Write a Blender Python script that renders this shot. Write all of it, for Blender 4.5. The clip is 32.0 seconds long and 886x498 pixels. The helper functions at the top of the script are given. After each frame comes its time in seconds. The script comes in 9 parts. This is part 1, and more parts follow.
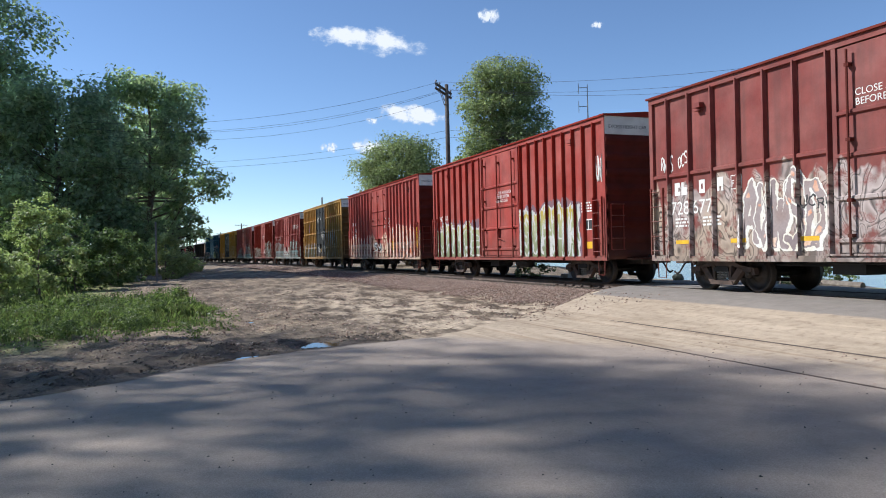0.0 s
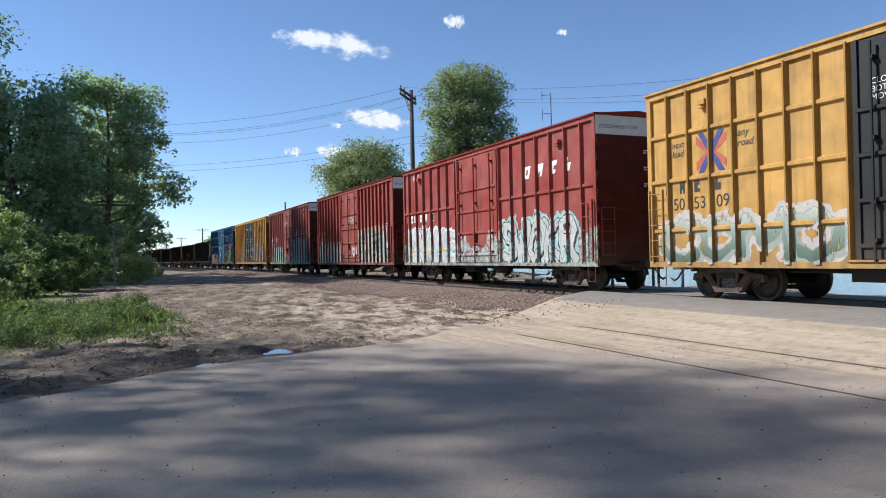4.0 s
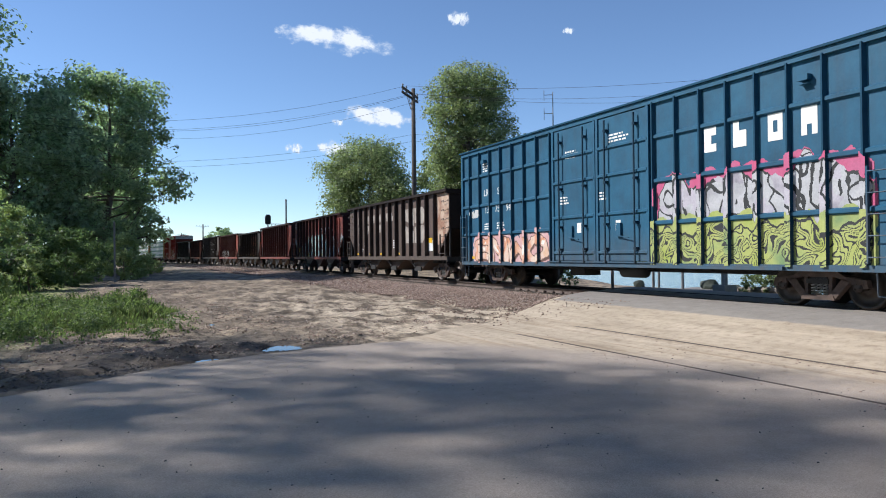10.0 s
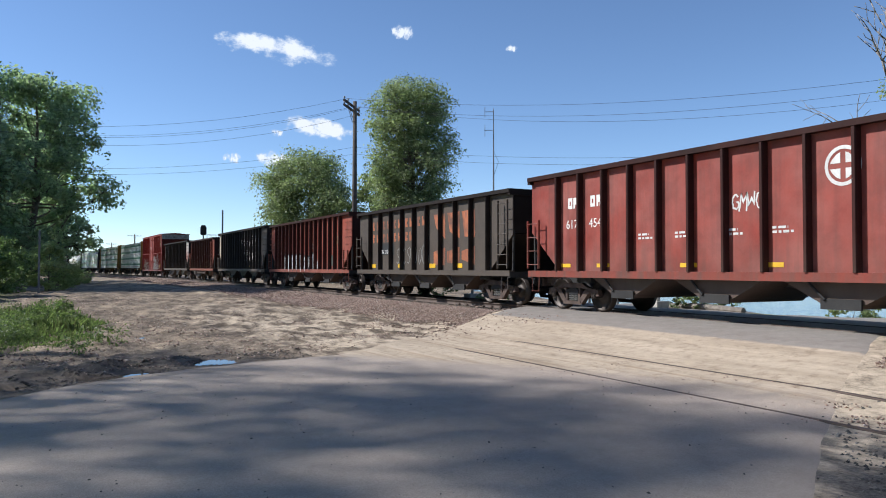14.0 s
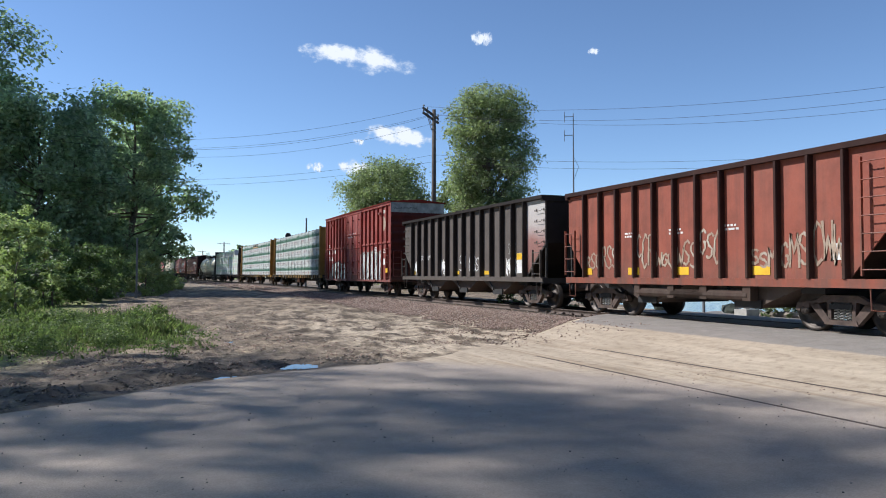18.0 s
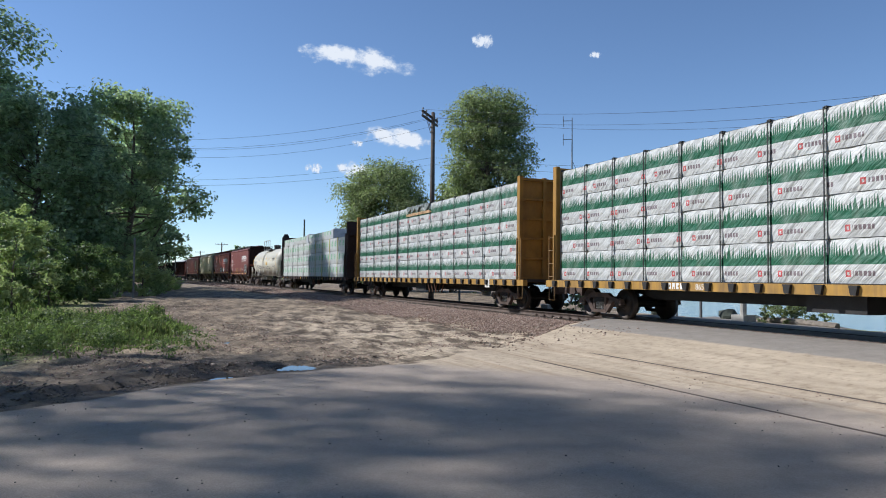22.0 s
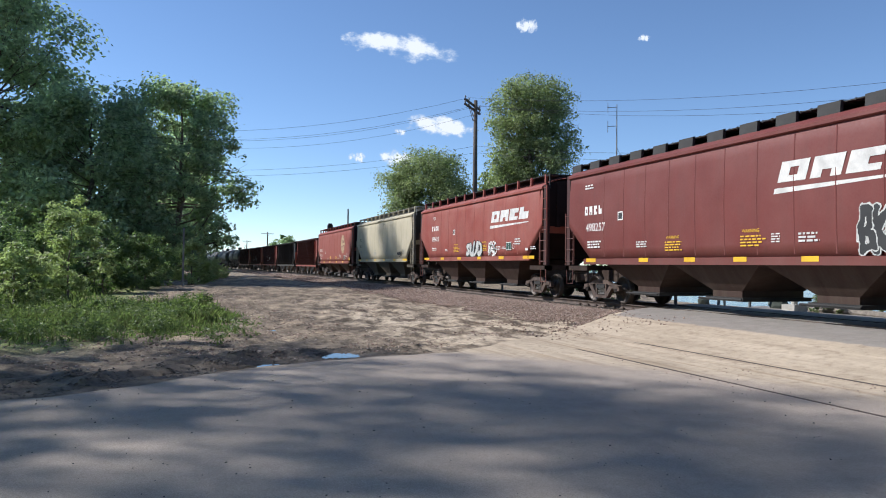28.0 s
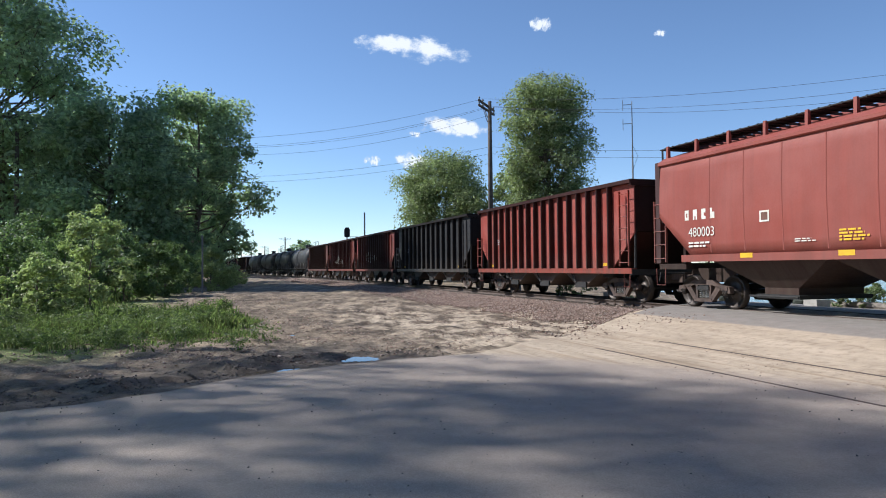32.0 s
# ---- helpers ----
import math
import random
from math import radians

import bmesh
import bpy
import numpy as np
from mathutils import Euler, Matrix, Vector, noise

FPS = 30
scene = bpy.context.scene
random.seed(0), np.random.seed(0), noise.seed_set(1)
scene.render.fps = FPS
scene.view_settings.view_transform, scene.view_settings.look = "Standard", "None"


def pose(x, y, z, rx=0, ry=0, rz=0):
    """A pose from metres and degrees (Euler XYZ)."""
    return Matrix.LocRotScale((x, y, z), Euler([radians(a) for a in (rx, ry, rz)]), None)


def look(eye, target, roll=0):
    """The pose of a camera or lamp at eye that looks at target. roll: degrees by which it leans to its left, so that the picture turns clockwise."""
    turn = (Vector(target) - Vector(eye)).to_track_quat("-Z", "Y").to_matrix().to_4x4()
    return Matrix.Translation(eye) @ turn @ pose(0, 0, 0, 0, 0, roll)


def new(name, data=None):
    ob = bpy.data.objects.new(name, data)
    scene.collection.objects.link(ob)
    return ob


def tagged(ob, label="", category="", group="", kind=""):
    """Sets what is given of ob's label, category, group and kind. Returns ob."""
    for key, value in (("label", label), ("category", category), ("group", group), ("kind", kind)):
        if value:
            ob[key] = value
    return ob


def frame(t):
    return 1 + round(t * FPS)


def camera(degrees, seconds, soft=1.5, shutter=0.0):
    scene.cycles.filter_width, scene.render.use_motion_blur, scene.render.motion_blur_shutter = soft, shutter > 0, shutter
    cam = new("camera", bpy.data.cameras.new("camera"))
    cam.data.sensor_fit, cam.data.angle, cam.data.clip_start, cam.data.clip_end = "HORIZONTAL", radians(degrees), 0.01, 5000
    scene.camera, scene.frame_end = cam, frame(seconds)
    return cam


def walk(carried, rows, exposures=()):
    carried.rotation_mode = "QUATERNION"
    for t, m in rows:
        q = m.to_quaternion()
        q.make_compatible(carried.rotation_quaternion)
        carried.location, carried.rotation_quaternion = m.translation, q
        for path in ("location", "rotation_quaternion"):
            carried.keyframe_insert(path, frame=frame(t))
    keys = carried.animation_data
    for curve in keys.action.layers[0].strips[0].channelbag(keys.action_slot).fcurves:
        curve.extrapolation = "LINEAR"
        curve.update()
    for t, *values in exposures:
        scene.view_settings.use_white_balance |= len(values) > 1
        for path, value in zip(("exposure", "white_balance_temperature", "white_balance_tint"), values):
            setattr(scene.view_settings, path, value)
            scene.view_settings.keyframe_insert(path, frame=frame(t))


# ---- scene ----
# camera: a person stands at the kerbless edge of a road and turns; x is across the track, y along it
EYE = 1.7
TRACK_YAW = 21.2
cam = camera(62.40, 32.0, soft=1.0)
TURNS = [
    (0, -0.00, 0.14, 1.36),
    (0.5, -1.55, -0.16, 1.24),
    (1, -2.09, -0.29, 1.15),
    (1.5, -2.07, -0.24, 1.12),
    (2, -2.07, -0.14, 1.19),
    (2.5, -2.13, -0.01, 1.20),
    (3, -2.19, 0.19, 1.22),
    (3.5, -2.23, 0.44, 1.25),
    (4.5, -3.90, 0.50, 1.20),
    (5.5, -6.10, 0.40, 1.09),
    (6, -6.74, 0.38, 1.22),
    (6.5, -7.31, 0.31, 1.17),
    (7, -7.80, 0.28, 1.01),
    (7.5, -7.85, 0.29, 0.75),
    (8, -7.39, 0.29, 0.61),
    (8.5, -6.57, 0.24, 0.71),
    (9, -5.52, 0.18, 0.64),
    (9.5, -4.24, 0.23, 0.64),
    (10, -2.78, 0.42, 0.60),
    (10.5, -1.36, 0.69, 0.56),
    (11, -0.27, 0.99, 0.43),
    (11.5, 0.14, 1.26, 0.29),
    (12, -0.05, 1.44, 0.21),
    (12.5, -0.46, 1.57, 0.14),
    (13, -0.63, 1.62, 0.10),
    (13.5, -0.81, 1.55, 0.15),
    (14, -7.50, 1.50, -0.10),
    (14.5, -20.80, 1.35, -0.60),
    (15, -31.80, 1.25, -1.10),
    (15.25, -33.60, 1.20, -1.25),
    (15.5, -32.31, 1.10, -0.91),
    (16, -23.14, 1.99, -0.27),
    (16.5, -12.48, 2.38, -0.34),
    (17, -5.65, 2.22, -0.07),
    (17.5, -2.32, 2.00, -0.04),
    (18, -1.31, 2.01, -0.11),
    (18.5, -1.57, 2.16, -0.00),
    (19, -2.22, 2.27, 0.11),
    (19.5, -2.65, 2.25, 0.09),
    (20, -2.66, 2.25, 0.04),
    (20.5, -2.47, 2.30, -0.08),
    (21, -2.23, 2.33, -0.22),
    (21.5, -1.89, 2.29, -0.46),
    (22, -1.50, 2.23, -0.66),
    (22.5, -0.88, 2.26, -0.63),
    (23, 0.28, 2.28, -0.30),
    (23.5, 1.88, 2.27, -0.12),
    (24, 3.30, 2.22, -0.05),
    (24.5, 3.99, 2.15, -0.24),
    (25.5, 3.75, 1.75, -0.40),
    (26.5, 3.07, 1.48, -0.47),
    (27, 2.57, 1.37, -0.43),
    (27.5, 2.14, 1.30, -0.57),
    (28, 1.85, 1.31, -0.65),
    (28.5, 1.71, 1.31, -0.67),
    (29, 1.58, 1.31, -0.65),
    (29.5, 1.67, 1.25, -0.59),
    (30, 2.10, 1.14, -0.38),
    (30.5, 2.84, 0.95, -0.16),
    (31, 3.65, 0.83, 0.03),
    (31.5, 4.08, 1.01, 0.33),
    (32, 3.20, 1.45, 0.50),
]
walk(cam, [(t, pose(0, 0, EYE, 90 + p, r, y - TRACK_YAW)) for t, y, p, r in TURNS],
     exposures=((0, 0.08, 5960, 10), (20.3, 0.1, 5960, 10), (21.6, -0.08, 5960, 10), (24, -0.04, 5960, 10), (27, 0.04, 5960, 10), (28.5, 0.12, 5960, 10), (32, 0.12, 5960, 10)))

# ---- light ----
SUN_AZ, SUN_EL = 56.0, 39.0            # degrees left of the track's far direction, above the horizon
sun_dir = Vector((-math.sin(radians(SUN_AZ)) * math.cos(radians(SUN_EL)),
                  math.cos(radians(SUN_AZ)) * math.cos(radians(SUN_EL)), math.sin(radians(SUN_EL))))
world = bpy.data.worlds.new("sky")
scene.world = world
world.use_nodes = True
wn = world.node_tree.nodes
wl = world.node_tree.links
sky = wn.new("ShaderNodeTexSky")
sky.sky_type = 'NISHITA'
sky.sun_disc = False
sky.sun_elevation = radians(SUN_EL)
sky.sun_rotation = radians(-SUN_AZ)
sky.air_density, sky.dust_density, sky.ozone_density = 0.75, 0.0, 2.6
wl.new(sky.outputs[0], wn["Background"].inputs[0])
wn["Background"].inputs[1].default_value = 0.137
sun = new("sun", bpy.data.lights.new("sun", 'SUN'))
sun.data.energy, sun.data.angle, sun.data.color = 5.7, radians(1.4), (1.0, 0.95, 0.87)
sun.matrix_world = look(sun_dir * 100, (0, 0, 0))

# ---- materials ----
MATS = {}
BASES = {}
BANDED = set()


def node(nt, kind, **inputs):
    n = nt.nodes.new(kind)
    for k, v in inputs.items():
        n.inputs[k].default_value = v
    return n


def ramp(nt, fac, stops):
    r = nt.nodes.new("ShaderNodeValToRGB")
    while len(r.color_ramp.elements) < len(stops):
        r.color_ramp.elements.new(0.5)
    for e, (p, c) in zip(r.color_ramp.elements, stops):
        e.position = p
        e.color = (*c, 1) if len(c) == 3 else c
    nt.links.new(fac, r.inputs[0])
    return r.outputs[0]


def blend(nt, fac, a, b, how='MIX'):
    m = nt.nodes.new("ShaderNodeMix")
    m.data_type, m.blend_type = 'RGBA', how
    for sock, v in ((m.inputs[0], fac), (m.inputs[6], a), (m.inputs[7], b)):
        if isinstance(v, bpy.types.NodeSocket):
            nt.links.new(v, sock)
        elif isinstance(v, (tuple, list)):
            sock.default_value = (*v, 1) if len(v) == 3 else v
        else:
            sock.default_value = v
    return m.outputs[2]


def calc(nt, op, a, b=0.0, c=0.0):
    m = nt.nodes.new("ShaderNodeMath")
    m.operation = op
    for sock, v in zip(m.inputs, (a, b, c)):
        if isinstance(v, bpy.types.NodeSocket):
            nt.links.new(v, sock)
        else:
            sock.default_value = v
    return m.outputs[0]


def noise_of(nt, coord, scale, detail=4.0, rough=0.55, stretch=None):
    if stretch:
        mp = nt.nodes.new("ShaderNodeMapping")
        mp.inputs["Scale"].default_value = stretch
        nt.links.new(coord, mp.inputs[0])
        coord = mp.outputs[0]
    n = node(nt, "ShaderNodeTexNoise", Scale=scale, Detail=detail, Roughness=rough)
    nt.links.new(coord, n.inputs["Vector"])
    return n.outputs[0]


def begin(name):
    m = bpy.data.materials.new(name)
    m.use_nodes = True
    nt = m.node_tree
    return m, nt, nt.nodes["Principled BSDF"], nt.nodes.new("ShaderNodeTexCoord").outputs["Object"]


def bump(nt, bsdf, height, strength=0.3, distance=0.02):
    b = node(nt, "ShaderNodeBump", Strength=strength, Distance=distance)
    nt.links.new(height, b.inputs["Height"])
    nt.links.new(b.outputs[0], bsdf.inputs["Normal"])


def plain(name, base, vary=0.25, rough=0.6, metal=0.0, scale=3.0, bumps=0.15, dist=0.01, fine=30.0, spec=0.5):
    """A painted, stony or earthy surface: one colour that varies at two scales."""
    if name in MATS:
        return MATS[name]
    m, nt, b, co = begin(name)
    n1, n2 = noise_of(nt, co, scale), noise_of(nt, co, fine, 5.0)
    lo = tuple(c * (1 - vary) for c in base)
    hi = tuple(min(1.0, c * (1 + vary)) for c in base)
    col = ramp(nt, n1, [(0.3, lo), (0.7, hi)])
    col = blend(nt, 0.5, col, ramp(nt, n2, [(0.3, (1 - vary,) * 3), (0.7, (1 + vary * 0.5,) * 3)]), 'MULTIPLY')
    nt.links.new(col, b.inputs["Base Color"])
    b.inputs["Roughness"].default_value, b.inputs["Metallic"].default_value = rough, metal
    b.inputs["Specular IOR Level"].default_value = spec
    bump(nt, b, n2, bumps, dist)
    MATS[name] = m
    return m


def car_paint(name, base, wash=(0.5, 0.5, 0.48), wash_top=-1.0, rust=0.25, grime=0.35, fade=(0.62, 0.42, 0.36), wash_bottom=0.0, patch=0.8):
    """Weathered freight car paint in car space: fading, streaks that run down, rust specks, road dirt, and a band of rolled-on paint."""
    if name in MATS:
        return MATS[name]
    base = (base[0] * 1.15, base[1], base[2] * 0.82) if base[0] > 3 * base[1] else base
    BASES[name] = base
    m, nt, b, co = begin(name)
    sep = nt.nodes.new("ShaderNodeSeparateXYZ")
    nt.links.new(co, sep.inputs[0])
    streak = noise_of(nt, co, 1.0, 5.0, 0.6, (1.0, 5.0, 0.35))
    big = noise_of(nt, co, 0.7, 3.0)
    fine = noise_of(nt, co, 22.0, 6.0, 0.65)
    col = blend(nt, ramp(nt, big, [(0.35, (0, 0, 0)), (0.75, (0.35,) * 3)]), base, tuple(0.45 * f + 0.55 * c for f, c in zip(fade, base)))
    col = blend(nt, patch, col, ramp(nt, noise_of(nt, co, 1.7, 5.0, 0.6), [(0.3, (0.72, 0.72, 0.72)), (0.5, (1.0, 1.0, 1.0)), (0.7, (1.22, 1.2, 1.18))]), 'MULTIPLY')
    col = blend(nt, ramp(nt, streak, [(0.45, (0, 0, 0)), (0.75, (grime,) * 3)]), col, (0.045, 0.035, 0.03))
    if wash_top > 0:
        BANDED.add(name)
        edge = noise_of(nt, co, 1.5, 2.0, 0.5, (0.0, 1.0, 0.5))
        drip = calc(nt, 'MULTIPLY_ADD', edge, 2.6, wash_top - 1.35)
        over = calc(nt, 'MULTIPLY', calc(nt, 'SUBTRACT', drip, sep.outputs[2]), 9.0)
        over.node.use_clamp = True
        if wash_bottom > 0:
            low = calc(nt, 'MULTIPLY', calc(nt, 'SUBTRACT', sep.outputs[2], wash_bottom), 14.0)
            low.node.use_clamp = True
            over = calc(nt, 'MULTIPLY', over, low)
        swirl = noise_of(nt, co, 1.25, 1.5, 0.5, (1.0, 1.0, 0.8))
        swirl.node.inputs["Distortion"].default_value = 1.6
        tint = noise_of(nt, co, 0.5, 2.0)
        lite = tuple(min(0.62, c * 1.35 + 0.06) for c in wash)
        dim = tuple(c * 0.5 for c in wash)
        wcol = ramp(nt, swirl, [(0.30, dim), (0.36, wash), (0.44, lite), (0.47, tuple(c * 0.2 for c in wash)), (0.49, wash), (0.56, lite), (0.585, tuple(c * 0.25 for c in wash)), (0.61, lite), (0.70, wash)])
        wcol = blend(nt, ramp(nt, tint, [(0.45, (0, 0, 0)), (0.6, (0.45,) * 3)]), wcol, blend(nt, 1.0, wcol, (1.12, 1.0, 0.62), 'MULTIPLY'))
        thin = ramp(nt, noise_of(nt, co, 2.6, 4.0, 0.65), [(0.36, (0.1,) * 3), (0.5, (1.0,) * 3)])
        col = blend(nt, calc(nt, 'MULTIPLY', over, thin), col, wcol)
    rusty = ramp(nt, fine, [(0.66, (0, 0, 0)), (0.76, (rust,) * 3)])
    col = blend(nt, rusty, col, (0.10, 0.04, 0.02))
    dirt = calc(nt, 'MULTIPLY_ADD', sep.outputs[2], -0.9, 1.7)
    dirt.node.use_clamp = True
    dirt = calc(nt, 'MULTIPLY', dirt, calc(nt, 'MULTIPLY', streak, 0.8))
    col = blend(nt, dirt, col, (0.11, 0.085, 0.065))
    nt.links.new(col, b.inputs["Base Color"])
    nt.links.new(ramp(nt, fine, [(0.3, (0.5,) * 3), (0.7, (0.72,) * 3)]), b.inputs["Roughness"])
    b.inputs["Specular IOR Level"].default_value = 0.35
    bump(nt, b, noise_of(nt, co, 2.2, 3.0), 0.35 if patch > 0.5 else 0.15, 0.025)
    MATS[name] = m
    return m


def tank_paint(name, clean, film, dirt):
    """White shell paint: a grey film over the top with a ragged washed edge, clean flanks, thin runs and road dirt below."""
    m, nt, b, co = begin(name)
    BASES[name] = clean
    sep = nt.nodes.new("ShaderNodeSeparateXYZ")
    nt.links.new(co, sep.inputs[0])
    Z = sep.outputs[2]
    edge, fine = noise_of(nt, co, 1.0, 4.0, 0.6, (1.0, 0.6, 0.6)), noise_of(nt, co, 14.0, 6.0, 0.65)
    col = blend(nt, 0.5, clean, ramp(nt, noise_of(nt, co, 1.6, 4.0), [(0.3, (0.86, 0.85, 0.82)), (0.7, (1.06, 1.06, 1.06))]), 'MULTIPLY')
    over = soft(nt, calc(nt, 'MULTIPLY_ADD', edge, 1.3, Z), 3.52, 3.6)
    bare = soft(nt, noise_of(nt, co, 0.45, 2.0), 0.6, 0.62)
    col = blend(nt, calc(nt, 'MULTIPLY', over, calc(nt, 'MULTIPLY_ADD', bare, -0.7, 0.8)), col, film)
    runs = noise_of(nt, co, 1.0, 5.0, 0.6, (1.0, 9.0, 0.4))
    col = blend(nt, ramp(nt, runs, [(0.56, (0, 0, 0)), (0.72, (0.55,) * 3)]), col, tuple(0.55 * q for q in clean))
    low = soft(nt, calc(nt, 'MULTIPLY_ADD', runs, 0.9, Z), 2.35, 1.75)
    col = blend(nt, calc(nt, 'MULTIPLY', low, 0.8), col, dirt)
    col = blend(nt, ramp(nt, fine, [(0.7, (0, 0, 0)), (0.78, (0.5,) * 3)]), col, (0.14, 0.07, 0.035))
    nt.links.new(col, b.inputs["Base Color"])
    nt.links.new(ramp(nt, fine, [(0.3, (0.4,) * 3), (0.7, (0.6,) * 3)]), b.inputs["Roughness"])
    bump(nt, b, noise_of(nt, co, 2.2, 3.0), 0.15, 0.02)
    MATS[name] = m
    return m


def darkened(paint, soot=0.55):
    """Paint mixed towards black; shade on ends, posts and slopes is in the colour."""
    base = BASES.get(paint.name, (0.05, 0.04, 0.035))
    near_black = (0.016, 0.012, 0.011)
    mix = tuple(c * (1 - soot) + d * soot for c, d in zip(base, near_black))
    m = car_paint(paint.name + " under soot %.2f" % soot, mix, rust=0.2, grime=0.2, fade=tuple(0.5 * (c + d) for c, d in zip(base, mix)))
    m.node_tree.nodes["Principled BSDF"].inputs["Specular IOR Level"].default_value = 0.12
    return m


def leafy(name, dark, light, trans=0.35):
    if name in MATS:
        return MATS[name]
    m, nt, b, co = begin(name)
    geo = nt.nodes.new("ShaderNodeNewGeometry")
    col = ramp(nt, geo.outputs["Random Per Island"], [(0.0, dark), (1.0, light)])
    n = noise_of(nt, co, 0.5, 3.0)
    col = blend(nt, 0.6, col, ramp(nt, n, [(0.35, (0.7,) * 3), (0.65, (1.2,) * 3)]), 'MULTIPLY')
    nt.links.new(col, b.inputs["Base Color"])
    b.inputs["Roughness"].default_value = 0.5
    b.inputs["Specular IOR Level"].default_value = 0.4
    tr = node(nt, "ShaderNodeBsdfTranslucent")
    nt.links.new(blend(nt, 1.0, col, (1.06, 1.22, 0.88), 'MULTIPLY'), tr.inputs[0])
    mx = node(nt, "ShaderNodeMixShader")
    mx.inputs[0].default_value = trans
    nt.links.new(b.outputs[0], mx.inputs[1])
    nt.links.new(tr.outputs[0], mx.inputs[2])
    nt.links.new(mx.outputs[0], nt.nodes["Material Output"].inputs[0])
    MATS[name] = m
    return m

# ---- mesh helpers ----
def box(bm, x0, x1, y0, y1, z0, z1):
    v = [bm.verts.new(p) for p in ((x0, y0, z0), (x1, y0, z0), (x1, y1, z0), (x0, y1, z0), (x0, y0, z1), (x1, y0, z1), (x1, y1, z1), (x0, y1, z1))]
    for q in ((0, 3, 2, 1), (4, 5, 6, 7), (0, 1, 5, 4), (1, 2, 6, 5), (2, 3, 7, 6), (3, 0, 4, 7)):
        bm.faces.new([v[i] for i in q])
    return v


def rod(bm, a, b, r, seg=6, r2=None):
    a, b = Vector(a), Vector(b)
    d = (b - a).normalized()
    side = d.orthogonal().normalized()
    up = d.cross(side)
    r2 = r if r2 is None else r2
    rings = []
    for c, rr in ((a, r), (b, r2)):
        rings.append([bm.verts.new(c + (side * math.cos(6.28319 * k / seg) + up * math.sin(6.28319 * k / seg)) * rr) for k in range(seg)])
    for k in range(seg):
        bm.faces.new((rings[0][k], rings[0][(k + 1) % seg], rings[1][(k + 1) % seg], rings[1][k]))
    bm.faces.new(rings[0][::-1])
    bm.faces.new(rings[1])


def rods(bm, pts, r, seg=6):
    """One bent round bar through the points."""
    pts = [Vector(q) for q in pts]
    rings = []
    side = (pts[1] - pts[0]).orthogonal().normalized()
    for k, q in enumerate(pts):
        d = (pts[min(k + 1, len(pts) - 1)] - pts[max(k - 1, 0)]).normalized()
        side = (side - d * side.dot(d)).normalized()
        up = d.cross(side)
        rings.append([bm.verts.new(q + (side * math.cos(6.28319 * j / seg) + up * math.sin(6.28319 * j / seg)) * r) for j in range(seg)])
    for r0, r1 in zip(rings, rings[1:]):
        for j in range(seg):
            bm.faces.new((r0[j], r0[(j + 1) % seg], r1[(j + 1) % seg], r1[j]))
    bm.faces.new(rings[0][::-1])
    bm.faces.new(rings[-1])


def prism(bm, outline, axis, lo, hi):
    """An outline in the two other axes, drawn out along one axis."""
    def place(p, q):
        return {'x': (q, p[0], p[1]), 'y': (p[0], q, p[1]), 'z': (p[0], p[1], q)}[axis]
    a = [bm.verts.new(place(p, lo)) for p in outline]
    b = [bm.verts.new(place(p, hi)) for p in outline]
    n = len(outline)
    for k in range(n):
        bm.faces.new((a[k], a[(k + 1) % n], b[(k + 1) % n], b[k]))
    bm.faces.new(a[::-1])
    bm.faces.new(b)


def lathe(bm, profile, axis='x', seg=20, at=(0, 0, 0)):
    """Profile of (along, radius), turned round the axis."""
    rings = []
    for h, r in profile:
        ring = []
        for k in range(seg):
            c, s = r * math.cos(6.28319 * k / seg), r * math.sin(6.28319 * k / seg)
            p = {'x': (h, c, s), 'y': (c, h, s), 'z': (c, s, h)}[axis]
            ring.append(bm.verts.new((p[0] + at[0], p[1] + at[1], p[2] + at[2])))
        rings.append(ring)
    for r0, r1 in zip(rings, rings[1:]):
        for k in range(seg):
            bm.faces.new((r0[k], r0[(k + 1) % seg], r1[(k + 1) % seg], r1[k]))
    bm.faces.new(rings[0][::-1])
    bm.faces.new(rings[-1])


def mesh_of(name, bm, material, smooth=False):
    bmesh.ops.recalc_face_normals(bm, faces=bm.faces)
    me = bpy.data.meshes.new(name)
    bm.to_mesh(me)
    bm.free()
    me.materials.append(material)
    if smooth:
        me.shade_smooth()
    return me


def part(name, bm, material, parent, label="", smooth=False, at=None):
    """One mesh object under a thing or a part; bm may be a bmesh or a mesh that is shared."""
    me = bm if isinstance(bm, bpy.types.Mesh) else mesh_of(name, bm, material, smooth)
    ob = new(name, me)
    ob.parent = parent
    if at is not None:
        ob.location = at
    if label:
        ob["label"] = label
    return ob


def thing(name, bm, material, label, category, group="", kind="", at=(0, 0, 0), rz=0, smooth=False):
    data = None if bm is None else (bm if isinstance(bm, bpy.types.Mesh) else mesh_of(name, bm, material, smooth))
    ob = new(name, data)
    ob.matrix_world = pose(*at, 0, 0, rz)
    return tagged(ob, label, category, group, kind)


def sheet(name, xs, ys, height, material, smooth=True):
    """A grid over xs and ys (numpy arrays) at height(x, y)."""
    X, Y = np.meshgrid(xs, ys)
    Zs = height(X, Y)
    v = np.stack([X, Y, Zs], -1).reshape(-1, 3)
    nx, ny = len(xs), len(ys)
    i = (np.arange(ny - 1)[:, None] * nx + np.arange(nx - 1)[None]).reshape(-1)
    f = np.stack([i, i + 1, i + nx + 1, i + nx], 1)
    return raw_mesh(name, v, f, material, smooth)


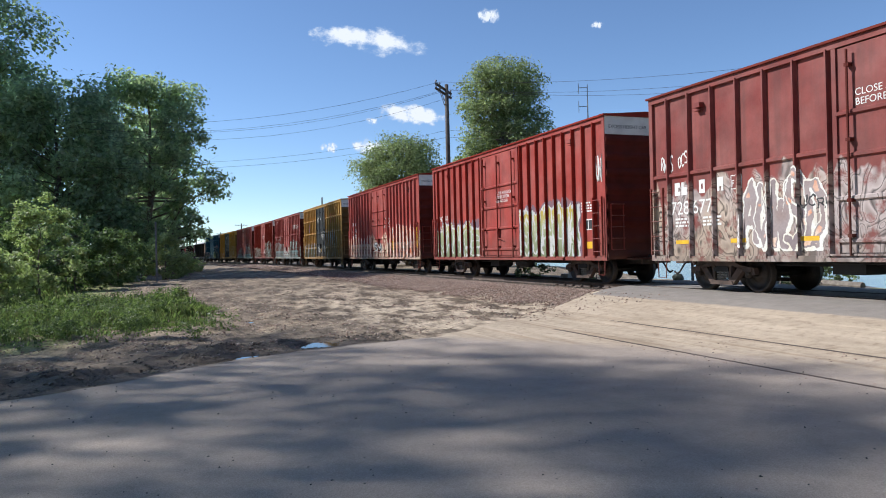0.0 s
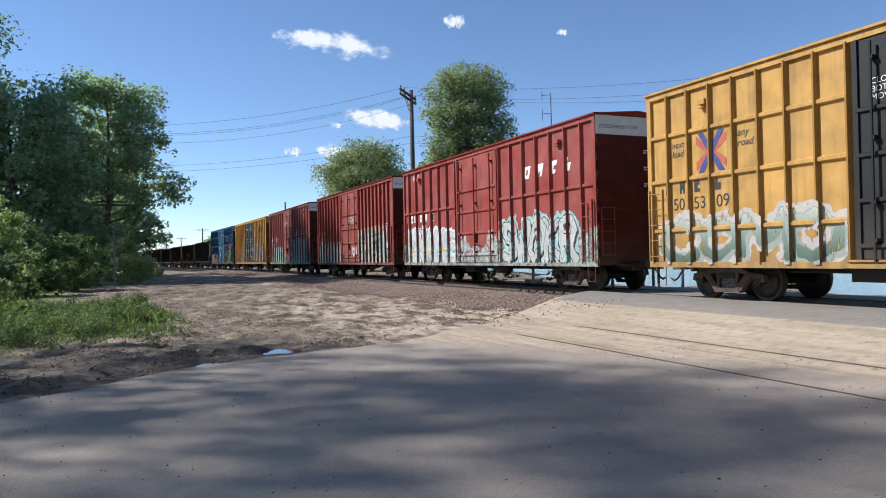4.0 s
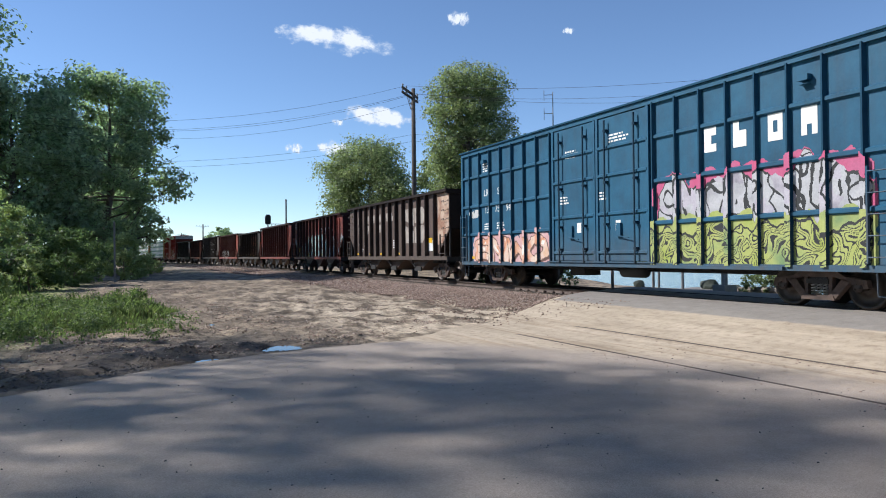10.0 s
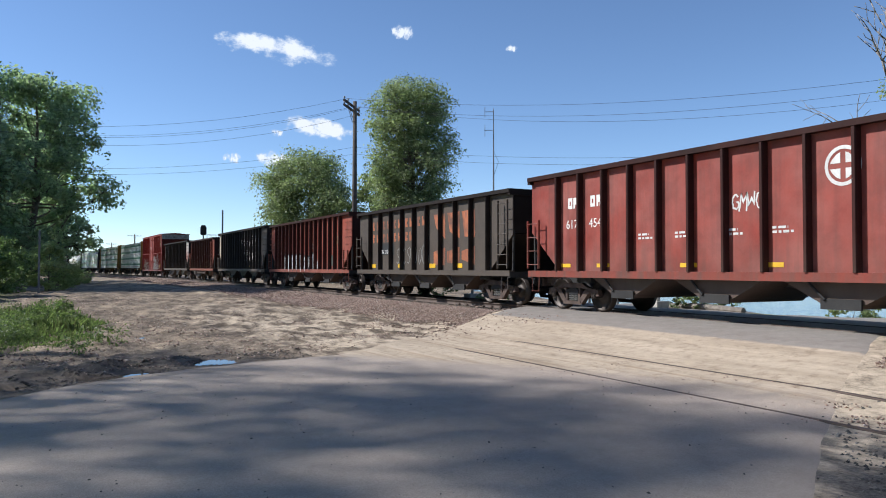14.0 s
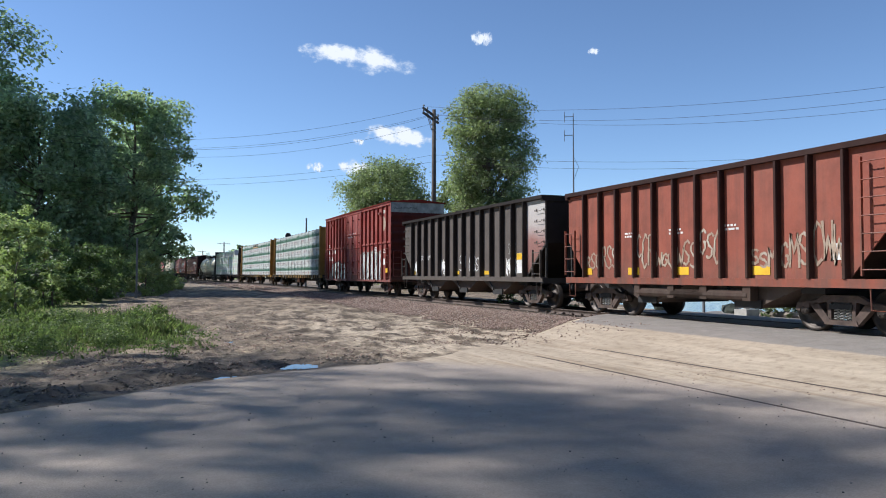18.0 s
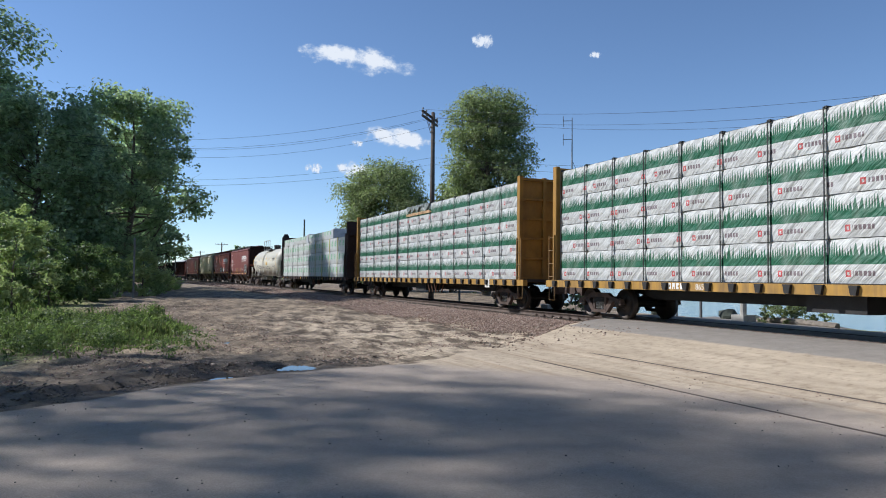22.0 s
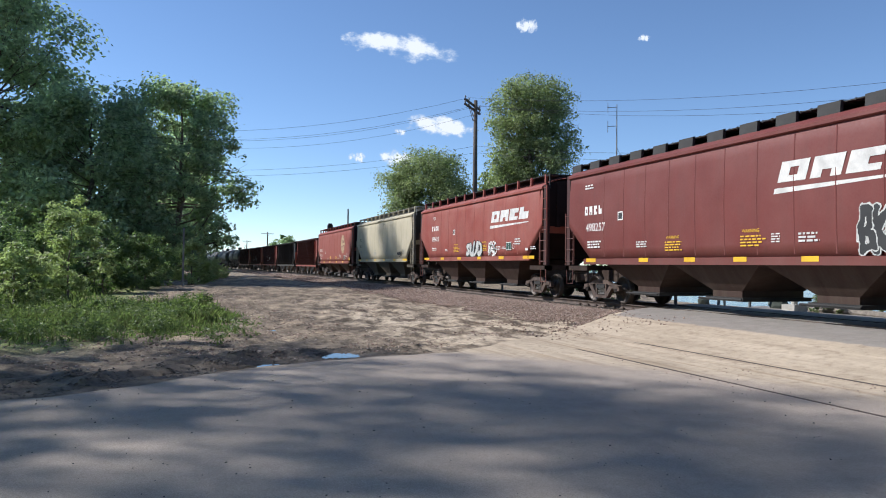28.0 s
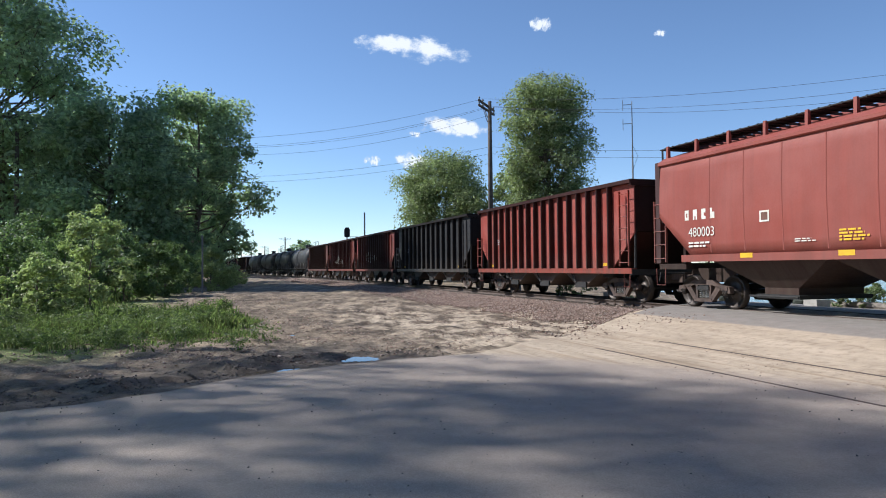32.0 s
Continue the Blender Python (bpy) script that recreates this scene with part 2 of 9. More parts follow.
def raw_mesh(name, v, f, material, smooth=False):
    me = bpy.data.meshes.new(name)
    v, f = np.asarray(v, np.float32), np.asarray(f, np.int32)
    me.vertices.add(len(v))
    me.vertices.foreach_set("co", v.ravel())
    me.loops.add(f.size)
    me.loops.foreach_set("vertex_index", f.ravel())
    me.polygons.add(len(f))
    me.polygons.foreach_set("loop_start", np.arange(len(f), dtype=np.int32) * f.shape[1])
    me.update(calc_edges=True)
    me.materials.append(material)
    if smooth:
        me.shade_smooth()
    return me


# ---- ground ----
TRACK_X, RAIL_Z, BEND_AT, BEND_R = 14.4, 0.51, 70.0, 1150.0


def bend(y):
    """How far the track has swung to the left, y metres along it."""
    return np.maximum(np.asarray(y, float) - BEND_AT, 0.0) ** 2 / (2 * BEND_R)


def waves(x, y, size, seed=0.0):
    """Cheap smooth unevenness between about -1 and 1."""
    a, b = x / size + seed, y / size - seed * 1.7
    return (np.sin(a * 2.1 + np.sin(b * 1.3 + 0.7)) * np.sin(b * 1.9 + np.sin(a * 1.1 + 2.1)) + 0.5 * np.sin(a * 4.7 + 1.3 * np.sin(b * 3.1)) * np.sin(b * 5.3 + np.cos(a * 2.3))) / 1.5


def step(a, b, x):
    t = np.clip((x - a) / (b - a), 0, 1)
    return t * t * (3 - 2 * t)


def road_left(x):
    return 11.7 + 0.5 * x + 0.25 * np.maximum(x - 5, 0) * 0.5 + 0.35 * np.sin(x * 0.9) * (x < 8)


def road_right(x):
    return np.where(x < 8.8, 0.27 + 0.6 * x, 1.5 + 0.46 * x)


def crossing(x, y):
    """1 on the road where it climbs to the rails, 0 off it."""
    return step(-2.4, 0.4, y - road_right(x)) * step(-0.8, 0.4, road_left(x) - y)


def lake(x, y):
    """1 under the water beyond the tracks."""
    return step(0, 3.0, x - 23.6 - 0.35 * np.maximum(y - 30, 0) - 0.8 * waves(x, y, 6.0)) * step(14, 19, y)


def ground_z(x, y):
    u = x + bend(y)
    bed = 0.30 * step(9.9, 12.4, u) * (1 - step(16.6, 19.5, u)) + 0.08 * step(16.6, 19.5, u)
    ramp_z = (RAIL_Z - 0.035) * step(7.6, 13.2, u) * (1 - step(15.7, 23.0, u)) + 0.08 * step(15.7, 23, u)
    c = crossing(x, y)
    z = bed * (1 - c) + ramp_z * c
    z = z + 0.38 * step(22, 46, y) * (1 - step(8, 12, u))
    ruts = np.sin((x - 2.2 - 0.10 * (y - 14) - 0.004 * (y - 14) ** 2) * 3.3) * step(14.5, 18, y) * (1 - step(34, 48, y)) * step(0.5, 2.5, x) * (1 - step(6.5, 9, x))
    z = z - 0.045 * np.maximum(ruts, 0) ** 2 * (1 - c) + 0.02 * ruts * (1 - c)
    rough = (1 - c) * (1 - step(9, 11, u)) * step(0.0, 1.5, y - road_left(x) + 0.6)
    for px, py, a, b, d in PUDDLES:
        rough = rough * (1 - 0.25 * np.exp(-((x - px) ** 2 / a ** 2 + (y - py) ** 2 / b ** 2) * 0.6))
    z = z + rough * (0.06 * waves(x, y, 1.3) + 0.05 * waves(x, y, 0.45, 3.0) + 0.014 * waves(x, y, 0.21, 8.0) * (1 - step(26, 34, y)))
    z = z + (0.014 + 0.02 * (1 - step(1.2, 2.2, y - road_left(x)))) * waves(x, y, 0.23, 1.0) * (1 - c) * (1 - step(5, 7, x)) * step(-0.1, 0.3, y - road_left(x)) * (1 - step(24, 30, y))
    z = z - 1.4 * lake(x, y)
    bank = np.exp(-((y - road_left(x) - 1.15 - 0.15 * waves(x, y, 1.1)) / 0.42) ** 2) * step(-8, -6, x) * (1 - step(2.3, 3.1, x))
    z = z + bank * (0.05 + 0.06 * waves(x, y, 0.45, 2) + 0.045 * waves(x, y, 0.17, 5))
    for px, py, a, b, d in PUDDLES:
        q = ((x - px) * 0.94 + (y - py) * 0.34) ** 2 / a ** 2 + ((y - py) * 0.94 - (x - px) * 0.34) ** 2 / b ** 2
        z = z - d * np.exp(-q * 1.2)
    return z


PUDDLES = ((2.75, 13.72, 0.36, 0.36, 0.12), (1.45, 12.85, 0.42, 0.17, 0.09), (0.75, 12.45, 0.36, 0.15, 0.09), (-0.5, 11.85, 0.30, 0.10, 0.08), (2.0, 19.5, 0.16, 0.2, 0.07))


def axis_steps(lo, a, b, hi, fine):
    def out(n, start, end):
        t = np.linspace(0, 1, n)[1:]
        return start + (end - start) * t ** 3.2
    return np.concatenate([out(26, a, lo)[::-1], np.arange(a, b + 1e-6, fine), out(26, b, hi)])


def soft(nt, v, lo, hi):
    """0 below lo, 1 above hi (or the other way round)."""
    r = nt.nodes.new("ShaderNodeMapRange")
    r.interpolation_type = 'SMOOTHSTEP'
    flip = lo > hi
    r.inputs[1].default_value, r.inputs[2].default_value = min(lo, hi), max(lo, hi)
    r.inputs[3].default_value, r.inputs[4].default_value = (1.0, 0.0) if flip else (0.0, 1.0)
    nt.links.new(v, r.inputs[0])
    return r.outputs[0]


def earth():
    m, nt, b, co = begin("earth")
    sep = nt.nodes.new("ShaderNodeSeparateXYZ")
    nt.links.new(co, sep.inputs[0])
    rutted = noise_of(nt, co, 1.0, 5.0, 0.65, (1.1, 0.6, 1.0))
    big, mid, fine = noise_of(nt, co, 0.35, 4.0), noise_of(nt, co, 2.2, 5.0, 0.65), noise_of(nt, co, 26.0, 6.0, 0.7)
    col = ramp(nt, big, [(0.3, (0.18, 0.142, 0.108)), (0.5, (0.275, 0.222, 0.168)), (0.72, (0.39, 0.315, 0.232))])
    col = blend(nt, 0.75, col, ramp(nt, mid, [(0.3, (0.62, 0.60, 0.58)), (0.7, (1.2, 1.17, 1.12))]), 'MULTIPLY')
    col = blend(nt, 0.8, col, ramp(nt, rutted, [(0.38, (0.34, 0.32, 0.30)), (0.5, (0.92, 0.90, 0.87)), (0.62, (1.4, 1.36, 1.28))]), 'MULTIPLY')
    col = blend(nt, 0.7, col, ramp(nt, fine, [(0.34, (0.34,) * 3), (0.5, (0.95,) * 3), (0.66, (1.42,) * 3)]), 'MULTIPLY')
    ragged = calc(nt, 'MULTIPLY', calc(nt, 'SUBTRACT', mid, 0.5), 3.0)
    pale = calc(nt, 'MULTIPLY', soft(nt, calc(nt, 'ADD', sep.outputs[0], ragged), 3.2, 6.0), soft(nt, calc(nt, 'ADD', sep.outputs[1], ragged), 40.0, 20.0))
    col = blend(nt, calc(nt, 'MULTIPLY', pale, calc(nt, 'MAXIMUM', soft(nt, rutted, 0.44, 0.58), soft(nt, sep.outputs[1], 9.0, 6.5))), col, ramp(nt, mid, [(0.3, (0.40, 0.322, 0.235)), (0.7, (0.575, 0.47, 0.35))]))
    muddy = calc(nt, 'MULTIPLY', soft(nt, calc(nt, 'MULTIPLY_ADD', sep.outputs[0], -0.5, sep.outputs[1]), 15.6, 13.2), soft(nt, sep.outputs[0], 4.6, 2.4))
    col = blend(nt, calc(nt, 'MULTIPLY', muddy, calc(nt, 'MULTIPLY_ADD', mid, 1.3, 0.2)), col, (0.135, 0.108, 0.085))
    tarry = calc(nt, 'MULTIPLY', soft(nt, calc(nt, 'MULTIPLY_ADD', sep.outputs[0], -0.6, sep.outputs[1]), 1.3, 0.4), soft(nt, calc(nt, 'ADD', sep.outputs[0], ragged), 7.6, 6.7))
    col = blend(nt, calc(nt, 'MULTIPLY', tarry, soft(nt, rutted, 0.66, 0.5)), col, ramp(nt, fine, [(0.3, (0.04, 0.037, 0.034)), (0.7, (0.19, 0.17, 0.15))]))
    # meadow beyond the tracks and at the foot of the trees
    far = calc(nt, 'MULTIPLY_ADD', sep.outputs[0], 0.5, -9.6)
    far.node.use_clamp = True
    far = calc(nt, 'MULTIPLY', far, soft(nt, sep.outputs[1], 26.0, 15.0))
    left = calc(nt, 'MULTIPLY', calc(nt, 'ADD', sep.outputs[0], 1.0), -0.6)
    left.node.use_clamp = True
    away = calc(nt, 'MULTIPLY_ADD', sep.outputs[1], 0.4, -5.8)
    away.node.use_clamp = True
    grassy = calc(nt, 'MAXIMUM', far, calc(nt, 'MULTIPLY', left, away))
    grassy = calc(nt, 'MULTIPLY', grassy, calc(nt, 'MULTIPLY_ADD', mid, 1.4, 0.1))
    grassy.node.use_clamp = True
    col = blend(nt, grassy, col, ramp(nt, fine, [(0.3, (0.14, 0.175, 0.045)), (0.7, (0.29, 0.335, 0.10))]))
    crumbs = noise_of(nt, co, 4.2, 6.0, 0.8, (1.0, 0.8, 1.0))
    col = blend(nt, 0.75, col, ramp(nt, crumbs, [(0.38, (0.36, 0.34, 0.32)), (0.47, (0.92, 0.91, 0.90)), (0.60, (1.3, 1.28, 1.25))]), 'MULTIPLY')
    nt.links.new(col, b.inputs["Base Color"])
    nt.links.new(ramp(nt, mid, [(0.3, (0.75,) * 3), (0.6, (0.95,) * 3)]), b.inputs["Roughness"])
    b.inputs["Specular IOR Level"].default_value = 0.25
    bump(nt, b, calc(nt, 'ADD', calc(nt, 'MULTIPLY', crumbs, 1.2), fine), 0.6, 0.045)
    return m


def asphalt():
    m, nt, b, co = begin("asphalt")
    big, mid, fine = noise_of(nt, co, 0.25, 4.0), noise_of(nt, co, 3.0, 5.0, 0.7), noise_of(nt, co, 90.0, 4.0, 0.7)
    col = ramp(nt, big, [(0.3, (0.315, 0.258, 0.212)), (0.7, (0.41, 0.337, 0.275))])
    col = blend(nt, 0.6, col, ramp(nt, mid, [(0.3, (0.8,) * 3), (0.7, (1.12,) * 3)]), 'MULTIPLY')
    col = blend(nt, 0.7, col, ramp(nt, fine, [(0.3, (0.5,) * 3), (0.7, (1.4,) * 3)]), 'MULTIPLY')
    sep = nt.nodes.new("ShaderNodeSeparateXYZ")
    nt.links.new(co, sep.inputs[0])
    X, Y = sep.outputs[0], sep.outputs[1]
    ragged = calc(nt, 'MULTIPLY', calc(nt, 'SUBTRACT', mid, 0.5), 1.6)
    past = calc(nt, 'MAXIMUM', calc(nt, 'SUBTRACT', Y, 6.0), 0.0)
    drift = calc(nt, 'MULTIPLY_ADD', calc(nt, 'MULTIPLY', past, past), 0.066, X)
    over = soft(nt, calc(nt, 'ADD', drift, ragged), 7.9, 9.2)
    clear = soft(nt, calc(nt, 'ADD', X, calc(nt, 'MULTIPLY', ragged, 0.25)), 11.25, 11.45)
    over = calc(nt, 'MULTIPLY', over, calc(nt, 'MULTIPLY_ADD', clear, -0.9, 1.0))
    sandy = ramp(nt, noise_of(nt, co, 1.0, 5.0, 0.6, (2.2, 0.35, 1.0)), [(0.3, (0.36, 0.285, 0.205)), (0.7, (0.53, 0.43, 0.32))])
    sandy = blend(nt, 0.5, sandy, ramp(nt, fine, [(0.3, (0.7,) * 3), (0.7, (1.2,) * 3)]), 'MULTIPLY')
    clods = noise_of(nt, co, 5.0, 6.0, 0.75)
    sandy = blend(nt, 0.7, sandy, ramp(nt, clods, [(0.36, (0.6, 0.56, 0.52)), (0.46, (0.97, 0.97, 0.96)), (0.64, (1.15, 1.14, 1.12))]), 'MULTIPLY')
    track_marks = ramp(nt, noise_of(nt, co, 1.0, 3.0, 0.5, (7.0, 0.12, 1.0)), [(0.52, (1, 1, 1)), (0.66, (0.72, 0.66, 0.6))])
    sandy = blend(nt, calc(nt, 'MULTIPLY', soft(nt, X, 10.0, 8.5), 0.9), sandy, blend(nt, 1.0, sandy, track_marks, 'MULTIPLY'))
    plate = ramp(nt, mid, [(0.3, (0.20, 0.178, 0.158)), (0.7, (0.29, 0.26, 0.232))])
    col = blend(nt, clear, col, blend(nt, 0.6, plate, ramp(nt, fine, [(0.3, (0.6,) * 3), (0.7, (1.3,) * 3)]), 'MULTIPLY'))
    col = blend(nt, over, col, sandy)
    smear = calc(nt, 'MULTIPLY', calc(nt, 'SUBTRACT', noise_of(nt, co, 1.0, 5.0, 0.65, (1.1, 2.6, 1.0)), 0.5), 2.6)
    mud = calc(nt, 'MULTIPLY', soft(nt, calc(nt, 'ADD', calc(nt, 'MULTIPLY_ADD', X, -0.5, Y), smear), 10.9, 11.9), soft(nt, X, 5.0, 3.0))
    col = blend(nt, calc(nt, 'MULTIPLY', mud, 0.85), col, ramp(nt, mid, [(0.3, (0.10, 0.08, 0.062)), (0.7, (0.22, 0.18, 0.14))]))
    nt.links.new(col, b.inputs["Base Color"])
    b.inputs["Roughness"].default_value = 0.85
    b.inputs["Specular IOR Level"].default_value = 0.3
    bump(nt, b, fine, 0.35, 0.006)
    return m


ASPHALT = asphalt()
EARTH = earth()
xs = axis_steps(-1600, -9, 20, 2400, 0.12)
ys = axis_steps(-900, -5, 40, 3200, 0.12)
ground = new("ground", sheet("ground", xs, ys, lambda x, y: ground_z(x, y) - 0.25 * step(60, 300, np.hypot(x, y)) * (x < 5), EARTH))
tagged(ground, "bare rutted dirt and gravel ground with grass towards the trees", "ground", kind="structure")


def road_sheet():
    us = np.concatenate([np.arange(-60, -6, 2.0), np.arange(-6, 17.01, 0.25), np.arange(18, 90, 3.0)])
    n = 60
    X = np.repeat(us[:, None], n, 1)
    t = np.linspace(0, 1, n)[None]
    wob = 0.05 * np.sin(us * 2.1)[:, None] + 0.035 * np.sin(us * 5.7 + 1)[:, None]
    lo = road_right(us)[:, None] + wob * 0.4
    hi = road_left(us)[:, None] + wob * 1.3
    Y = lo + (hi - lo) * t
    edge = np.minimum(t, 1 - t) * (hi - lo)
    Zs = ground_z(X, Y) + 0.03 * step(0.0, 0.5, edge) - 0.012
    v = np.stack([X, Y, Zs], -1).reshape(-1, 3)
    i = (np.arange(len(us) - 1)[:, None] * n + np.arange(n - 1)[None]).reshape(-1)
    f = np.stack([i, i + n, i + n + 1, i + 1], 1)
    return raw_mesh("road", v, f, ASPHALT, True)


road = tagged(new("road", road_sheet()), "worn grey asphalt road that climbs to the level crossing", "road", kind="structure")




# ---- loose stones ----
def stones(name, pts, size, rng, material, flat=0.7):
    """Eight-sided pebbles at the given places, each turned and squeezed its own way."""
    n = len(pts)
    base = np.array([(1, 0, 0), (-1, 0, 0), (0, 1, 0), (0, -1, 0), (0, 0, 1), (0, 0, -1)], float)
    v = base[None] * (0.65 + 0.6 * rng.random((n, 6, 1)))
    v[:, :, 2] *= flat
    a = rng.random(n) * 6.283
    tilt = rng.normal(size=n) * 0.5
    x, y, z = v[..., 0], v[..., 1], v[..., 2]
    y, z = y * np.cos(tilt)[:, None] - z * np.sin(tilt)[:, None], y * np.sin(tilt)[:, None] + z * np.cos(tilt)[:, None]
    x, y = x * np.cos(a)[:, None] - y * np.sin(a)[:, None], x * np.sin(a)[:, None] + y * np.cos(a)[:, None]
    s = (size * (0.6 + 0.9 * rng.random(n) ** 2))[:, None]
    v = np.stack([x * s, y * s, z * s], -1) + pts[:, None]
    f = np.array([(0, 2, 4), (2, 1, 4), (1, 3, 4), (3, 0, 4), (2, 0, 5), (1, 2, 5), (3, 1, 5), (0, 3, 5)])
    faces = (np.arange(n)[:, None, None] * 6 + f[None]).reshape(-1, 3)
    return raw_mesh(name, v.reshape(-1, 3), faces, material)


def stone_mat(name, stops, rough=0.85):
    m, nt, b, co = begin(name)
    geo = nt.nodes.new("ShaderNodeNewGeometry")
    col = ramp(nt, geo.outputs["Random Per Island"], stops)
    col = blend(nt, 0.6, col, ramp(nt, noise_of(nt, co, 1.2, 4.0), [(0.3, (0.7,) * 3), (0.7, (1.15,) * 3)]), 'MULTIPLY')
    nt.links.new(col, b.inputs["Base Color"])
    b.inputs["Roughness"].default_value = rough
    return m


BALLAST = stone_mat("ballast stone", [(0.0, (0.10, 0.065, 0.05)), (0.4, (0.26, 0.17, 0.13)), (0.75, (0.37, 0.255, 0.195)), (1.0, (0.46, 0.38, 0.32))])
DARKGRAVEL = stone_mat("dark road gravel", [(0.0, (0.025, 0.024, 0.023)), (0.6, (0.08, 0.074, 0.068)), (1.0, (0.22, 0.20, 0.18))])
rng = np.random.default_rng(5)


def scatter(n, x0, x1, y0, y1, keep, lift, track_space=True):
    x, y = rng.uniform(x0, x1, n), rng.uniform(y0, y1, n)
    if track_space:
        x = x - bend(y)
    k = keep(x, y)
    x, y = x[k], y[k]
    return np.stack([x, y, ground_z(x, y) + lift], 1)


def off_road(x, y):
    return crossing(x, y) < 0.25 + 0.2 * waves(x, y, 0.7)


tops = []
for n, x0, x1, y0, y1, size in ((40000, 9.3, 13.3, 17, 36, 0.028), (16000, 8.6, 13.3, 36, 75, 0.05), (46000, 9.9, 13.3, -9, 8.0, 0.024), (3500, 13.3, 17.2, -9, 60, 0.05), (4000, 9.0, 13.3, 75, 150, 0.1)):
    p = scatter(n, x0, x1, y0, y1, lambda x, y: (off_road(x, y) | (y < road_right(x) - 0.35 + 0.45 * waves(x, y, 0.6))) & (rng.random(len(x)) < step(9.9, 10.9, x + bend(y) + 0.7 * waves(x, y, 1.3) + 1.6 * step(24, 40, y))), 0.02)
    tops.append(stones("ballast", p, size, rng, BALLAST))
for me in tops:
    tagged(new("ballast", me), "pinkish grey crushed stone ballast along the rails", "ballast", kind="stuff")
p = np.concatenate([scatter(26000, -4, 10.5, 13, 40, lambda x, y: (y > road_left(x) + 0.4 * waves(x, y, 0.8)) & (waves(x, y, 1.6, 7) + 0.6 * waves(x, y, 0.5, 1) > -0.05 + 0.5 * step(3, 5, x)), 0.0, False), scatter(900, 3, 9, 11, 19, off_road, 0.0, False), scatter(500, 8, 12, 15, 21, lambda x, y: x > 0, 0.02, False)])
tagged(new("gravel", stones("gravel", p, 0.028, rng, BALLAST)), "loose stones and clods strewn over the dirt", "gravel", kind="stuff")
p = scatter(15000, 2, 9.2, -6, 5.5, lambda x, y: (y < road_right(x) + 0.25 * waves(x, y, 0.5)) & (rng.random(len(x)) < 0.75 - 0.6 * step(6.5, 8.5, x)), 0.0, False)
tagged(new("gravel", stones("gravel", p, 0.022, rng, DARKGRAVEL)), "dark tarry gravel along the broken edge of the asphalt", "gravel", kind="stuff")
p = scatter(700, -6, 8, 1, 13, lambda x, y: crossing(x, y) > 0.8, 0.02, False)
tagged(new("gravel", stones("gravel", p, 0.011, rng, DARKGRAVEL)), "small crumbs of stone on the asphalt", "gravel", kind="stuff")
p = np.concatenate([scatter(500, 7.3, 7.6, -4, 11, lambda x, y: waves(x, y, 0.8) > 0, 0.01, False), scatter(400, 8.8, 9.1, -4, 12, lambda x, y: waves(x, y, 0.8) > 0, 0.01, False), scatter(700, 7.7, 8.8, 4, 10, lambda x, y: waves(x, y, 0.6) > 0.1, 0.01, False)])
tagged(new("gravel", stones("gravel", p, 0.02, rng, BALLAST)), "clods of sand and stone thrown up along the sunken rails", "gravel", kind="stuff")
m_ = scatter(15000, -4, 4.6, 9.5, 16, lambda x, y: (y > road_left(x) - 0.15 + 0.45 * waves(x, y, 0.6)) & (y < road_left(x) + 1.5 + 0.5 * waves(x, y, 1.5)) & (waves(x, y, 0.5, 4) > -0.1), 0.0, False)
tagged(new("mud_clods", stones("mud_clods", m_, 0.024, rng, stone_mat("wet mud", [(0.0, (0.05, 0.038, 0.029)), (1.0, (0.14, 0.108, 0.08))], 0.55), 0.5)), "dark churned mud clods along the road edge", "mud", kind="stuff")


# ---- grass ----
def blades(pts, height, rng, lean=0.35, wide=0.012):
    n = len(pts)
    a = rng.random(n) * 6.283
    hgt = height * (0.5 + 0.8 * rng.random(n))
    d = np.stack([np.cos(a), np.sin(a), 0 * a], 1)
    s = np.stack([-np.sin(a), np.cos(a), 0 * a], 1) * (wide * (0.6 + rng.random(n)))[:, None]
    bow = (lean * hgt * rng.random(n))[:, None] * d
    up = np.array([0, 0, 1.0])
    midp = pts + bow * 0.35 + up * (hgt * 0.6)[:, None]
    tip = pts + bow + up * hgt[:, None]
    v = np.stack([pts - s, pts + s, midp + s * 0.7, tip, midp - s * 0.7], 1).reshape(-1, 3)
    return v, np.arange(n * 5).reshape(-1, 5)


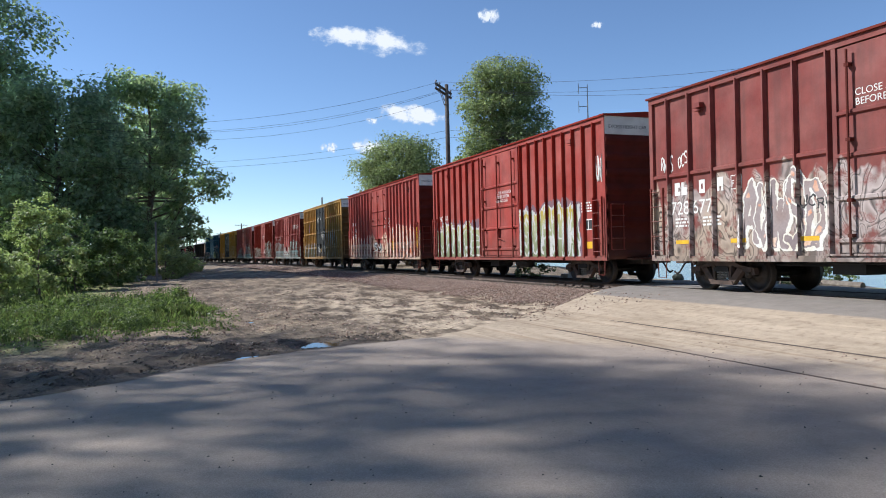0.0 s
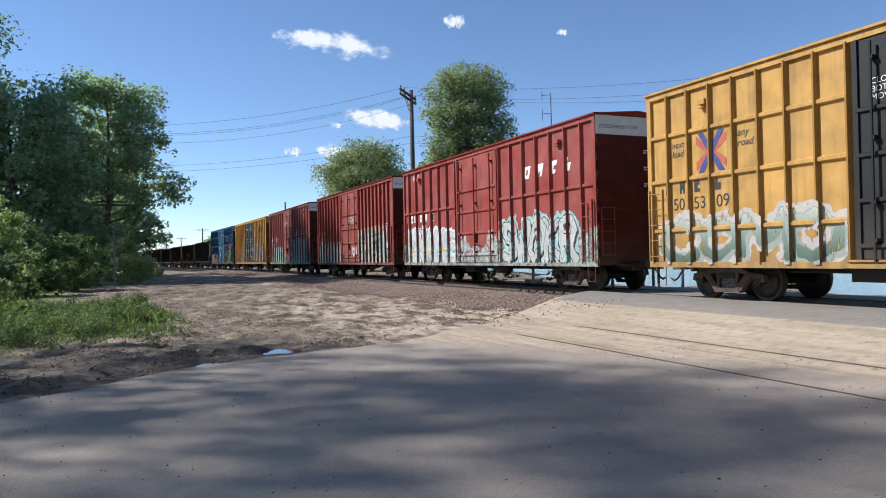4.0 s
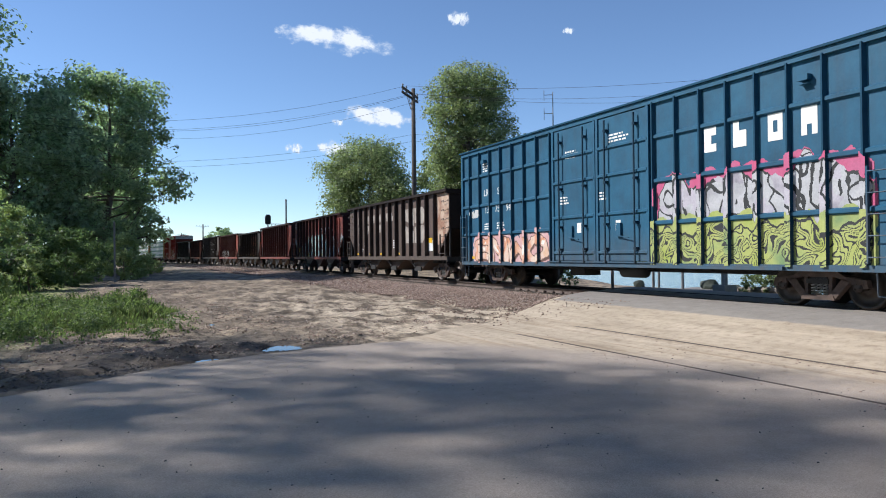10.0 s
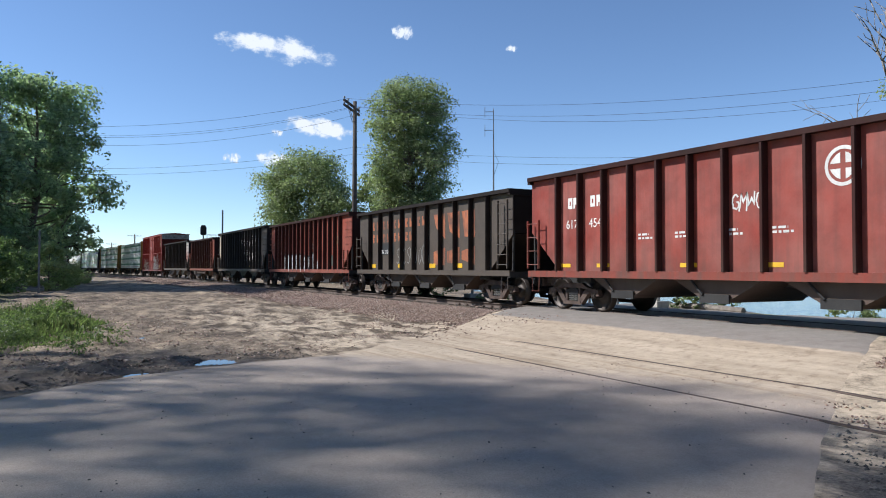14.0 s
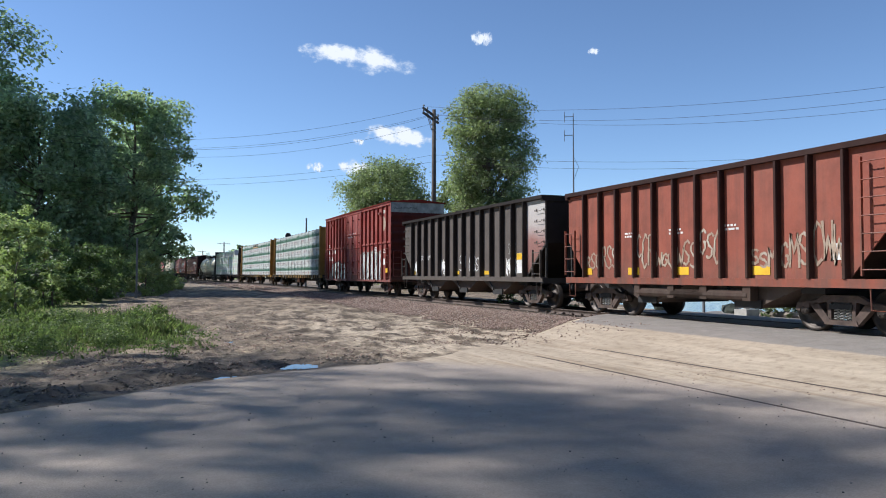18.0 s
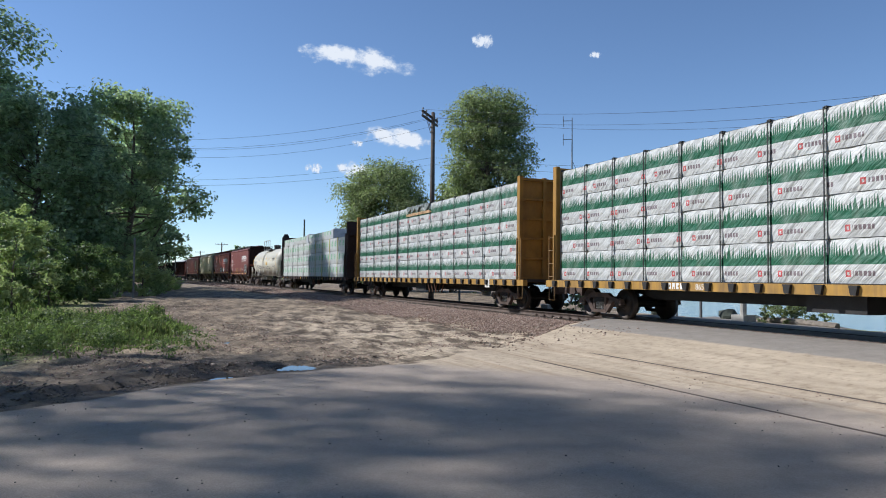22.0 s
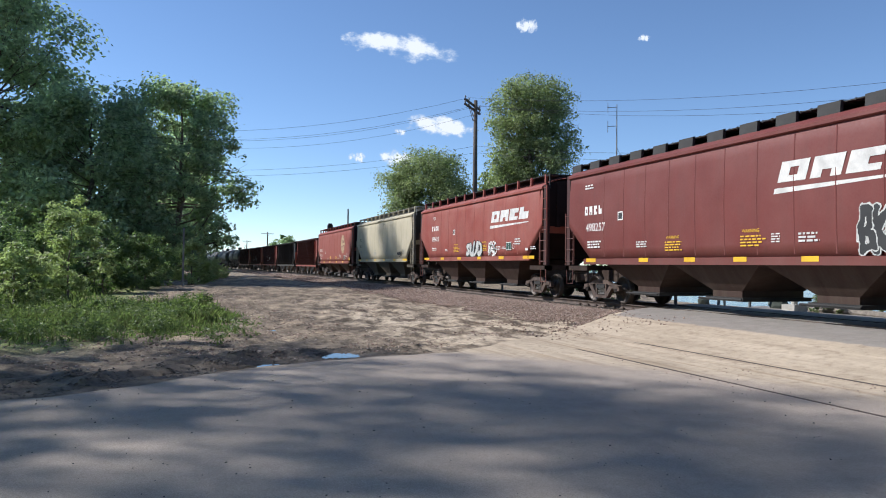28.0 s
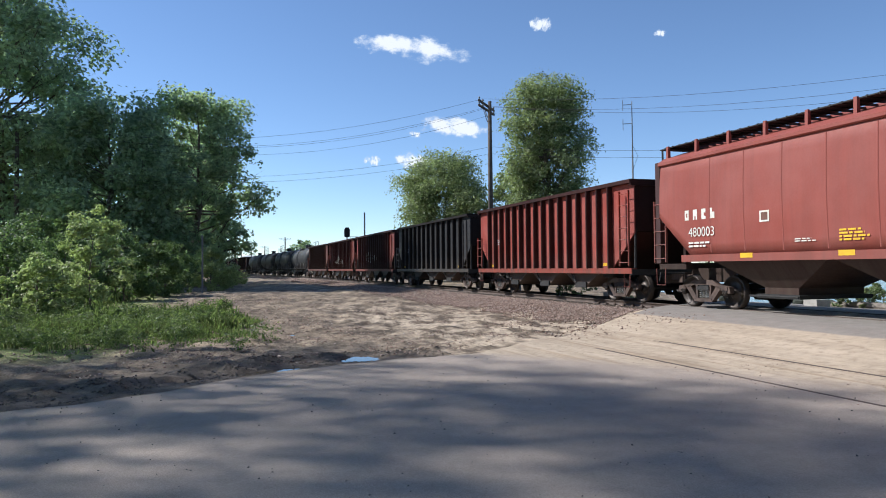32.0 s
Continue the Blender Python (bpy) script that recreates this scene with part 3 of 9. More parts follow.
def leaf_cloud(rng, centres, radii, count, size, per=15, tuft=0.42):
    """Leaves as bent quads, gathered in tufts at twig ends in the outer shell of each clump."""
    c, r = np.asarray(centres, float), np.asarray(radii, float)
    w = r[:, 0] * r[:, 2]
    twigs = max(len(c), count // per)
    which = rng.choice(len(c), twigs, p=w / w.sum())
    d = rng.normal(size=(twigs, 3))
    d[:, 2] += 0.25
    d /= np.linalg.norm(d, axis=1, keepdims=True)
    hub = c[which] + d * r[which] * (rng.random(twigs) ** 0.4)[:, None]
    wide = r[which].mean(1) * tuft * (0.55 + 0.9 * rng.random(twigs))
    of = rng.integers(0, twigs, count)
    off = np.clip(rng.normal(size=(count, 3)), -1.35, 1.35) * np.array([0.62, 0.62, 0.4])
    p = hub[of] + off * wide[of][:, None]
    nrm = d[of] * 0.55 + rng.normal(size=(count, 3)) * 0.5 + np.array([0, 0, 0.55])
    nrm /= np.linalg.norm(nrm, axis=1, keepdims=True)
    t = np.cross(nrm, rng.normal(size=(count, 3)))
    t /= np.linalg.norm(t, axis=1, keepdims=True)
    s = np.cross(nrm, t)
    k = size * (0.6 + 0.8 * rng.random(count))[:, None]
    v = np.stack([p - t * k, p + s * k * 0.55 + nrm * k * 0.15, p + t * k, p - s * k * 0.55 + nrm * k * 0.15], 1).reshape(-1, 3)
    f = np.arange(count * 4).reshape(-1, 4)
    return v, f


def tufts(n, count, x0, x1, y0, y1, size, flat, name, label, mat, seed):
    """Low leafy weeds in loose clumps over the verge."""
    r = np.random.default_rng(seed)
    x, y = r.uniform(x0, x1, n * 6), r.uniform(y0, y1, n * 6)
    k = r.random(n * 6) < lawn(x, y) * (0.15 + 1.0 * waves(x, y, 1.1, 4))
    x, y = x[k][:n], y[k][:n]
    w = r.uniform(0.12, 0.38, len(x))
    c = np.stack([x, y, ground_z(x, y) + w * flat * 0.5], 1)
    v, f = leaf_cloud(r, c, np.stack([w, w, w * flat], 1), count, size)
    v[:, 2] = np.maximum(v[:, 2], ground_z(v[:, 0], v[:, 1]) + 0.004)
    tagged(new(name, raw_mesh(name, v, f, mat)), label, "weeds", kind="stuff")


GRASS = leafy("grass blades", (0.05, 0.068, 0.026), (0.19, 0.20, 0.085), 0.4)
WEEDS = leafy("broad weeds", (0.07, 0.105, 0.035), (0.23, 0.28, 0.10), 0.5)


def lawn(x, y):
    """How thickly the verge grows."""
    inside = step(-0.2, -1.5, -(0.95 - x - 0.05 * np.abs(y - 22) + 0.7 * waves(x, y, 1.7)) - 1.0)
    return inside * step(15.2, 17.5, y + 0.7 * waves(x, y, 2.0, 1)) * (1 - step(27.5, 30, y + 1.5 * waves(x, y, 2.5, 6)) * step(-6, -3, x))


def grow(n, x0, x1, y0, y1, height, name, label, mat, wide, lean=0.35, thin=1.0):
    x, y = rng.uniform(x0, x1, n), rng.uniform(y0, y1, n)
    bare = -0.45 + 1.0 * step(16.3, 20.5, y + 0.6 * waves(x, y, 1.9, 5))
    k = rng.random(n) < lawn(x, y) * thin * step(-0.3, 0.4, bare + 0.7 * waves(x, y, 0.9, 8) + 0.3 * waves(x, y, 0.3, 2))
    x, y = x[k], y[k]
    tall = height * (0.4 + 0.8 * step(-0.5, 0.6, waves(x, y, 1.4, 3))) * (0.55 + 0.75 * step(17, 22, y))
    v, f = blades(np.stack([x, y, ground_z(x, y)], 1), tall, rng, lean, wide)
    tagged(new(name, raw_mesh(name, v, f, mat)), label, "grass", kind="stuff")


grow(46000, -9, 2.2, 15, 31, 0.2, "grass", "uneven tufts of green grass on the verge", GRASS, 0.006)
grow(22000, -12, 0.5, 26, 48, 0.3, "grass", "taller grass and weeds at the foot of the trees", WEEDS, 0.03, 0.5)
grow(14000, -8, 2.0, 15.5, 27, 0.2, "weeds", "low broad-leaved weeds in the verge", WEEDS, 0.026, 0.9)

tufts(460, 56000, -9, 1.6, 15.6, 30, 0.03, 0.95, "weeds", "low leafy weeds growing in loose clumps on the verge", WEEDS, 91)
tufts(220, 26000, -10, 0.8, 23, 46, 0.045, 1.1, "weeds", "knee-high leafy weeds before the shrubs", WEEDS, 92)

# ---- water ----
m, nt, b, co = begin("puddle water")
b.inputs["Base Color"].default_value = (0.06, 0.05, 0.04, 1)
b.inputs["Roughness"].default_value = 0.03
WATER = m
for px, py, a, w, d in PUDDLES:
    bm = bmesh.new()
    ring = [bm.verts.new((px + a * 1.5 * math.cos(k * 0.2618), py + max(w, 0.25) * 1.6 * math.sin(k * 0.2618), 0)) for k in range(24)]
    bm.faces.new(ring)
    z0 = float(ground_z(np.array(px), np.array(py)))
    ob = thing("puddle", bm, WATER, "shallow muddy puddle that mirrors the sky", "puddle", kind="structure", at=(0, 0, z0 + d * (0.66 if a > 0.4 else 0.75)))

# ---- trees ----
BARK = plain("bark", (0.16, 0.13, 0.10), 0.35, 0.9, scale=4, bumps=0.8, dist=0.04, fine=14)
LEAF_DARK = leafy("dark leaves", (0.24, 0.29, 0.195), (0.47, 0.54, 0.37), 0.68)
LEAF_MID = leafy("green leaves", (0.24, 0.29, 0.185), (0.47, 0.54, 0.35), 0.68)
LEAF_BRIGHT = leafy("bright leaves", (0.165, 0.195, 0.095), (0.385, 0.41, 0.22), 0.6)
LEAF_SHRUB = leafy("shrub leaves", (0.085, 0.125, 0.05), (0.21, 0.275, 0.115), 0.55)
GREYPOST = plain("galvanised grey steel", (0.20, 0.20, 0.20), 0.2, 0.55, 0.3)
BLACKPAINT = plain("flat black paint", (0.015, 0.015, 0.016), 0.2, 0.7)
PALEWALL = plain("pale painted metal", (0.6, 0.6, 0.58), 0.12, 0.6)
LEAF_LIGHT = leafy("young yellow-green leaves", (0.27, 0.32, 0.13), (0.52, 0.56, 0.27), 0.5)


def tree(name, at, height, spread, label, leaf, seed, leaves=9000, size=0.16, bare=0.25, lean=(0, 0), trunk=None, clumps=34, bushy=False, dead=0, puff=1.0, group="", stretch=1.0, box=0.7, flare=0.0):
    """A tapered trunk with limbs, and a crown of leaf clumps at the ends of the limbs."""
    rng = np.random.default_rng(seed)
    bm = bmesh.new()
    trunk = trunk or height * 0.022
    path = [Vector((0, 0, -0.3))]
    for k in range(1, 8):
        h = height * 0.86 * k / 7
        path.append(Vector((lean[0] * h + rng.normal() * 0.012 * height * (k > 1), lean[1] * h + rng.normal() * 0.012 * height * (k > 1), h)))
    for k in range(7):
        rod(bm, path[k], path[k + 1], trunk * (1 - k / 7.6), 9, trunk * (1 - (k + 1) / 7.6))
    centres, radii = [], []
    for k in range(clumps):
        f = bare + (1 - bare) * (k + 0.5) / clumps
        prof = math.sin(math.pi * min(1.0, (f - bare) / (1 - bare) * 0.82 + 0.16)) ** box
        ang = k * 2.39996 + rng.normal() * 0.4
        out = spread * prof * (0.55 + 0.45 * rng.random()) * (1 - flare + 1.3 * flare * f)
        i = min(6, int(f * 0.86 * 7 / 0.9 * 0.82))
        start = path[i].lerp(path[i + 1], rng.random())
        tip = Vector((path[min(7, i + 1)].x + out * math.cos(ang), path[min(7, i + 1)].y + out * math.sin(ang), height * (f * 0.93) + rng.normal() * 0.02 * height))
        mid = start.lerp(tip, 0.5) + Vector((0, 0, -0.02 * height + rng.normal() * 0.2))
        r = trunk * 0.34 * (1.1 - f)
        rod(bm, start, mid, r, 5, r * 0.7)
        rod(bm, mid, tip, r * 0.7, 5, r * 0.25)
        for q in range(3):
            e = tip + Vector(rng.normal(size=3)) * spread * 0.12
            rod(bm, mid.lerp(tip, 0.5 + 0.2 * q), e, r * 0.35, 4, r * 0.1)
        if k >= dead:
            centres.append(tip)
            rr = puff * spread * (0.17 + 0.15 * rng.random())
            radii.append((rr, rr, rr * (0.6 + 0.2 * rng.random()) * stretch))
            centres.append(start.lerp(tip, 0.7) + Vector(rng.normal(size=3)) * spread * 0.1)
            radii.append((rr * 0.7, rr * 0.7, rr * 0.5))
    root = thing(name, None, None, label, "bush" if bushy else "tree", group, at=at, rz=float(rng.random() * 360) if not dead and lean == (0, 0) else 0)
    part("trunk", bm, BARK, root, "grey-brown furrowed bark", smooth=True)
    v, f = leaf_cloud(rng, [tuple(c) for c in centres], radii, leaves, size)
    part("crown", raw_mesh("crown", v, f, leaf), leaf, root)
    return root


def gz(x, y):
    return float(ground_z(np.array(float(x)), np.array(float(y))))


def stand(name, x, y, height, spread, label, leaf, seed, **kw):
    return tree(name, (x, y, gz(x, y) - 0.02), height, spread, label, leaf, seed, **kw)


def bearing(az, dist):
    """A place by its bearing from the eye (degrees to the left of the track) and distance."""
    return -math.sin(radians(az)) * dist, math.cos(radians(az)) * dist


G1 = "trees along the dirt track"
stand("tree", -0.6, 64, 17.2, 5.3, "broad leafy tree with low drooping limbs beside the dirt track", LEAF_MID, 1, leaves=38000, size=0.15, bare=0.14, group=G1, box=0.5, clumps=64)
stand("tree", -6.6, 58.7, 14.6, 5.3, "dense dark green tree in the wood edge", LEAF_DARK, 2, puff=1.25, leaves=31000, size=0.17, bare=0.1, group=G1, box=0.4, clumps=60)
stand("tree", -14.9, 63.6, 28.6, 6.9, "tall dense tree with upright limbs in the wood edge", LEAF_DARK, 3, puff=1.3, leaves=56000, size=0.195, bare=0.12, group=G1, box=0.4, clumps=100)
stand("tree", -12.0, 76, 18, 6.5, "dense dark green tree behind the wood edge", LEAF_DARK, 5, leaves=14000, size=0.18, bare=0.05, group=G1)
stand("tree", -3.6, 82, 15, 6, "dense dark green tree behind the wood edge", LEAF_DARK, 6, leaves=14000, size=0.18, bare=0.05, group=G1)
G2 = "trees across the railway"
stand("tree", 30.8, 62.8, 20.2, 3.9, "tall upright cottonwood with bright green leaves", LEAF_BRIGHT, 7, leaves=78000, size=0.125, bare=0.1, group=G2, stretch=1.15, box=0.2, clumps=110, puff=1.45, flare=0.3)
stand("tree", 27.0, 81, 15.2, 6.0, "rounded spreading tree beyond the railway", LEAF_BRIGHT, 8, leaves=64000, size=0.14, bare=0.1, group=G2, box=0.42, clumps=80, puff=1.3)
stand("tree", 32.0, 74, 13.0, 4.5, "lower leafy tree between two taller ones", LEAF_BRIGHT, 14, leaves=15000, size=0.15, bare=0.1, group=G2, box=0.45)
x, y = bearing(-67.5, 33)
stand("tree", x, y, 15.0, 3.6, "half-dead leaning tree with bare upper limbs", LEAF_BRIGHT, 9, leaves=15000, size=0.08, bare=0.28, lean=(-0.02, 0.13), dead=10, group=G2)


def bare_tree(at, height, lean, label, seed):
    """A dying tree: a trunk that forks again and again, with a few leafy shoots."""
    rng = np.random.default_rng(seed)
    bm = bmesh.new()
    twigs = []

    def grow_limb(p, d, length, r, depth):
        q = p
        if depth == 3:
            twigs.append(tuple(p))
        for k in range(3):
            d = (d + Vector(rng.normal(size=3)) * 0.13 + Vector((0, 0, 0.03))).normalized()
            e = q + d * length / 3
            rod(bm, q, e, r * (1 - 0.12 * k), 6 if depth < 2 else 4, r * (1 - 0.12 * (k + 1)))
            if depth < 4 and k > 0:
                side = d.orthogonal().normalized()
                side.rotate(Matrix.Rotation(float(rng.random() * 6.28), 3, d))
                grow_limb(e, (d * 0.75 + side * 0.65).normalized(), length * 0.62, r * 0.5, depth + 1)
            q = e
        if depth < 4:
            grow_limb(q, d, length * 0.6, r * 0.6, depth + 1)
    root = thing("dead_tree", None, None, label, "tree", G2, at=at)
    grow_limb(Vector((0, 0, -0.3)), Vector((lean[0], lean[1], 1)).normalized(), height * 0.5, 0.19, 0)
    part("trunk", bm, plain("bleached bark", (0.24, 0.21, 0.18), 0.3, 0.9, scale=4, bumps=0.5), root, smooth=True)
    # a few live shoots on the lower limbs
    live = [c for c in twigs if 0.4 * height < c[2] < 0.66 * height][::3]
    v, f = leaf_cloud(rng, live, [(0.5, 0.5, 0.35)] * len(live), 90 * len(live), 0.075)
    part("crown", raw_mesh("crown", v, f, LEAF_BRIGHT), LEAF_BRIGHT, root, "sparse tufts of green leaves")


x, y = bearing(-66.3, 33)
bare_tree((x, y, gz(x, y)), 12.2, (-0.16, 0.32), "half-bare leaning tree with grey branches and few leaves", 5)
x, y = bearing(-81.7, 30)
stand("tree", x, y, 19.5, 6.5, "large cottonwood with a thick furrowed trunk", LEAF_BRIGHT, 10, leaves=30000, size=0.09, bare=0.3, trunk=0.42, group=G2, box=0.4, clumps=70)
x, y = bearing(-73, 37)
stand("tree", x, y, 11.5, 4.6, "leafy tree behind the large cottonwood", LEAF_BRIGHT, 11, leaves=17000, size=0.09, bare=0.1, group=G2, box=0.4)
x, y = bearing(-93, 33)
stand("tree", x, y, 16.0, 6.0, "leafy tree behind the large cottonwood", LEAF_BRIGHT, 12, leaves=14000, size=0.13, bare=0.1, group=G2)
x, y = bearing(-7.2, 230)
stand("tree", x, y, 10.5, 5.5, "small far tree on the skyline", LEAF_MID, 13, leaves=5000, size=0.35, bare=0.1, group=G2)
# the trees over the road, whose shade falls on the asphalt
G3 = "shade trees beside the road"
for k, (x, y, h, r) in enumerate(((-21.9, 6.4, 26, 4.8), (-19.1, 9.2, 24.5, 4.8), (-16.3, 12, 24, 4.8), (-13.5, 14.9, 22, 4.6), (-11.2, 17.9, 18.5, 4.0), (-25, 2, 25, 4.8), (-9.8, 21.3, 15.5, 2.7))):
    stand("tree", x, y, h, r, "tall leafy roadside tree that shades the asphalt", LEAF_MID, 20 + k, leaves=(5600, 5800, 6200, 6200, 4200, 5400, 1000)[k], size=0.17, bare=0.25, puff=1.8, group=G3, box=0.4, trunk=0.17)
# trees hidden behind the wood edge, added to throw shade on the far cars
for k, (x, y, h) in enumerate(((-1.2, 121, 25), (-0.8, 131, 25), (-0.8, 141, 25), (-1.2, 152, 25), (-2.4, 164, 25), (-4, 177, 25), (-6.4, 191, 25))):
    stand("tree", x, y, h, 5.0, "dense tree in the wood along the far track", LEAF_DARK, 60 + k, puff=1.4, leaves=8000, size=0.3, bare=0.08, group=G1, box=0.4)
# unseen trees added behind the road to dim the sky on car ends
for k, (x, y, h) in enumerate(((37, -6, 17), (33, -17, 18), (27, -27, 18), (18, -33, 17), (7, -36, 18), (-4, -34, 17), (-14, -28, 18), (40, -28, 20))):
    stand("tree", x, y, h, 6.0, "leafy tree in the wood along the railway", LEAF_MID, 160 + k, puff=1.4, leaves=6000, size=0.3, bare=0.08, group=G2, box=0.4)
# shrubs
G4 = "shrubs at the wood edge"
for k, (x, y, h, r, lf, n) in enumerate(((0.35, 47, 2.8, 1.35, LEAF_LIGHT, 9000), (-4.35, 32, 4.3, 1.5, LEAF_LIGHT, 9000), (-3.6, 37, 1.9, 1.5, LEAF_SHRUB, 7000), (-7.5, 33, 3.0, 2.0, LEAF_SHRUB, 7000),
                                         (-2.2, 45, 2.9, 2.0, LEAF_SHRUB, 7000), (-8.8, 27, 3.4, 2.0, LEAF_SHRUB, 8000), (-4.5, 42, 3.8, 2.0, LEAF_SHRUB, 7000), (2.6, 68, 1.2, 1.4, LEAF_LIGHT, 4000), (-2.3, 57, 2.9, 2.2, LEAF_SHRUB, 7000),
                                         (-6.2, 38, 3.2, 1.9, LEAF_SHRUB, 7000), (-9.5, 36, 3.6, 2.2, LEAF_SHRUB, 7000), (1.5, 62, 1.2, 1.3, LEAF_LIGHT, 4000), (-11, 31, 4, 2.4, LEAF_SHRUB, 7000), (-8.0, 40, 4.2, 2.2, LEAF_SHRUB, 8000), (-1.2, 60, 5, 2.8, LEAF_DARK, 7000), (-2.4, 41, 2.9, 1.5, LEAF_SHRUB, 8000), (-5.6, 29, 2.2, 1.3, LEAF_LIGHT, 6000))):
    stand("bush", x, y, h, r, ("yellow-green young shrub catching the sun" if lf is LEAF_LIGHT else "green shrub at the foot of the trees"), lf, 40 + k, leaves=n, size=0.065, bare=0.02, trunk=0.05, clumps=26, bushy=True, group=G4)

# ---- lake and shore ----
m, nt, b, co = begin("lake water")
b.inputs["Base Color"].default_value = (0.05, 0.09, 0.12, 1)
b.inputs["Roughness"].default_value = 0.12
bump(nt, b, noise_of(nt, co, 1.0, 4.0, 0.6, (0.6, 2.0, 1.0)), 0.5, 0.06)
tagged(new("lake", sheet("lake", np.array([26.0, 120.0, 700.0]), np.array([12.0, 100.0, 800.0]), lambda x, y: 0 * x - 0.28, m)), "wide pale blue lake beyond the railway", "lake", kind="structure")
CONCRETE = plain("weathered concrete", (0.42, 0.40, 0.36), 0.2, 0.9, scale=3, bumps=0.3)
WOODGREY = plain("weathered grey wood", (0.20, 0.17, 0.14), 0.35, 0.9, scale=6, bumps=0.4)
for az, d, r in ((-44.0, 32.5, 0.5), (-45.8, 31.5, 0.32), (-39.0, 35, 0.36)):
    bm = bmesh.new()
    bmesh.ops.create_icosphere(bm, subdivisions=2, radius=r)
    for v in bm.verts:
        v.co *= 0.8 + 0.35 * noise.noise(v.co * 2.2 + Vector((az, 0, 0)))
        v.co.z *= 0.7
    x, y = bearing(az, d)
    thing("boulder", bm, plain("dark boulder stone", (0.06, 0.07, 0.055), 0.4, 0.9), "dark rounded boulder on the lake shore", "boulder", "boulders on the shore", at=(x, y, gz(x, y) + r * 0.35))
for az, d, hgt, r, mt, lab in ((-40.0, 37, 1.5, 0.06, GREYPOST, "slim grey metal fence post"), (-40.4, 37, 1.5, 0.05, GREYPOST, "slim grey metal fence post"), (-42.1, 37, 1.5, 0.06, GREYPOST, "slim grey metal fence post"), (-37.0, 38, 1.5, 0.07, WOODGREY, "short wooden post by the shore"),
                               (-45.0, 34, 1.3, 0.12, CONCRETE, "pale concrete bollard on a block"), (-31.0, 40, 1.4, 0.07, CONCRETE, "pale post by the shore"), (-27.0, 44, 1.6, 0.06, GREYPOST, "slim grey metal fence post"), (-24.0, 46, 1.6, 0.06, GREYPOST, "slim grey metal fence post"),
                               (-68.5, 30, 1.2, 0.16, WOODGREY, "stubby wooden post in the grass"), (-66.5, 30, 1.2, 0.12, WOODGREY, "stubby wooden post in the grass")):
    d = d * 0.87 if az > -50 else d
    x, y = bearing(az, d)
    bm = bmesh.new()
    lathe(bm, [(-0.3, r), (hgt - 0.02, r * 0.95), (hgt, r * 0.7)], 'z', 10)
    if mt is CONCRETE:
        box(bm, -0.3, 0.3, -0.3, 0.3, -0.2, 0.28)
    thing("post", bm, mt, lab, "post", "posts beyond the railway", at=(x, y, gz(x, y)))
bm = bmesh.new()
a0, b0 = bearing(-46, 30.5), bearing(-51, 28.5)
rods(bm, [(a0[0], a0[1], 0.18), ((a0[0] + b0[0]) / 2, (a0[1] + b0[1]) / 2 + 0.5, 0.24), (b0[0], b0[1], 0.16)], 0.14, 8)
thing("driftwood_log", bm, WOODGREY, "long grey driftwood log on the shore", "log")
for k, az in enumerate((-28, -33, -47.5, -49, -58, -64, -72, -77)):
    x, y = bearing(az, 30 if az < -40 else 33)
    stand("bush", x, y, 0.9, 0.9, "low green bush on the lake shore", LEAF_BRIGHT, 80 + k, leaves=1800, size=0.05, bare=0.02, trunk=0.02, clumps=12, bushy=True, group="low bushes on the shore")
rg = np.random.default_rng(77)
az = np.radians(rg.uniform(-95, 6, 500))
d = rg.uniform(330, 420, 500)
c = np.stack([-np.sin(az) * d, np.cos(az) * d, rg.uniform(0, 3.5, 500)], 1)
v, f = leaf_cloud(rg, c, np.stack([rg.uniform(4, 8, 500)] * 2 + [rg.uniform(2, 4, 500)], 1), 14000, 0.9)
tagged(new("far_woods", raw_mesh("far_woods", v, f, LEAF_DARK)), "low line of dark woods on the horizon", "woods", kind="stuff")

# ---- poles and wires ----
POLEWOOD = plain("creosoted pole wood", (0.095, 0.075, 0.06), 0.35, 0.9, scale=5, bumps=0.5)
WIRE = plain("black wire", (0.02, 0.02, 0.022), 0.1, 0.6)


def utility_pole(x, y, top, arms, r=0.16, label="tall dark wooden utility pole with crossarms"):
    z = gz(x, y)
    pole = thing("utility_pole", None, None, label, "utility pole", "utility poles", at=(x, y, z))
    h = top - z
    bm = bmesh.new()
    lathe(bm, [(-0.5, r * 1.15), (h * 0.5, r), (h, r * 0.75)], 'z', 12)
    part("pole", bm, POLEWOOD, pole, smooth=True)
    for dz, half, (ux, uy) in arms:
        bm = bmesh.new()
        side = Vector((-uy, ux, 0)) * (r + 0.05)
        a, b_ = Vector((-ux * half, -uy * half, h - dz)) + side, Vector((ux * half, uy * half, h - dz)) + side
        rod(bm, a, b_, 0.085, 4)
        arm = part("crossarm", bm, POLEWOOD, pole)
        bm = bmesh.new()
        for s in (-0.5, 0.5):
            rod(bm, Vector((ux * half * s, uy * half * s, h - dz)) + side, Vector((0, 0, h - dz - 0.8)) + side * 0.8, 0.025, 4)
        part("brace", bm, GREYPOST, pole)
        for s in (-0.95, -0.5, 0.5, 0.95):
            bm = bmesh.new()
            q = Vector((ux * half * s, uy * half * s, h - dz + 0.07)) + side
            lathe(bm, [(0, 0.03), (0.06, 0.03), (0.07, 0.07), (0.14, 0.06), (0.18, 0.02)], 'z', 8, q)
            part("insulator", bm, GREYPOST, arm)
    return pole


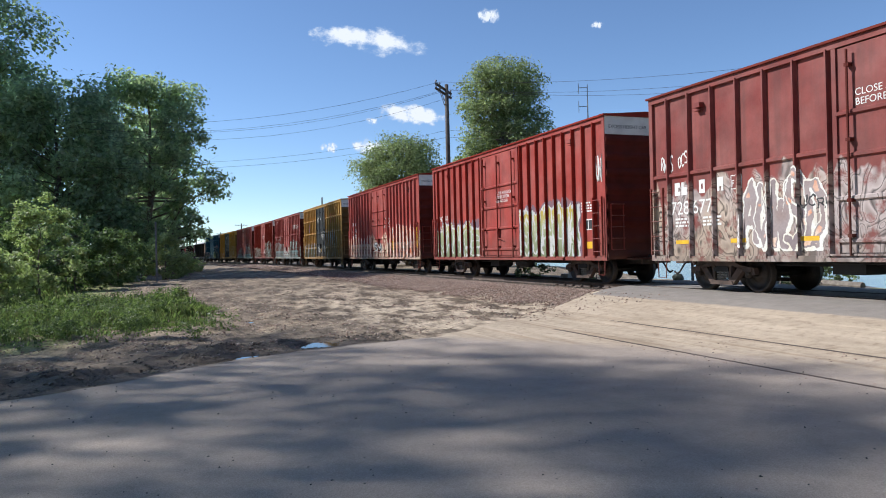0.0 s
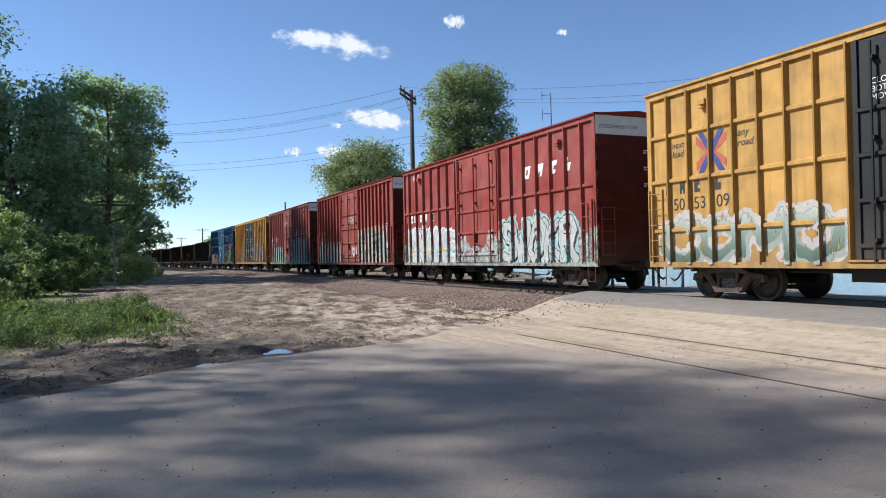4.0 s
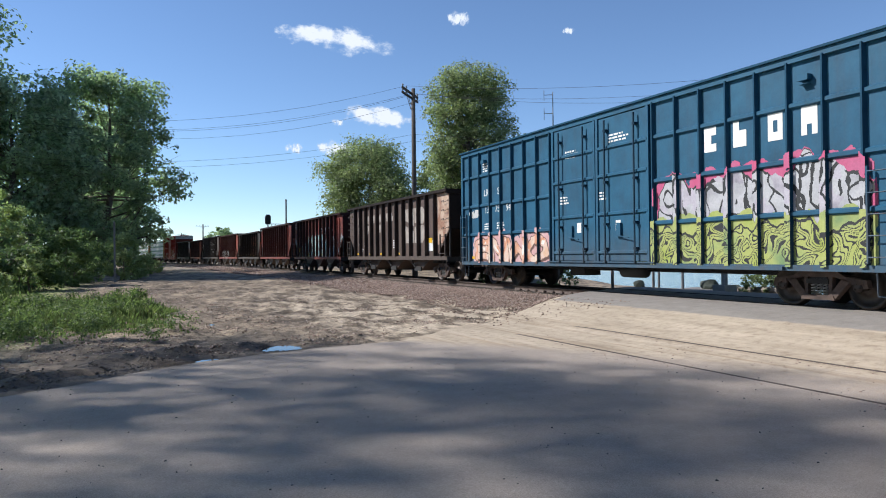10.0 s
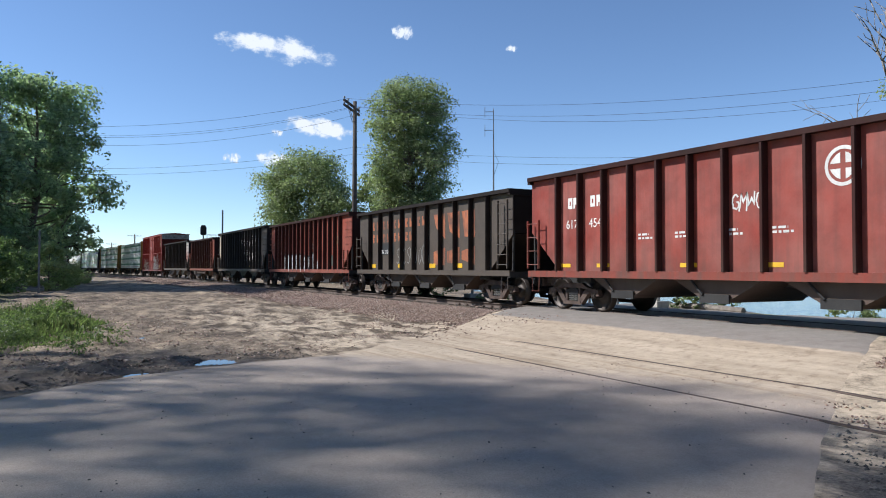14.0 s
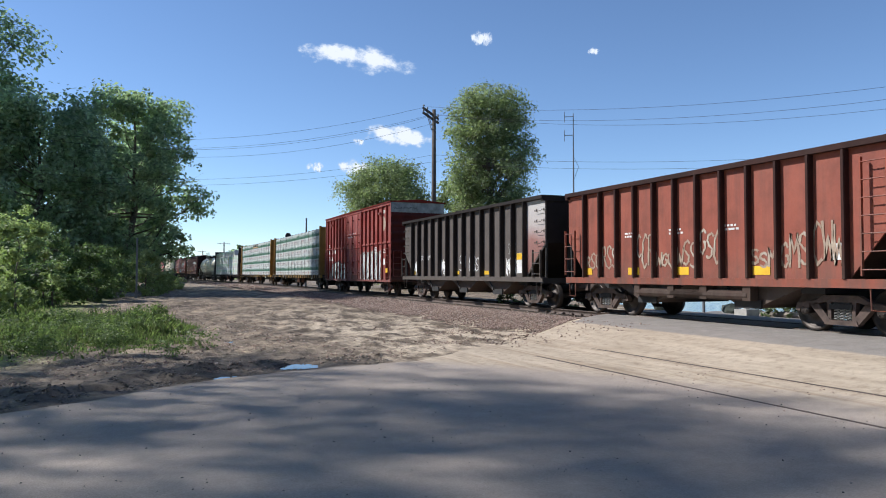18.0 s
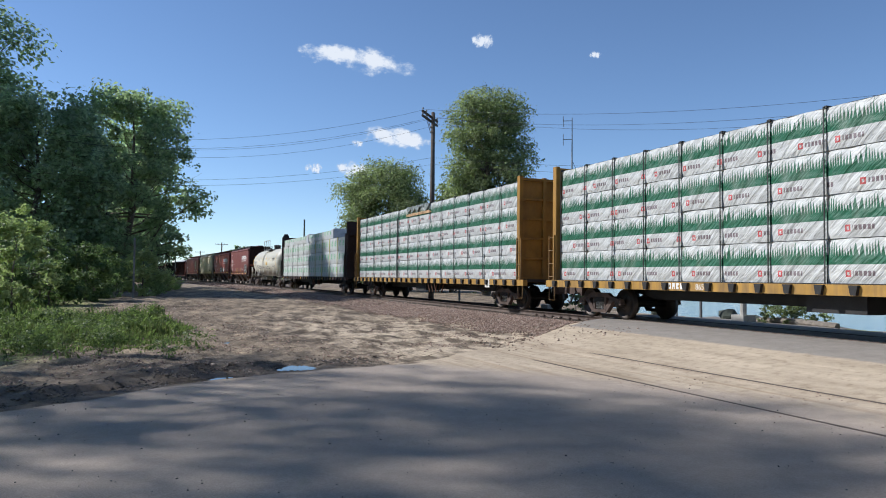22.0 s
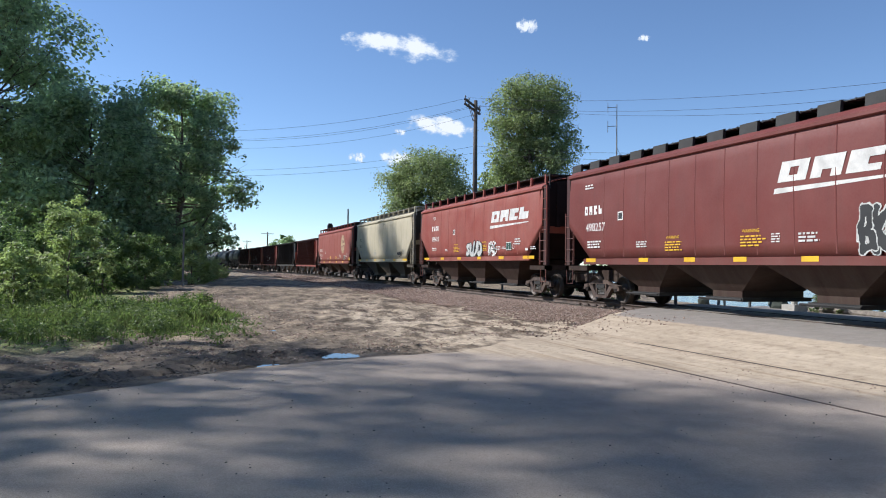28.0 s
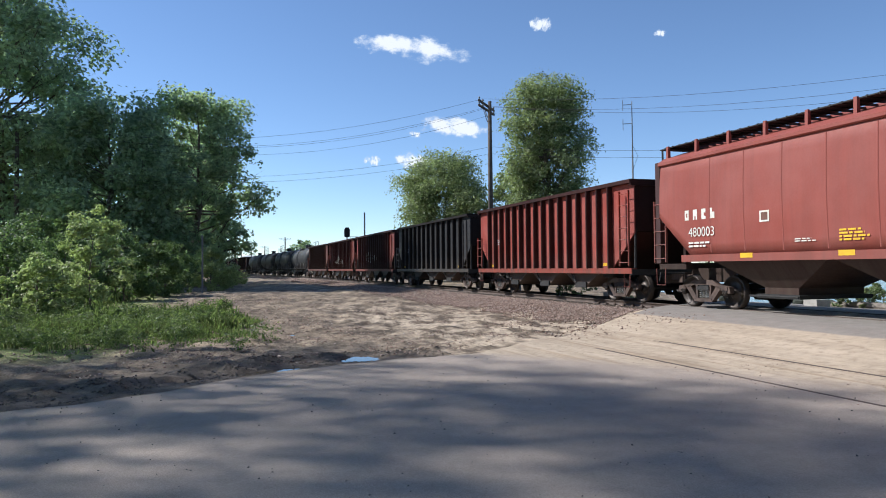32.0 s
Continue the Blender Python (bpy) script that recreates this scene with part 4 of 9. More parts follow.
def wire(a, b_, sag, r=0.009, label="thin black overhead wire"):
    bm = bmesh.new()
    pts = []
    for k in range(17):
        t = k / 16
        q = Vector(a).lerp(Vector(b_), t)
        q.z -= sag * 4 * t * (1 - t)
        pts.append(q)
    rods(bm, pts, r, 4)
    thing("overhead_wire", bm, WIRE, label, "wire", "overhead wires")


P1 = bearing(-21.78, 48)
P2 = bearing(12.25, 60)
P3 = bearing(-67.1, 40)
ARM = (0.62, 0.78)
utility_pole(*P1, 12.6, ((0.25, 1.7, ARM), (0.55, 1.7, ARM)))
utility_pole(*P2, 13.0, ((0.4, 1.3, ARM),))
utility_pole(*P3, 10.8, ((0.5, 1.0, (0.3, 0.95)),), 0.17, "grey wooden utility pole among the trees")
for k, o in enumerate((-1.55, -0.5, 0.8, 1.6)):
    a = (P1[0] + ARM[0] * o, P1[1] + ARM[1] * o, 12.45 - 0.3 * (k % 2))
    wire(a, (P2[0] + ARM[0] * o * 0.8, P2[1] + ARM[1] * o * 0.8, 12.4 - 0.2 * (k % 2)), 2.0 + 0.15 * k)
    if k < 3:
        wire(a, (P3[0] + 0.3 * o, P3[1] + 0.9 * o, 10.5 - 0.3 * k), 1.1 + 0.12 * k)
for k in range(2):
    wire((P1[0], P1[1], 9.6 - 0.45 * k), (P2[0], P2[1], 9.4 - 0.3 * k), 1.5)
    wire((P1[0], P1[1], 9.6 - 0.45 * k), (P3[0], P3[1], 7.6 - 0.3 * k), 0.9)
for az, d, top in ((-5.83, 215, 10.8), (-4.32, 300, 11.0), (-3.32, 340, 11.6), (-2.6, 380, 12.0)):
    utility_pole(*bearing(az, d), top, ((0.5, 1.8, (0.98, 0.2)),), 0.2, "far utility pole on the skyline")

x, y = bearing(-32.65, 85)
mast = thing("radio_mast", None, None, "slim grey radio mast with a looped antenna on top", "radio mast", at=(x, y, gz(x, y)))
top = 21.6
bm = bmesh.new()
lathe(bm, [(-0.4, 0.13), (10, 0.11), (16.5, 0.08), (top, 0.045)], 'z', 8)
part("pole", bm, GREYPOST, mast)
ux, uy = -0.84, 0.54
for arm, low, high in ((top - 0.35, top - 1.0, top + 0.2), (top - 2.5, top - 3.2, top - 1.9)):
    bm = bmesh.new()
    rod(bm, (0, 0, arm), (ux * 1.05, uy * 1.05, arm), 0.04, 5)
    rod(bm, (ux, uy, low), (ux, uy, high), 0.035, 5)
    part("antenna", bm, GREYPOST, mast)
bm = bmesh.new()
rods(bm, [(0.05, 0, top - 5), (0.5, -0.3, top - 6.2), (0.1, 0, top - 7.6)], 0.02, 5)
part("cable", bm, WIRE, mast)

x, y = bearing(-10.54, 96)
sig = thing("railway_signal", None, None, "black railway signal head on a mast beside the track", "railway signal", at=(x, y, gz(x, y)))
bm = bmesh.new()
lathe(bm, [(-0.3, 0.09), (6.2, 0.08)], 'z', 8)
part("mast", bm, GREYPOST, sig)
bm = bmesh.new()
prism(bm, [(-0.28, 5.55), (0.28, 5.55), (0.36, 5.75), (0.36, 6.5), (0.2, 6.8), (-0.2, 6.8), (-0.36, 6.5), (-0.36, 5.75)], 'y', -0.12, 0.1)
part("signal_head", bm, BLACKPAINT, sig)
bm = bmesh.new()
for z in (4.9, 5.6):
    rods(bm, [(0.3, -0.3, z), (1.5, -0.3, z), (1.5, 0.3, z), (0.3, 0.3, z)], 0.03, 4)
for q in (0.4, 0.9, 1.5):
    rod(bm, (q, -0.3, 4.9), (q, -0.3, 5.6), 0.025, 4)
part("platform_rail", bm, GREYPOST, sig)
x, y = bearing(-11.9, 86)
bm = bmesh.new()
lathe(bm, [(-0.3, 0.11), (8.0, 0.09)], 'z', 8)
thing("steel_post", bm, GREYPOST, "plain dark steel post beyond the track", "post", at=(x, y, gz(x, y)))

# a sign post seen edge-on, beside the dirt track
x, y = bearing(0.2, 43.5)
stake = thing("sign_post", None, None, "grey metal sign post seen edge-on in the weeds", "sign post", at=(x, y, gz(x, y)))
bm = bmesh.new()
prism(bm, [(-0.05, -0.03), (0.05, -0.03), (0.05, 0.0), (0.02, 0.03), (-0.02, 0.03), (-0.05, 0.0)], 'z', -0.3, 3.3)
part("post", bm, GREYPOST, stake)
bm = bmesh.new()
box(bm, -0.012, 0.012, -0.35, 0.35, 2.5, 3.25)
part("sign_plate", bm, GREYPOST, stake)
x, y = bearing(-3.2, 420)
bm = bmesh.new()
lathe(bm, [(0, 5.0), (8.6, 5.0), (9.6, 0.5)], 'z', 20)
thing("storage_tank", bm, PALEWALL, "pale far storage tank on the horizon", "storage tank", at=(x, y, 0))

# ---- clouds ----
m, nt, b, co = begin("cloud")
sep = nt.nodes.new("ShaderNodeSeparateXYZ")
nt.links.new(co, sep.inputs[0])
info = nt.nodes.new("ShaderNodeObjectInfo")
n = node(nt, "ShaderNodeTexNoise", Scale=1.25, Detail=9.0, Roughness=0.6)
n.noise_dimensions = '4D'
nt.links.new(co, n.inputs["Vector"])
nt.links.new(calc(nt, 'MULTIPLY', info.outputs["Random"], 50.0), n.inputs["W"])
r2 = calc(nt, 'ADD', calc(nt, 'POWER', calc(nt, 'ABSOLUTE', calc(nt, 'MULTIPLY', sep.outputs[0], 0.36)), 2.0), calc(nt, 'POWER', calc(nt, 'ABSOLUTE', calc(nt, 'MULTIPLY', sep.outputs[2], 0.95)), 2.0))
dens = calc(nt, 'SUBTRACT', calc(nt, 'MULTIPLY', calc(nt, 'SUBTRACT', n.outputs[0], 0.2), 1.7), calc(nt, 'MULTIPLY', r2, 0.85))
alpha = soft(nt, dens, 0.12, 0.5)
em = node(nt, "ShaderNodeEmission")
nt.links.new(ramp(nt, dens, [(0.1, (0.55, 0.68, 0.85)), (0.45, (0.92, 0.94, 0.97))]), em.inputs[0])
em.inputs[1].default_value = 0.95
tr = node(nt, "ShaderNodeBsdfTransparent")
mx = node(nt, "ShaderNodeMixShader")
nt.links.new(alpha, mx.inputs[0])
nt.links.new(tr.outputs[0], mx.inputs[1])
nt.links.new(em.outputs[0], mx.inputs[2])
nt.links.new(mx.outputs[0], nt.nodes["Material Output"].inputs[0])
CLOUD = m
DRIFT = []
for az, el, w, hgt, d_az, d_el in ((-15.9, 16.2, 7.8, 2.5, 0.0, 0.7), (-25.2, 17.8, 1.8, 1.4, -0.6, 0.6), (-33.5, 16.6, 0.9, 0.7, -1.3, 0.5), (-19.0, 10.6, 5.6, 1.9, 0.0, 0.3), (-12.56, 8.2, 1.3, 0.9, 0, 0.2), (-15.9, 8.2, 3.4, 1.5, 0, 0.2), (-15.9, 10.2, 1.2, 0.6, 0, 0.2),
                                   (-42.2, 20.9, 5.2, 2.2, -0.6, 0.4), (-37.4, 21.2, 3.2, 1.4, -0.6, 0.4)):
    R_ = 1500.0
    bm = bmesh.new()
    bm.faces.new([bm.verts.new(q) for q in ((-2.8, 0, -1.05), (2.8, 0, -1.05), (2.8, 0, 1.05), (-2.8, 0, 1.05))])
    ob = new("cloud", mesh_of("cloud", bm, CLOUD))
    ob.scale = (R_ * radians(w) / 3.6, 1, R_ * radians(hgt) / 1.5)
    ob.visible_shadow = False
    tagged(ob, "small white fair-weather cloud", "cloud", "clouds in the sky", "structure")

    def sky_pose(a, e):
        x, y = bearing(a, R_ * math.cos(radians(e)))
        return pose(x, y, R_ * math.sin(radians(e)), -e, 7, a)
    DRIFT.append((ob, sky_pose(az, el), sky_pose(az + d_az, el + d_el)))
    ob.matrix_basis = DRIFT[-1][1] @ Matrix.Diagonal((*ob.scale, 1))

# ---- railway ----
STEEL = plain("rail steel", (0.085, 0.06, 0.048), 0.35, 0.7, 0.3, bumps=0.2)
BLACK = plain("black underframe", (0.022, 0.02, 0.019), 0.4, 0.75, scale=2, bumps=0.3)
RAIL = [(-0.07, -0.17), (0.07, -0.17), (0.07, -0.155), (0.012, -0.135), (0.012, -0.045), (0.036, -0.035), (0.036, -0.004), (0.03, 0), (-0.03, 0), (-0.036, -0.004), (-0.036, -0.035), (-0.012, -0.045), (-0.012, -0.135), (-0.07, -0.155)]


def rail(offset, y0, y1, z, n, x_mid):
    v, f = [], []
    k = len(RAIL)
    for i in range(n + 1):
        y = y0 + (y1 - y0) * i / n
        x = x_mid + offset - float(bend(y))
        v += [(x + p, y, z + q) for p, q in RAIL]
    for i in range(n):
        for j in range(k):
            a, b_ = i * k + j, i * k + (j + 1) % k
            f.append((a, b_, b_ + k, a + k))
    return raw_mesh("rail", v, f, STEEL)


track = thing("railway_track", None, None, "main line railway track of steel rails on ballast", "railway track", kind="structure")
for off in (-0.75, 0.75):
    part("rail", rail(off, -120, 420, RAIL_Z, 90, TRACK_X), STEEL, track)
bm = bmesh.new()
box(bm, -1.3, 1.3, -0.11, 0.11, -0.38, -0.165)
TIE = mesh_of("sleeper", bm, plain("sleeper wood", (0.10, 0.08, 0.065), 0.35, 0.9, scale=7, bumps=0.5))
bm = bmesh.new()
for s in (-1, 1):
    box(bm, s * 0.04, s * 0.13, -0.05, 0.05, -0.165, -0.12)
    rods(bm, [(s * 0.1, -0.05, -0.13), (s * 0.07, 0.0, -0.09), (s * 0.1, 0.05, -0.13)], 0.014, 4)
CLIP = mesh_of("rail_clip", bm, STEEL)
for k in range(130):
    y = -14 + 0.56 * k
    x = TRACK_X - float(bend(y))
    part("sleeper", TIE, None, track, at=(x, y, RAIL_Z))
    if y < 24:
        part("rail_clip", CLIP, None, track, at=(x - 0.75, y, RAIL_Z))
siding = thing("siding_track", None, None, "old siding rails sunk into the sandy road", "railway track", kind="structure")
for x in (7.62, 9.13):
    v, f, k = [], [], len(RAIL)
    n = 120
    for i in range(n + 1):
        y = -16 + 34.5 * i / n
        v += [(x + p, y, gz(x, y) + 0.022 + q - 0.05 * max(0.0, (y - 13) / 5)) for p, q in RAIL]
    for i in range(n):
        for j in range(k):
            a, b_ = i * k + j, i * k + (j + 1) % k
            f.append((a, b_, b_ + k, a + k))
    part("rail", raw_mesh("rail", v, f, STEEL), STEEL, siding)

# ---- train ----
WHEEL = plain("wheel steel", (0.05, 0.038, 0.031), 0.35, 0.5, 0.5, scale=5, bumps=0.2)
CAST = plain("cast side frame", (0.08, 0.052, 0.04), 0.4, 0.8, scale=4, bumps=0.4)
RUST = plain("rusty iron", (0.15, 0.065, 0.035), 0.4, 0.85, scale=5, bumps=0.3)
GREY = plain("bare grey metal", (0.30, 0.29, 0.27), 0.3, 0.5, 0.3)
WHITE = plain("white lettering", (0.74, 0.72, 0.68), 0.12, 0.6, fine=60)
PALEWHITE = plain("chalky white paint", (0.62, 0.60, 0.57), 0.2, 0.7, fine=40)
INK = plain("black lettering", (0.03, 0.03, 0.03), 0.2, 0.6)
YELLOW = plain("yellow reflector", (0.72, 0.42, 0.02), 0.15, 0.45)
LIDS = {}
W = 1.6


def shared(key, make, material, smooth=False):
    """A mesh that is built once and used by all alike parts."""
    if key not in LIDS:
        bm = bmesh.new()
        make(bm)
        LIDS[key] = mesh_of(key, bm, material, smooth)
    return LIDS[key]


def wheelset_shape(bm):
    for s in (-1, 1):
        x = s * 0.755
        lathe(bm, [(x - s * 0.075, 0.10), (x - s * 0.075, 0.485), (x - s * 0.045, 0.478), (x - s * 0.03, 0.462), (x + s * 0.06, 0.452), (x + s * 0.066, 0.44),
                   (x + s * 0.066, 0.395), (x + s * 0.02, 0.37), (x + s * 0.0, 0.22), (x + s * 0.06, 0.15), (x + s * 0.09, 0.13), (x + s * 0.09, 0.05)], 'x', 24)
        lathe(bm, [(x + s * 0.09, 0.08), (x + s * 0.29, 0.08), (x + s * 0.3, 0.105), (x + s * 0.36, 0.105), (x + s * 0.37, 0.06)], 'x', 10)
        for k in range(3):
            a = k * 2.0944
            rod(bm, (x + s * 0.36, 0.06 * math.cos(a), 0.06 * math.sin(a)), (x + s * 0.39, 0.06 * math.cos(a), 0.06 * math.sin(a)), 0.018, 5)
    rod(bm, (-0.7, 0, 0), (0.7, 0, 0), 0.085, 10)


def side_frame_shape(bm):
    x0, x1 = -1.12, -0.98
    top = [(-1.08, 0.60), (-0.62, 0.66), (-0.40, 0.78), (0.40, 0.78), (0.62, 0.66), (1.08, 0.60), (1.12, 0.44), (1.02, 0.42), (0.98, 0.52), (0.78, 0.53), (0.40, 0.64), (-0.40, 0.64), (-0.78, 0.53), (-0.98, 0.52), (-1.02, 0.42), (-1.12, 0.44)]
    prism(bm, top, 'x', x0, x1)
    for s in (-1, 1):
        prism(bm, [(s * 0.74, 0.56), (s * 0.56, 0.62), (s * 0.26, 0.27), (s * 0.38, 0.18)], 'x', x0, x1)
        prism(bm, [(s * 0.31, 0.24), (s * 0.24, 0.24), (s * 0.24, 0.68), (s * 0.34, 0.68)], 'x', x0 + 0.01, x1 - 0.01)
        box(bm, x0 - 0.02, x1, s * 0.89 - 0.13, s * 0.89 + 0.13, 0.50, 0.60)
    prism(bm, [(-0.40, 0.17), (0.40, 0.17), (0.36, 0.27), (-0.36, 0.27)], 'x', x0 - 0.02, x1)


def springs_shape(bm):
    pts = [(-1.05 + 0.055 * math.cos(k * 0.9), 0.055 * math.sin(k * 0.9), 0.27 + 0.0085 * k) for k in range(30)]
    rods(bm, pts, 0.016, 4)


def bolster_shape(bm):
    box(bm, -1.1, 1.1, -0.2, 0.2, 0.5, 0.66)
    box(bm, -1.14, -1.05, -0.26, 0.26, 0.5, 0.6)
    lathe(bm, [(0.66, 0.22), (0.78, 0.22)], 'z', 14)
    for s in (-1, 1):
        box(bm, -0.95, 0.95, s * 0.36 - 0.05, s * 0.36 + 0.05, 0.34, 0.46)
        rod(bm, (-0.3, s * 0.36, 0.42), (0.3, -s * 0.1, 0.62), 0.03, 6)


WHEELSETS = []


def truck(car, y):
    base = part("truck", shared("truck", bolster_shape, BLACK), BLACK, car, "rusty cast steel bogie", at=(0, y, 0))
    part("side_frame", shared("side_frame", side_frame_shape, CAST), CAST, base)
    far = part("side_frame", shared("side_frame", side_frame_shape, CAST), CAST, base)
    far.rotation_euler = (0, 0, math.pi)
    for k in (-1, 0, 1):
        part("spring", shared("spring", springs_shape, GREY), GREY, base, at=(0, 0.14 * k, 0))
    for s in (-1, 1):
        w = part("wheelset", shared("wheelset", wheelset_shape, WHEEL, True), WHEEL, base, at=(0, s * 0.89, 0.452))
        WHEELSETS.append((w, car, y, s * 0.89))
    return base


def coupler_shape(bm):
    box(bm, -0.12, 0.12, 0, 0.55, 0.72, 0.92)
    prism(bm, [(-0.16, 0.5), (0.18, 0.5), (0.2, 0.72), (0.08, 0.8), (0.02, 0.68), (-0.1, 0.66), (-0.18, 0.8)], 'z', 0.66, 0.98)
    box(bm, -0.26, 0.26, -0.1, 0.02, 0.62, 1.02)


def hose_shape(bm):
    pts = [(-0.38, 0.05, 0.78), (-0.4, 0.2, 0.62), (-0.36, 0.42, 0.42), (-0.3, 0.62, 0.36), (-0.26, 0.78, 0.42)]
    rods(bm, pts, 0.028, 6)
    rod(bm, (-0.45, 0.1, 0.95), (-1.3, 0.12, 0.98), 0.018, 5)
    rod(bm, (-1.3, 0.12, 0.98), (-1.34, 0.12, 0.72), 0.02, 5)


def ends(car, h):
    for s in (-1, 1):
        for name, shape, mat in (("coupler", coupler_shape, CAST), ("air_hose", hose_shape, BLACK)):
            ob = part(name, shared(name, shape, mat), mat, car, at=(0, s * (h - 0.05), 0))
            if s < 0:
                ob.rotation_euler = (0, 0, math.pi)


def ladder(car, y0, y1, z0, z1, x, n, mat, rails=True):
    """Rungs between y0 and y1 on the side at x, stood off from it; the lowest reaches below the sill."""
    def make(bm):
        for k in range(n):
            z = (z1 - z0) * k / max(1, n - 1)
            rods(bm, [(0.07, 0, z), (0, 0.0, z), (0, y1 - y0, z), (0.07, y1 - y0, z)], 0.013, 5)
        if rails:
            for yy in (0, y1 - y0):
                box(bm, -0.012, 0.05, yy - 0.017, yy + 0.017, -0.12, z1 - z0 + 0.1)
    part("ladder", shared("ladder %.2f %.2f %d %d %s" % (y1 - y0, z1 - z0, n, rails, mat.name), make, mat), mat, car, at=(x, y0, z0))


def grab(car, y, z, w, x, mat):
    """One hand iron: a bent bar on two bolted feet."""
    def make(bm):
        rods(bm, [(0, 0, 0), (-0.1, 0, 0), (-0.11, 0.03, -0.05), (-0.11, w - 0.03, -0.05), (-0.1, w, 0), (0, w, 0)], 0.011, 5)
        for q in (0, w):
            box(bm, -0.02, 0.0, q - 0.035, q + 0.035, -0.045, 0.045)
    part("grab_iron", shared("grab %.2f %s" % (w, mat.name), make, mat), mat, car, at=(x, y, z))


def stirrup(car, y, mat, x=-1.56, top=1.0, w=0.36):
    def make(bm):
        rods(bm, [(0, 0, 0), (0, 0.02, -0.48), (0, w - 0.02, -0.48), (0, w, 0)], 0.016, 5)
    part("step", shared("step %s %.2f" % (mat.name, w), make, mat), mat, car, at=(x, y, top))


TEXTS = {}
BAYS = []


def in_bay(y, w):
    """Shift lettering that starts at y, w wide, so that it sits between two side posts."""
    mid = y - w / 2
    for a, b_ in zip(BAYS, BAYS[1:]):
        if b_ <= mid <= a and a - b_ < 2.0:
            hi, lo = a - 0.1, b_ + 0.17 + w
            return (hi + lo) / 2 if lo > hi else min(max(y, lo), hi)
    return y




def words(car, text, y, z, size, mat, x=-1.537, slant=0.0, name="lettering", bold=0.0, widen=1.0, middle=False):
    """Lettering on the side that faces the road: it starts at y and runs towards the near end."""
    key = (text, round(size, 3), mat.name, slant, bold, widen, middle)
    if key not in TEXTS:
        cu = bpy.data.curves.new("text", 'FONT')
        cu.body, cu.size, cu.shear, cu.offset, cu.space_line = text, size, slant, bold, 0.95
        cu.align_x = 'CENTER' if middle else 'LEFT'
        ob = bpy.data.objects.new("text", cu)
        scene.collection.objects.link(ob)
        me = bpy.data.meshes.new_from_object(ob.evaluated_get(bpy.context.evaluated_depsgraph_get()))
        scene.collection.objects.unlink(ob)
        bpy.data.objects.remove(ob)
        me.transform(Matrix(((0, 0, -1, 0), (-widen, 0, 0, 0), (0, 1, 0, 0), (0, 0, 0, 1))))
        me.materials.clear()
        me.materials.append(mat)
        TEXTS[key] = me
    if x > -1.56:
        y = in_bay(y, -min(v.co.y for v in TEXTS[key].vertices))
    return part(name, TEXTS[key], mat, car, at=(x, y, z))


def bars(car, rects, mat, x=-1.537, name="marking"):
    """Flat rectangles (y, z, width towards the near end, height) as one painted marking."""
    bm = bmesh.new()
    for y, z, w, hh in rects:
        v = [bm.verts.new(p) for p in ((x, y, z), (x, y - w, z), (x, y - w, z + hh), (x, y, z + hh))]
        bm.faces.new(v)
    me = bpy.data.meshes.new(name)
    bm.to_mesh(me)
    bm.free()
    me.materials.append(mat)
    return part(name, me, mat, car)


def small_print(car, y, z, w, lines, mat, x=-1.537, hh=0.05, gap=0.09, seed=0):
    rng = random.Random(seed + int(z * 100))
    rects = []
    for k in range(lines):
        p = 0.0
        end = w * (0.7 + 0.3 * rng.random())
        while p < end:
            n = 0.06 + 0.16 * rng.random()
            rects.append((y - p, z - k * gap, min(n, end - p), hh))
            p += n + 0.04
    return bars(car, rects, mat, x, "small_lettering")


def quad_marks(car, outlines, mat, x=-1.537, name="logo"):
    bm = bmesh.new()
    for o in outlines:
        bm.faces.new([bm.verts.new((x, a, b)) for a, b in o])
    me = bpy.data.meshes.new(name)
    bm.to_mesh(me)
    bm.free()
    me.materials.append(mat)
    return part(name, me, mat, car)


def slant_logo(car, y, z, size, n, mat, x=-1.537, bar=True, gap=0.25, wide=0.85):
    """A row of leaning blocky shapes, underlined: the plain shape of a maker's mark."""
    pitch = size * (wide + gap)
    me = block_logo(car, y, z, size, n, mat, x, pitch=pitch, lean=0.32, wide=wide, first=0)
    if bar:
        o = []
        if gap > 0.5:
            for k in range(n):
                a = y - k * pitch
                o.append([(a + size * 0.2, z - size * 0.32), (a - size * 0.85, z - size * 0.32), (a - size * 0.9, z - size * 0.16), (a + size * 0.15, z - size * 0.16)])
        else:
            e = y - n * pitch + size * 0.1
            o.append([(y + size * 0.25, z - size * 0.55), (e, z - size * 0.32), (e, z - size * 0.24), (y + size * 0.18, z - size * 0.28)])
        quad_marks(car, o, mat, x, "underline")
    return me


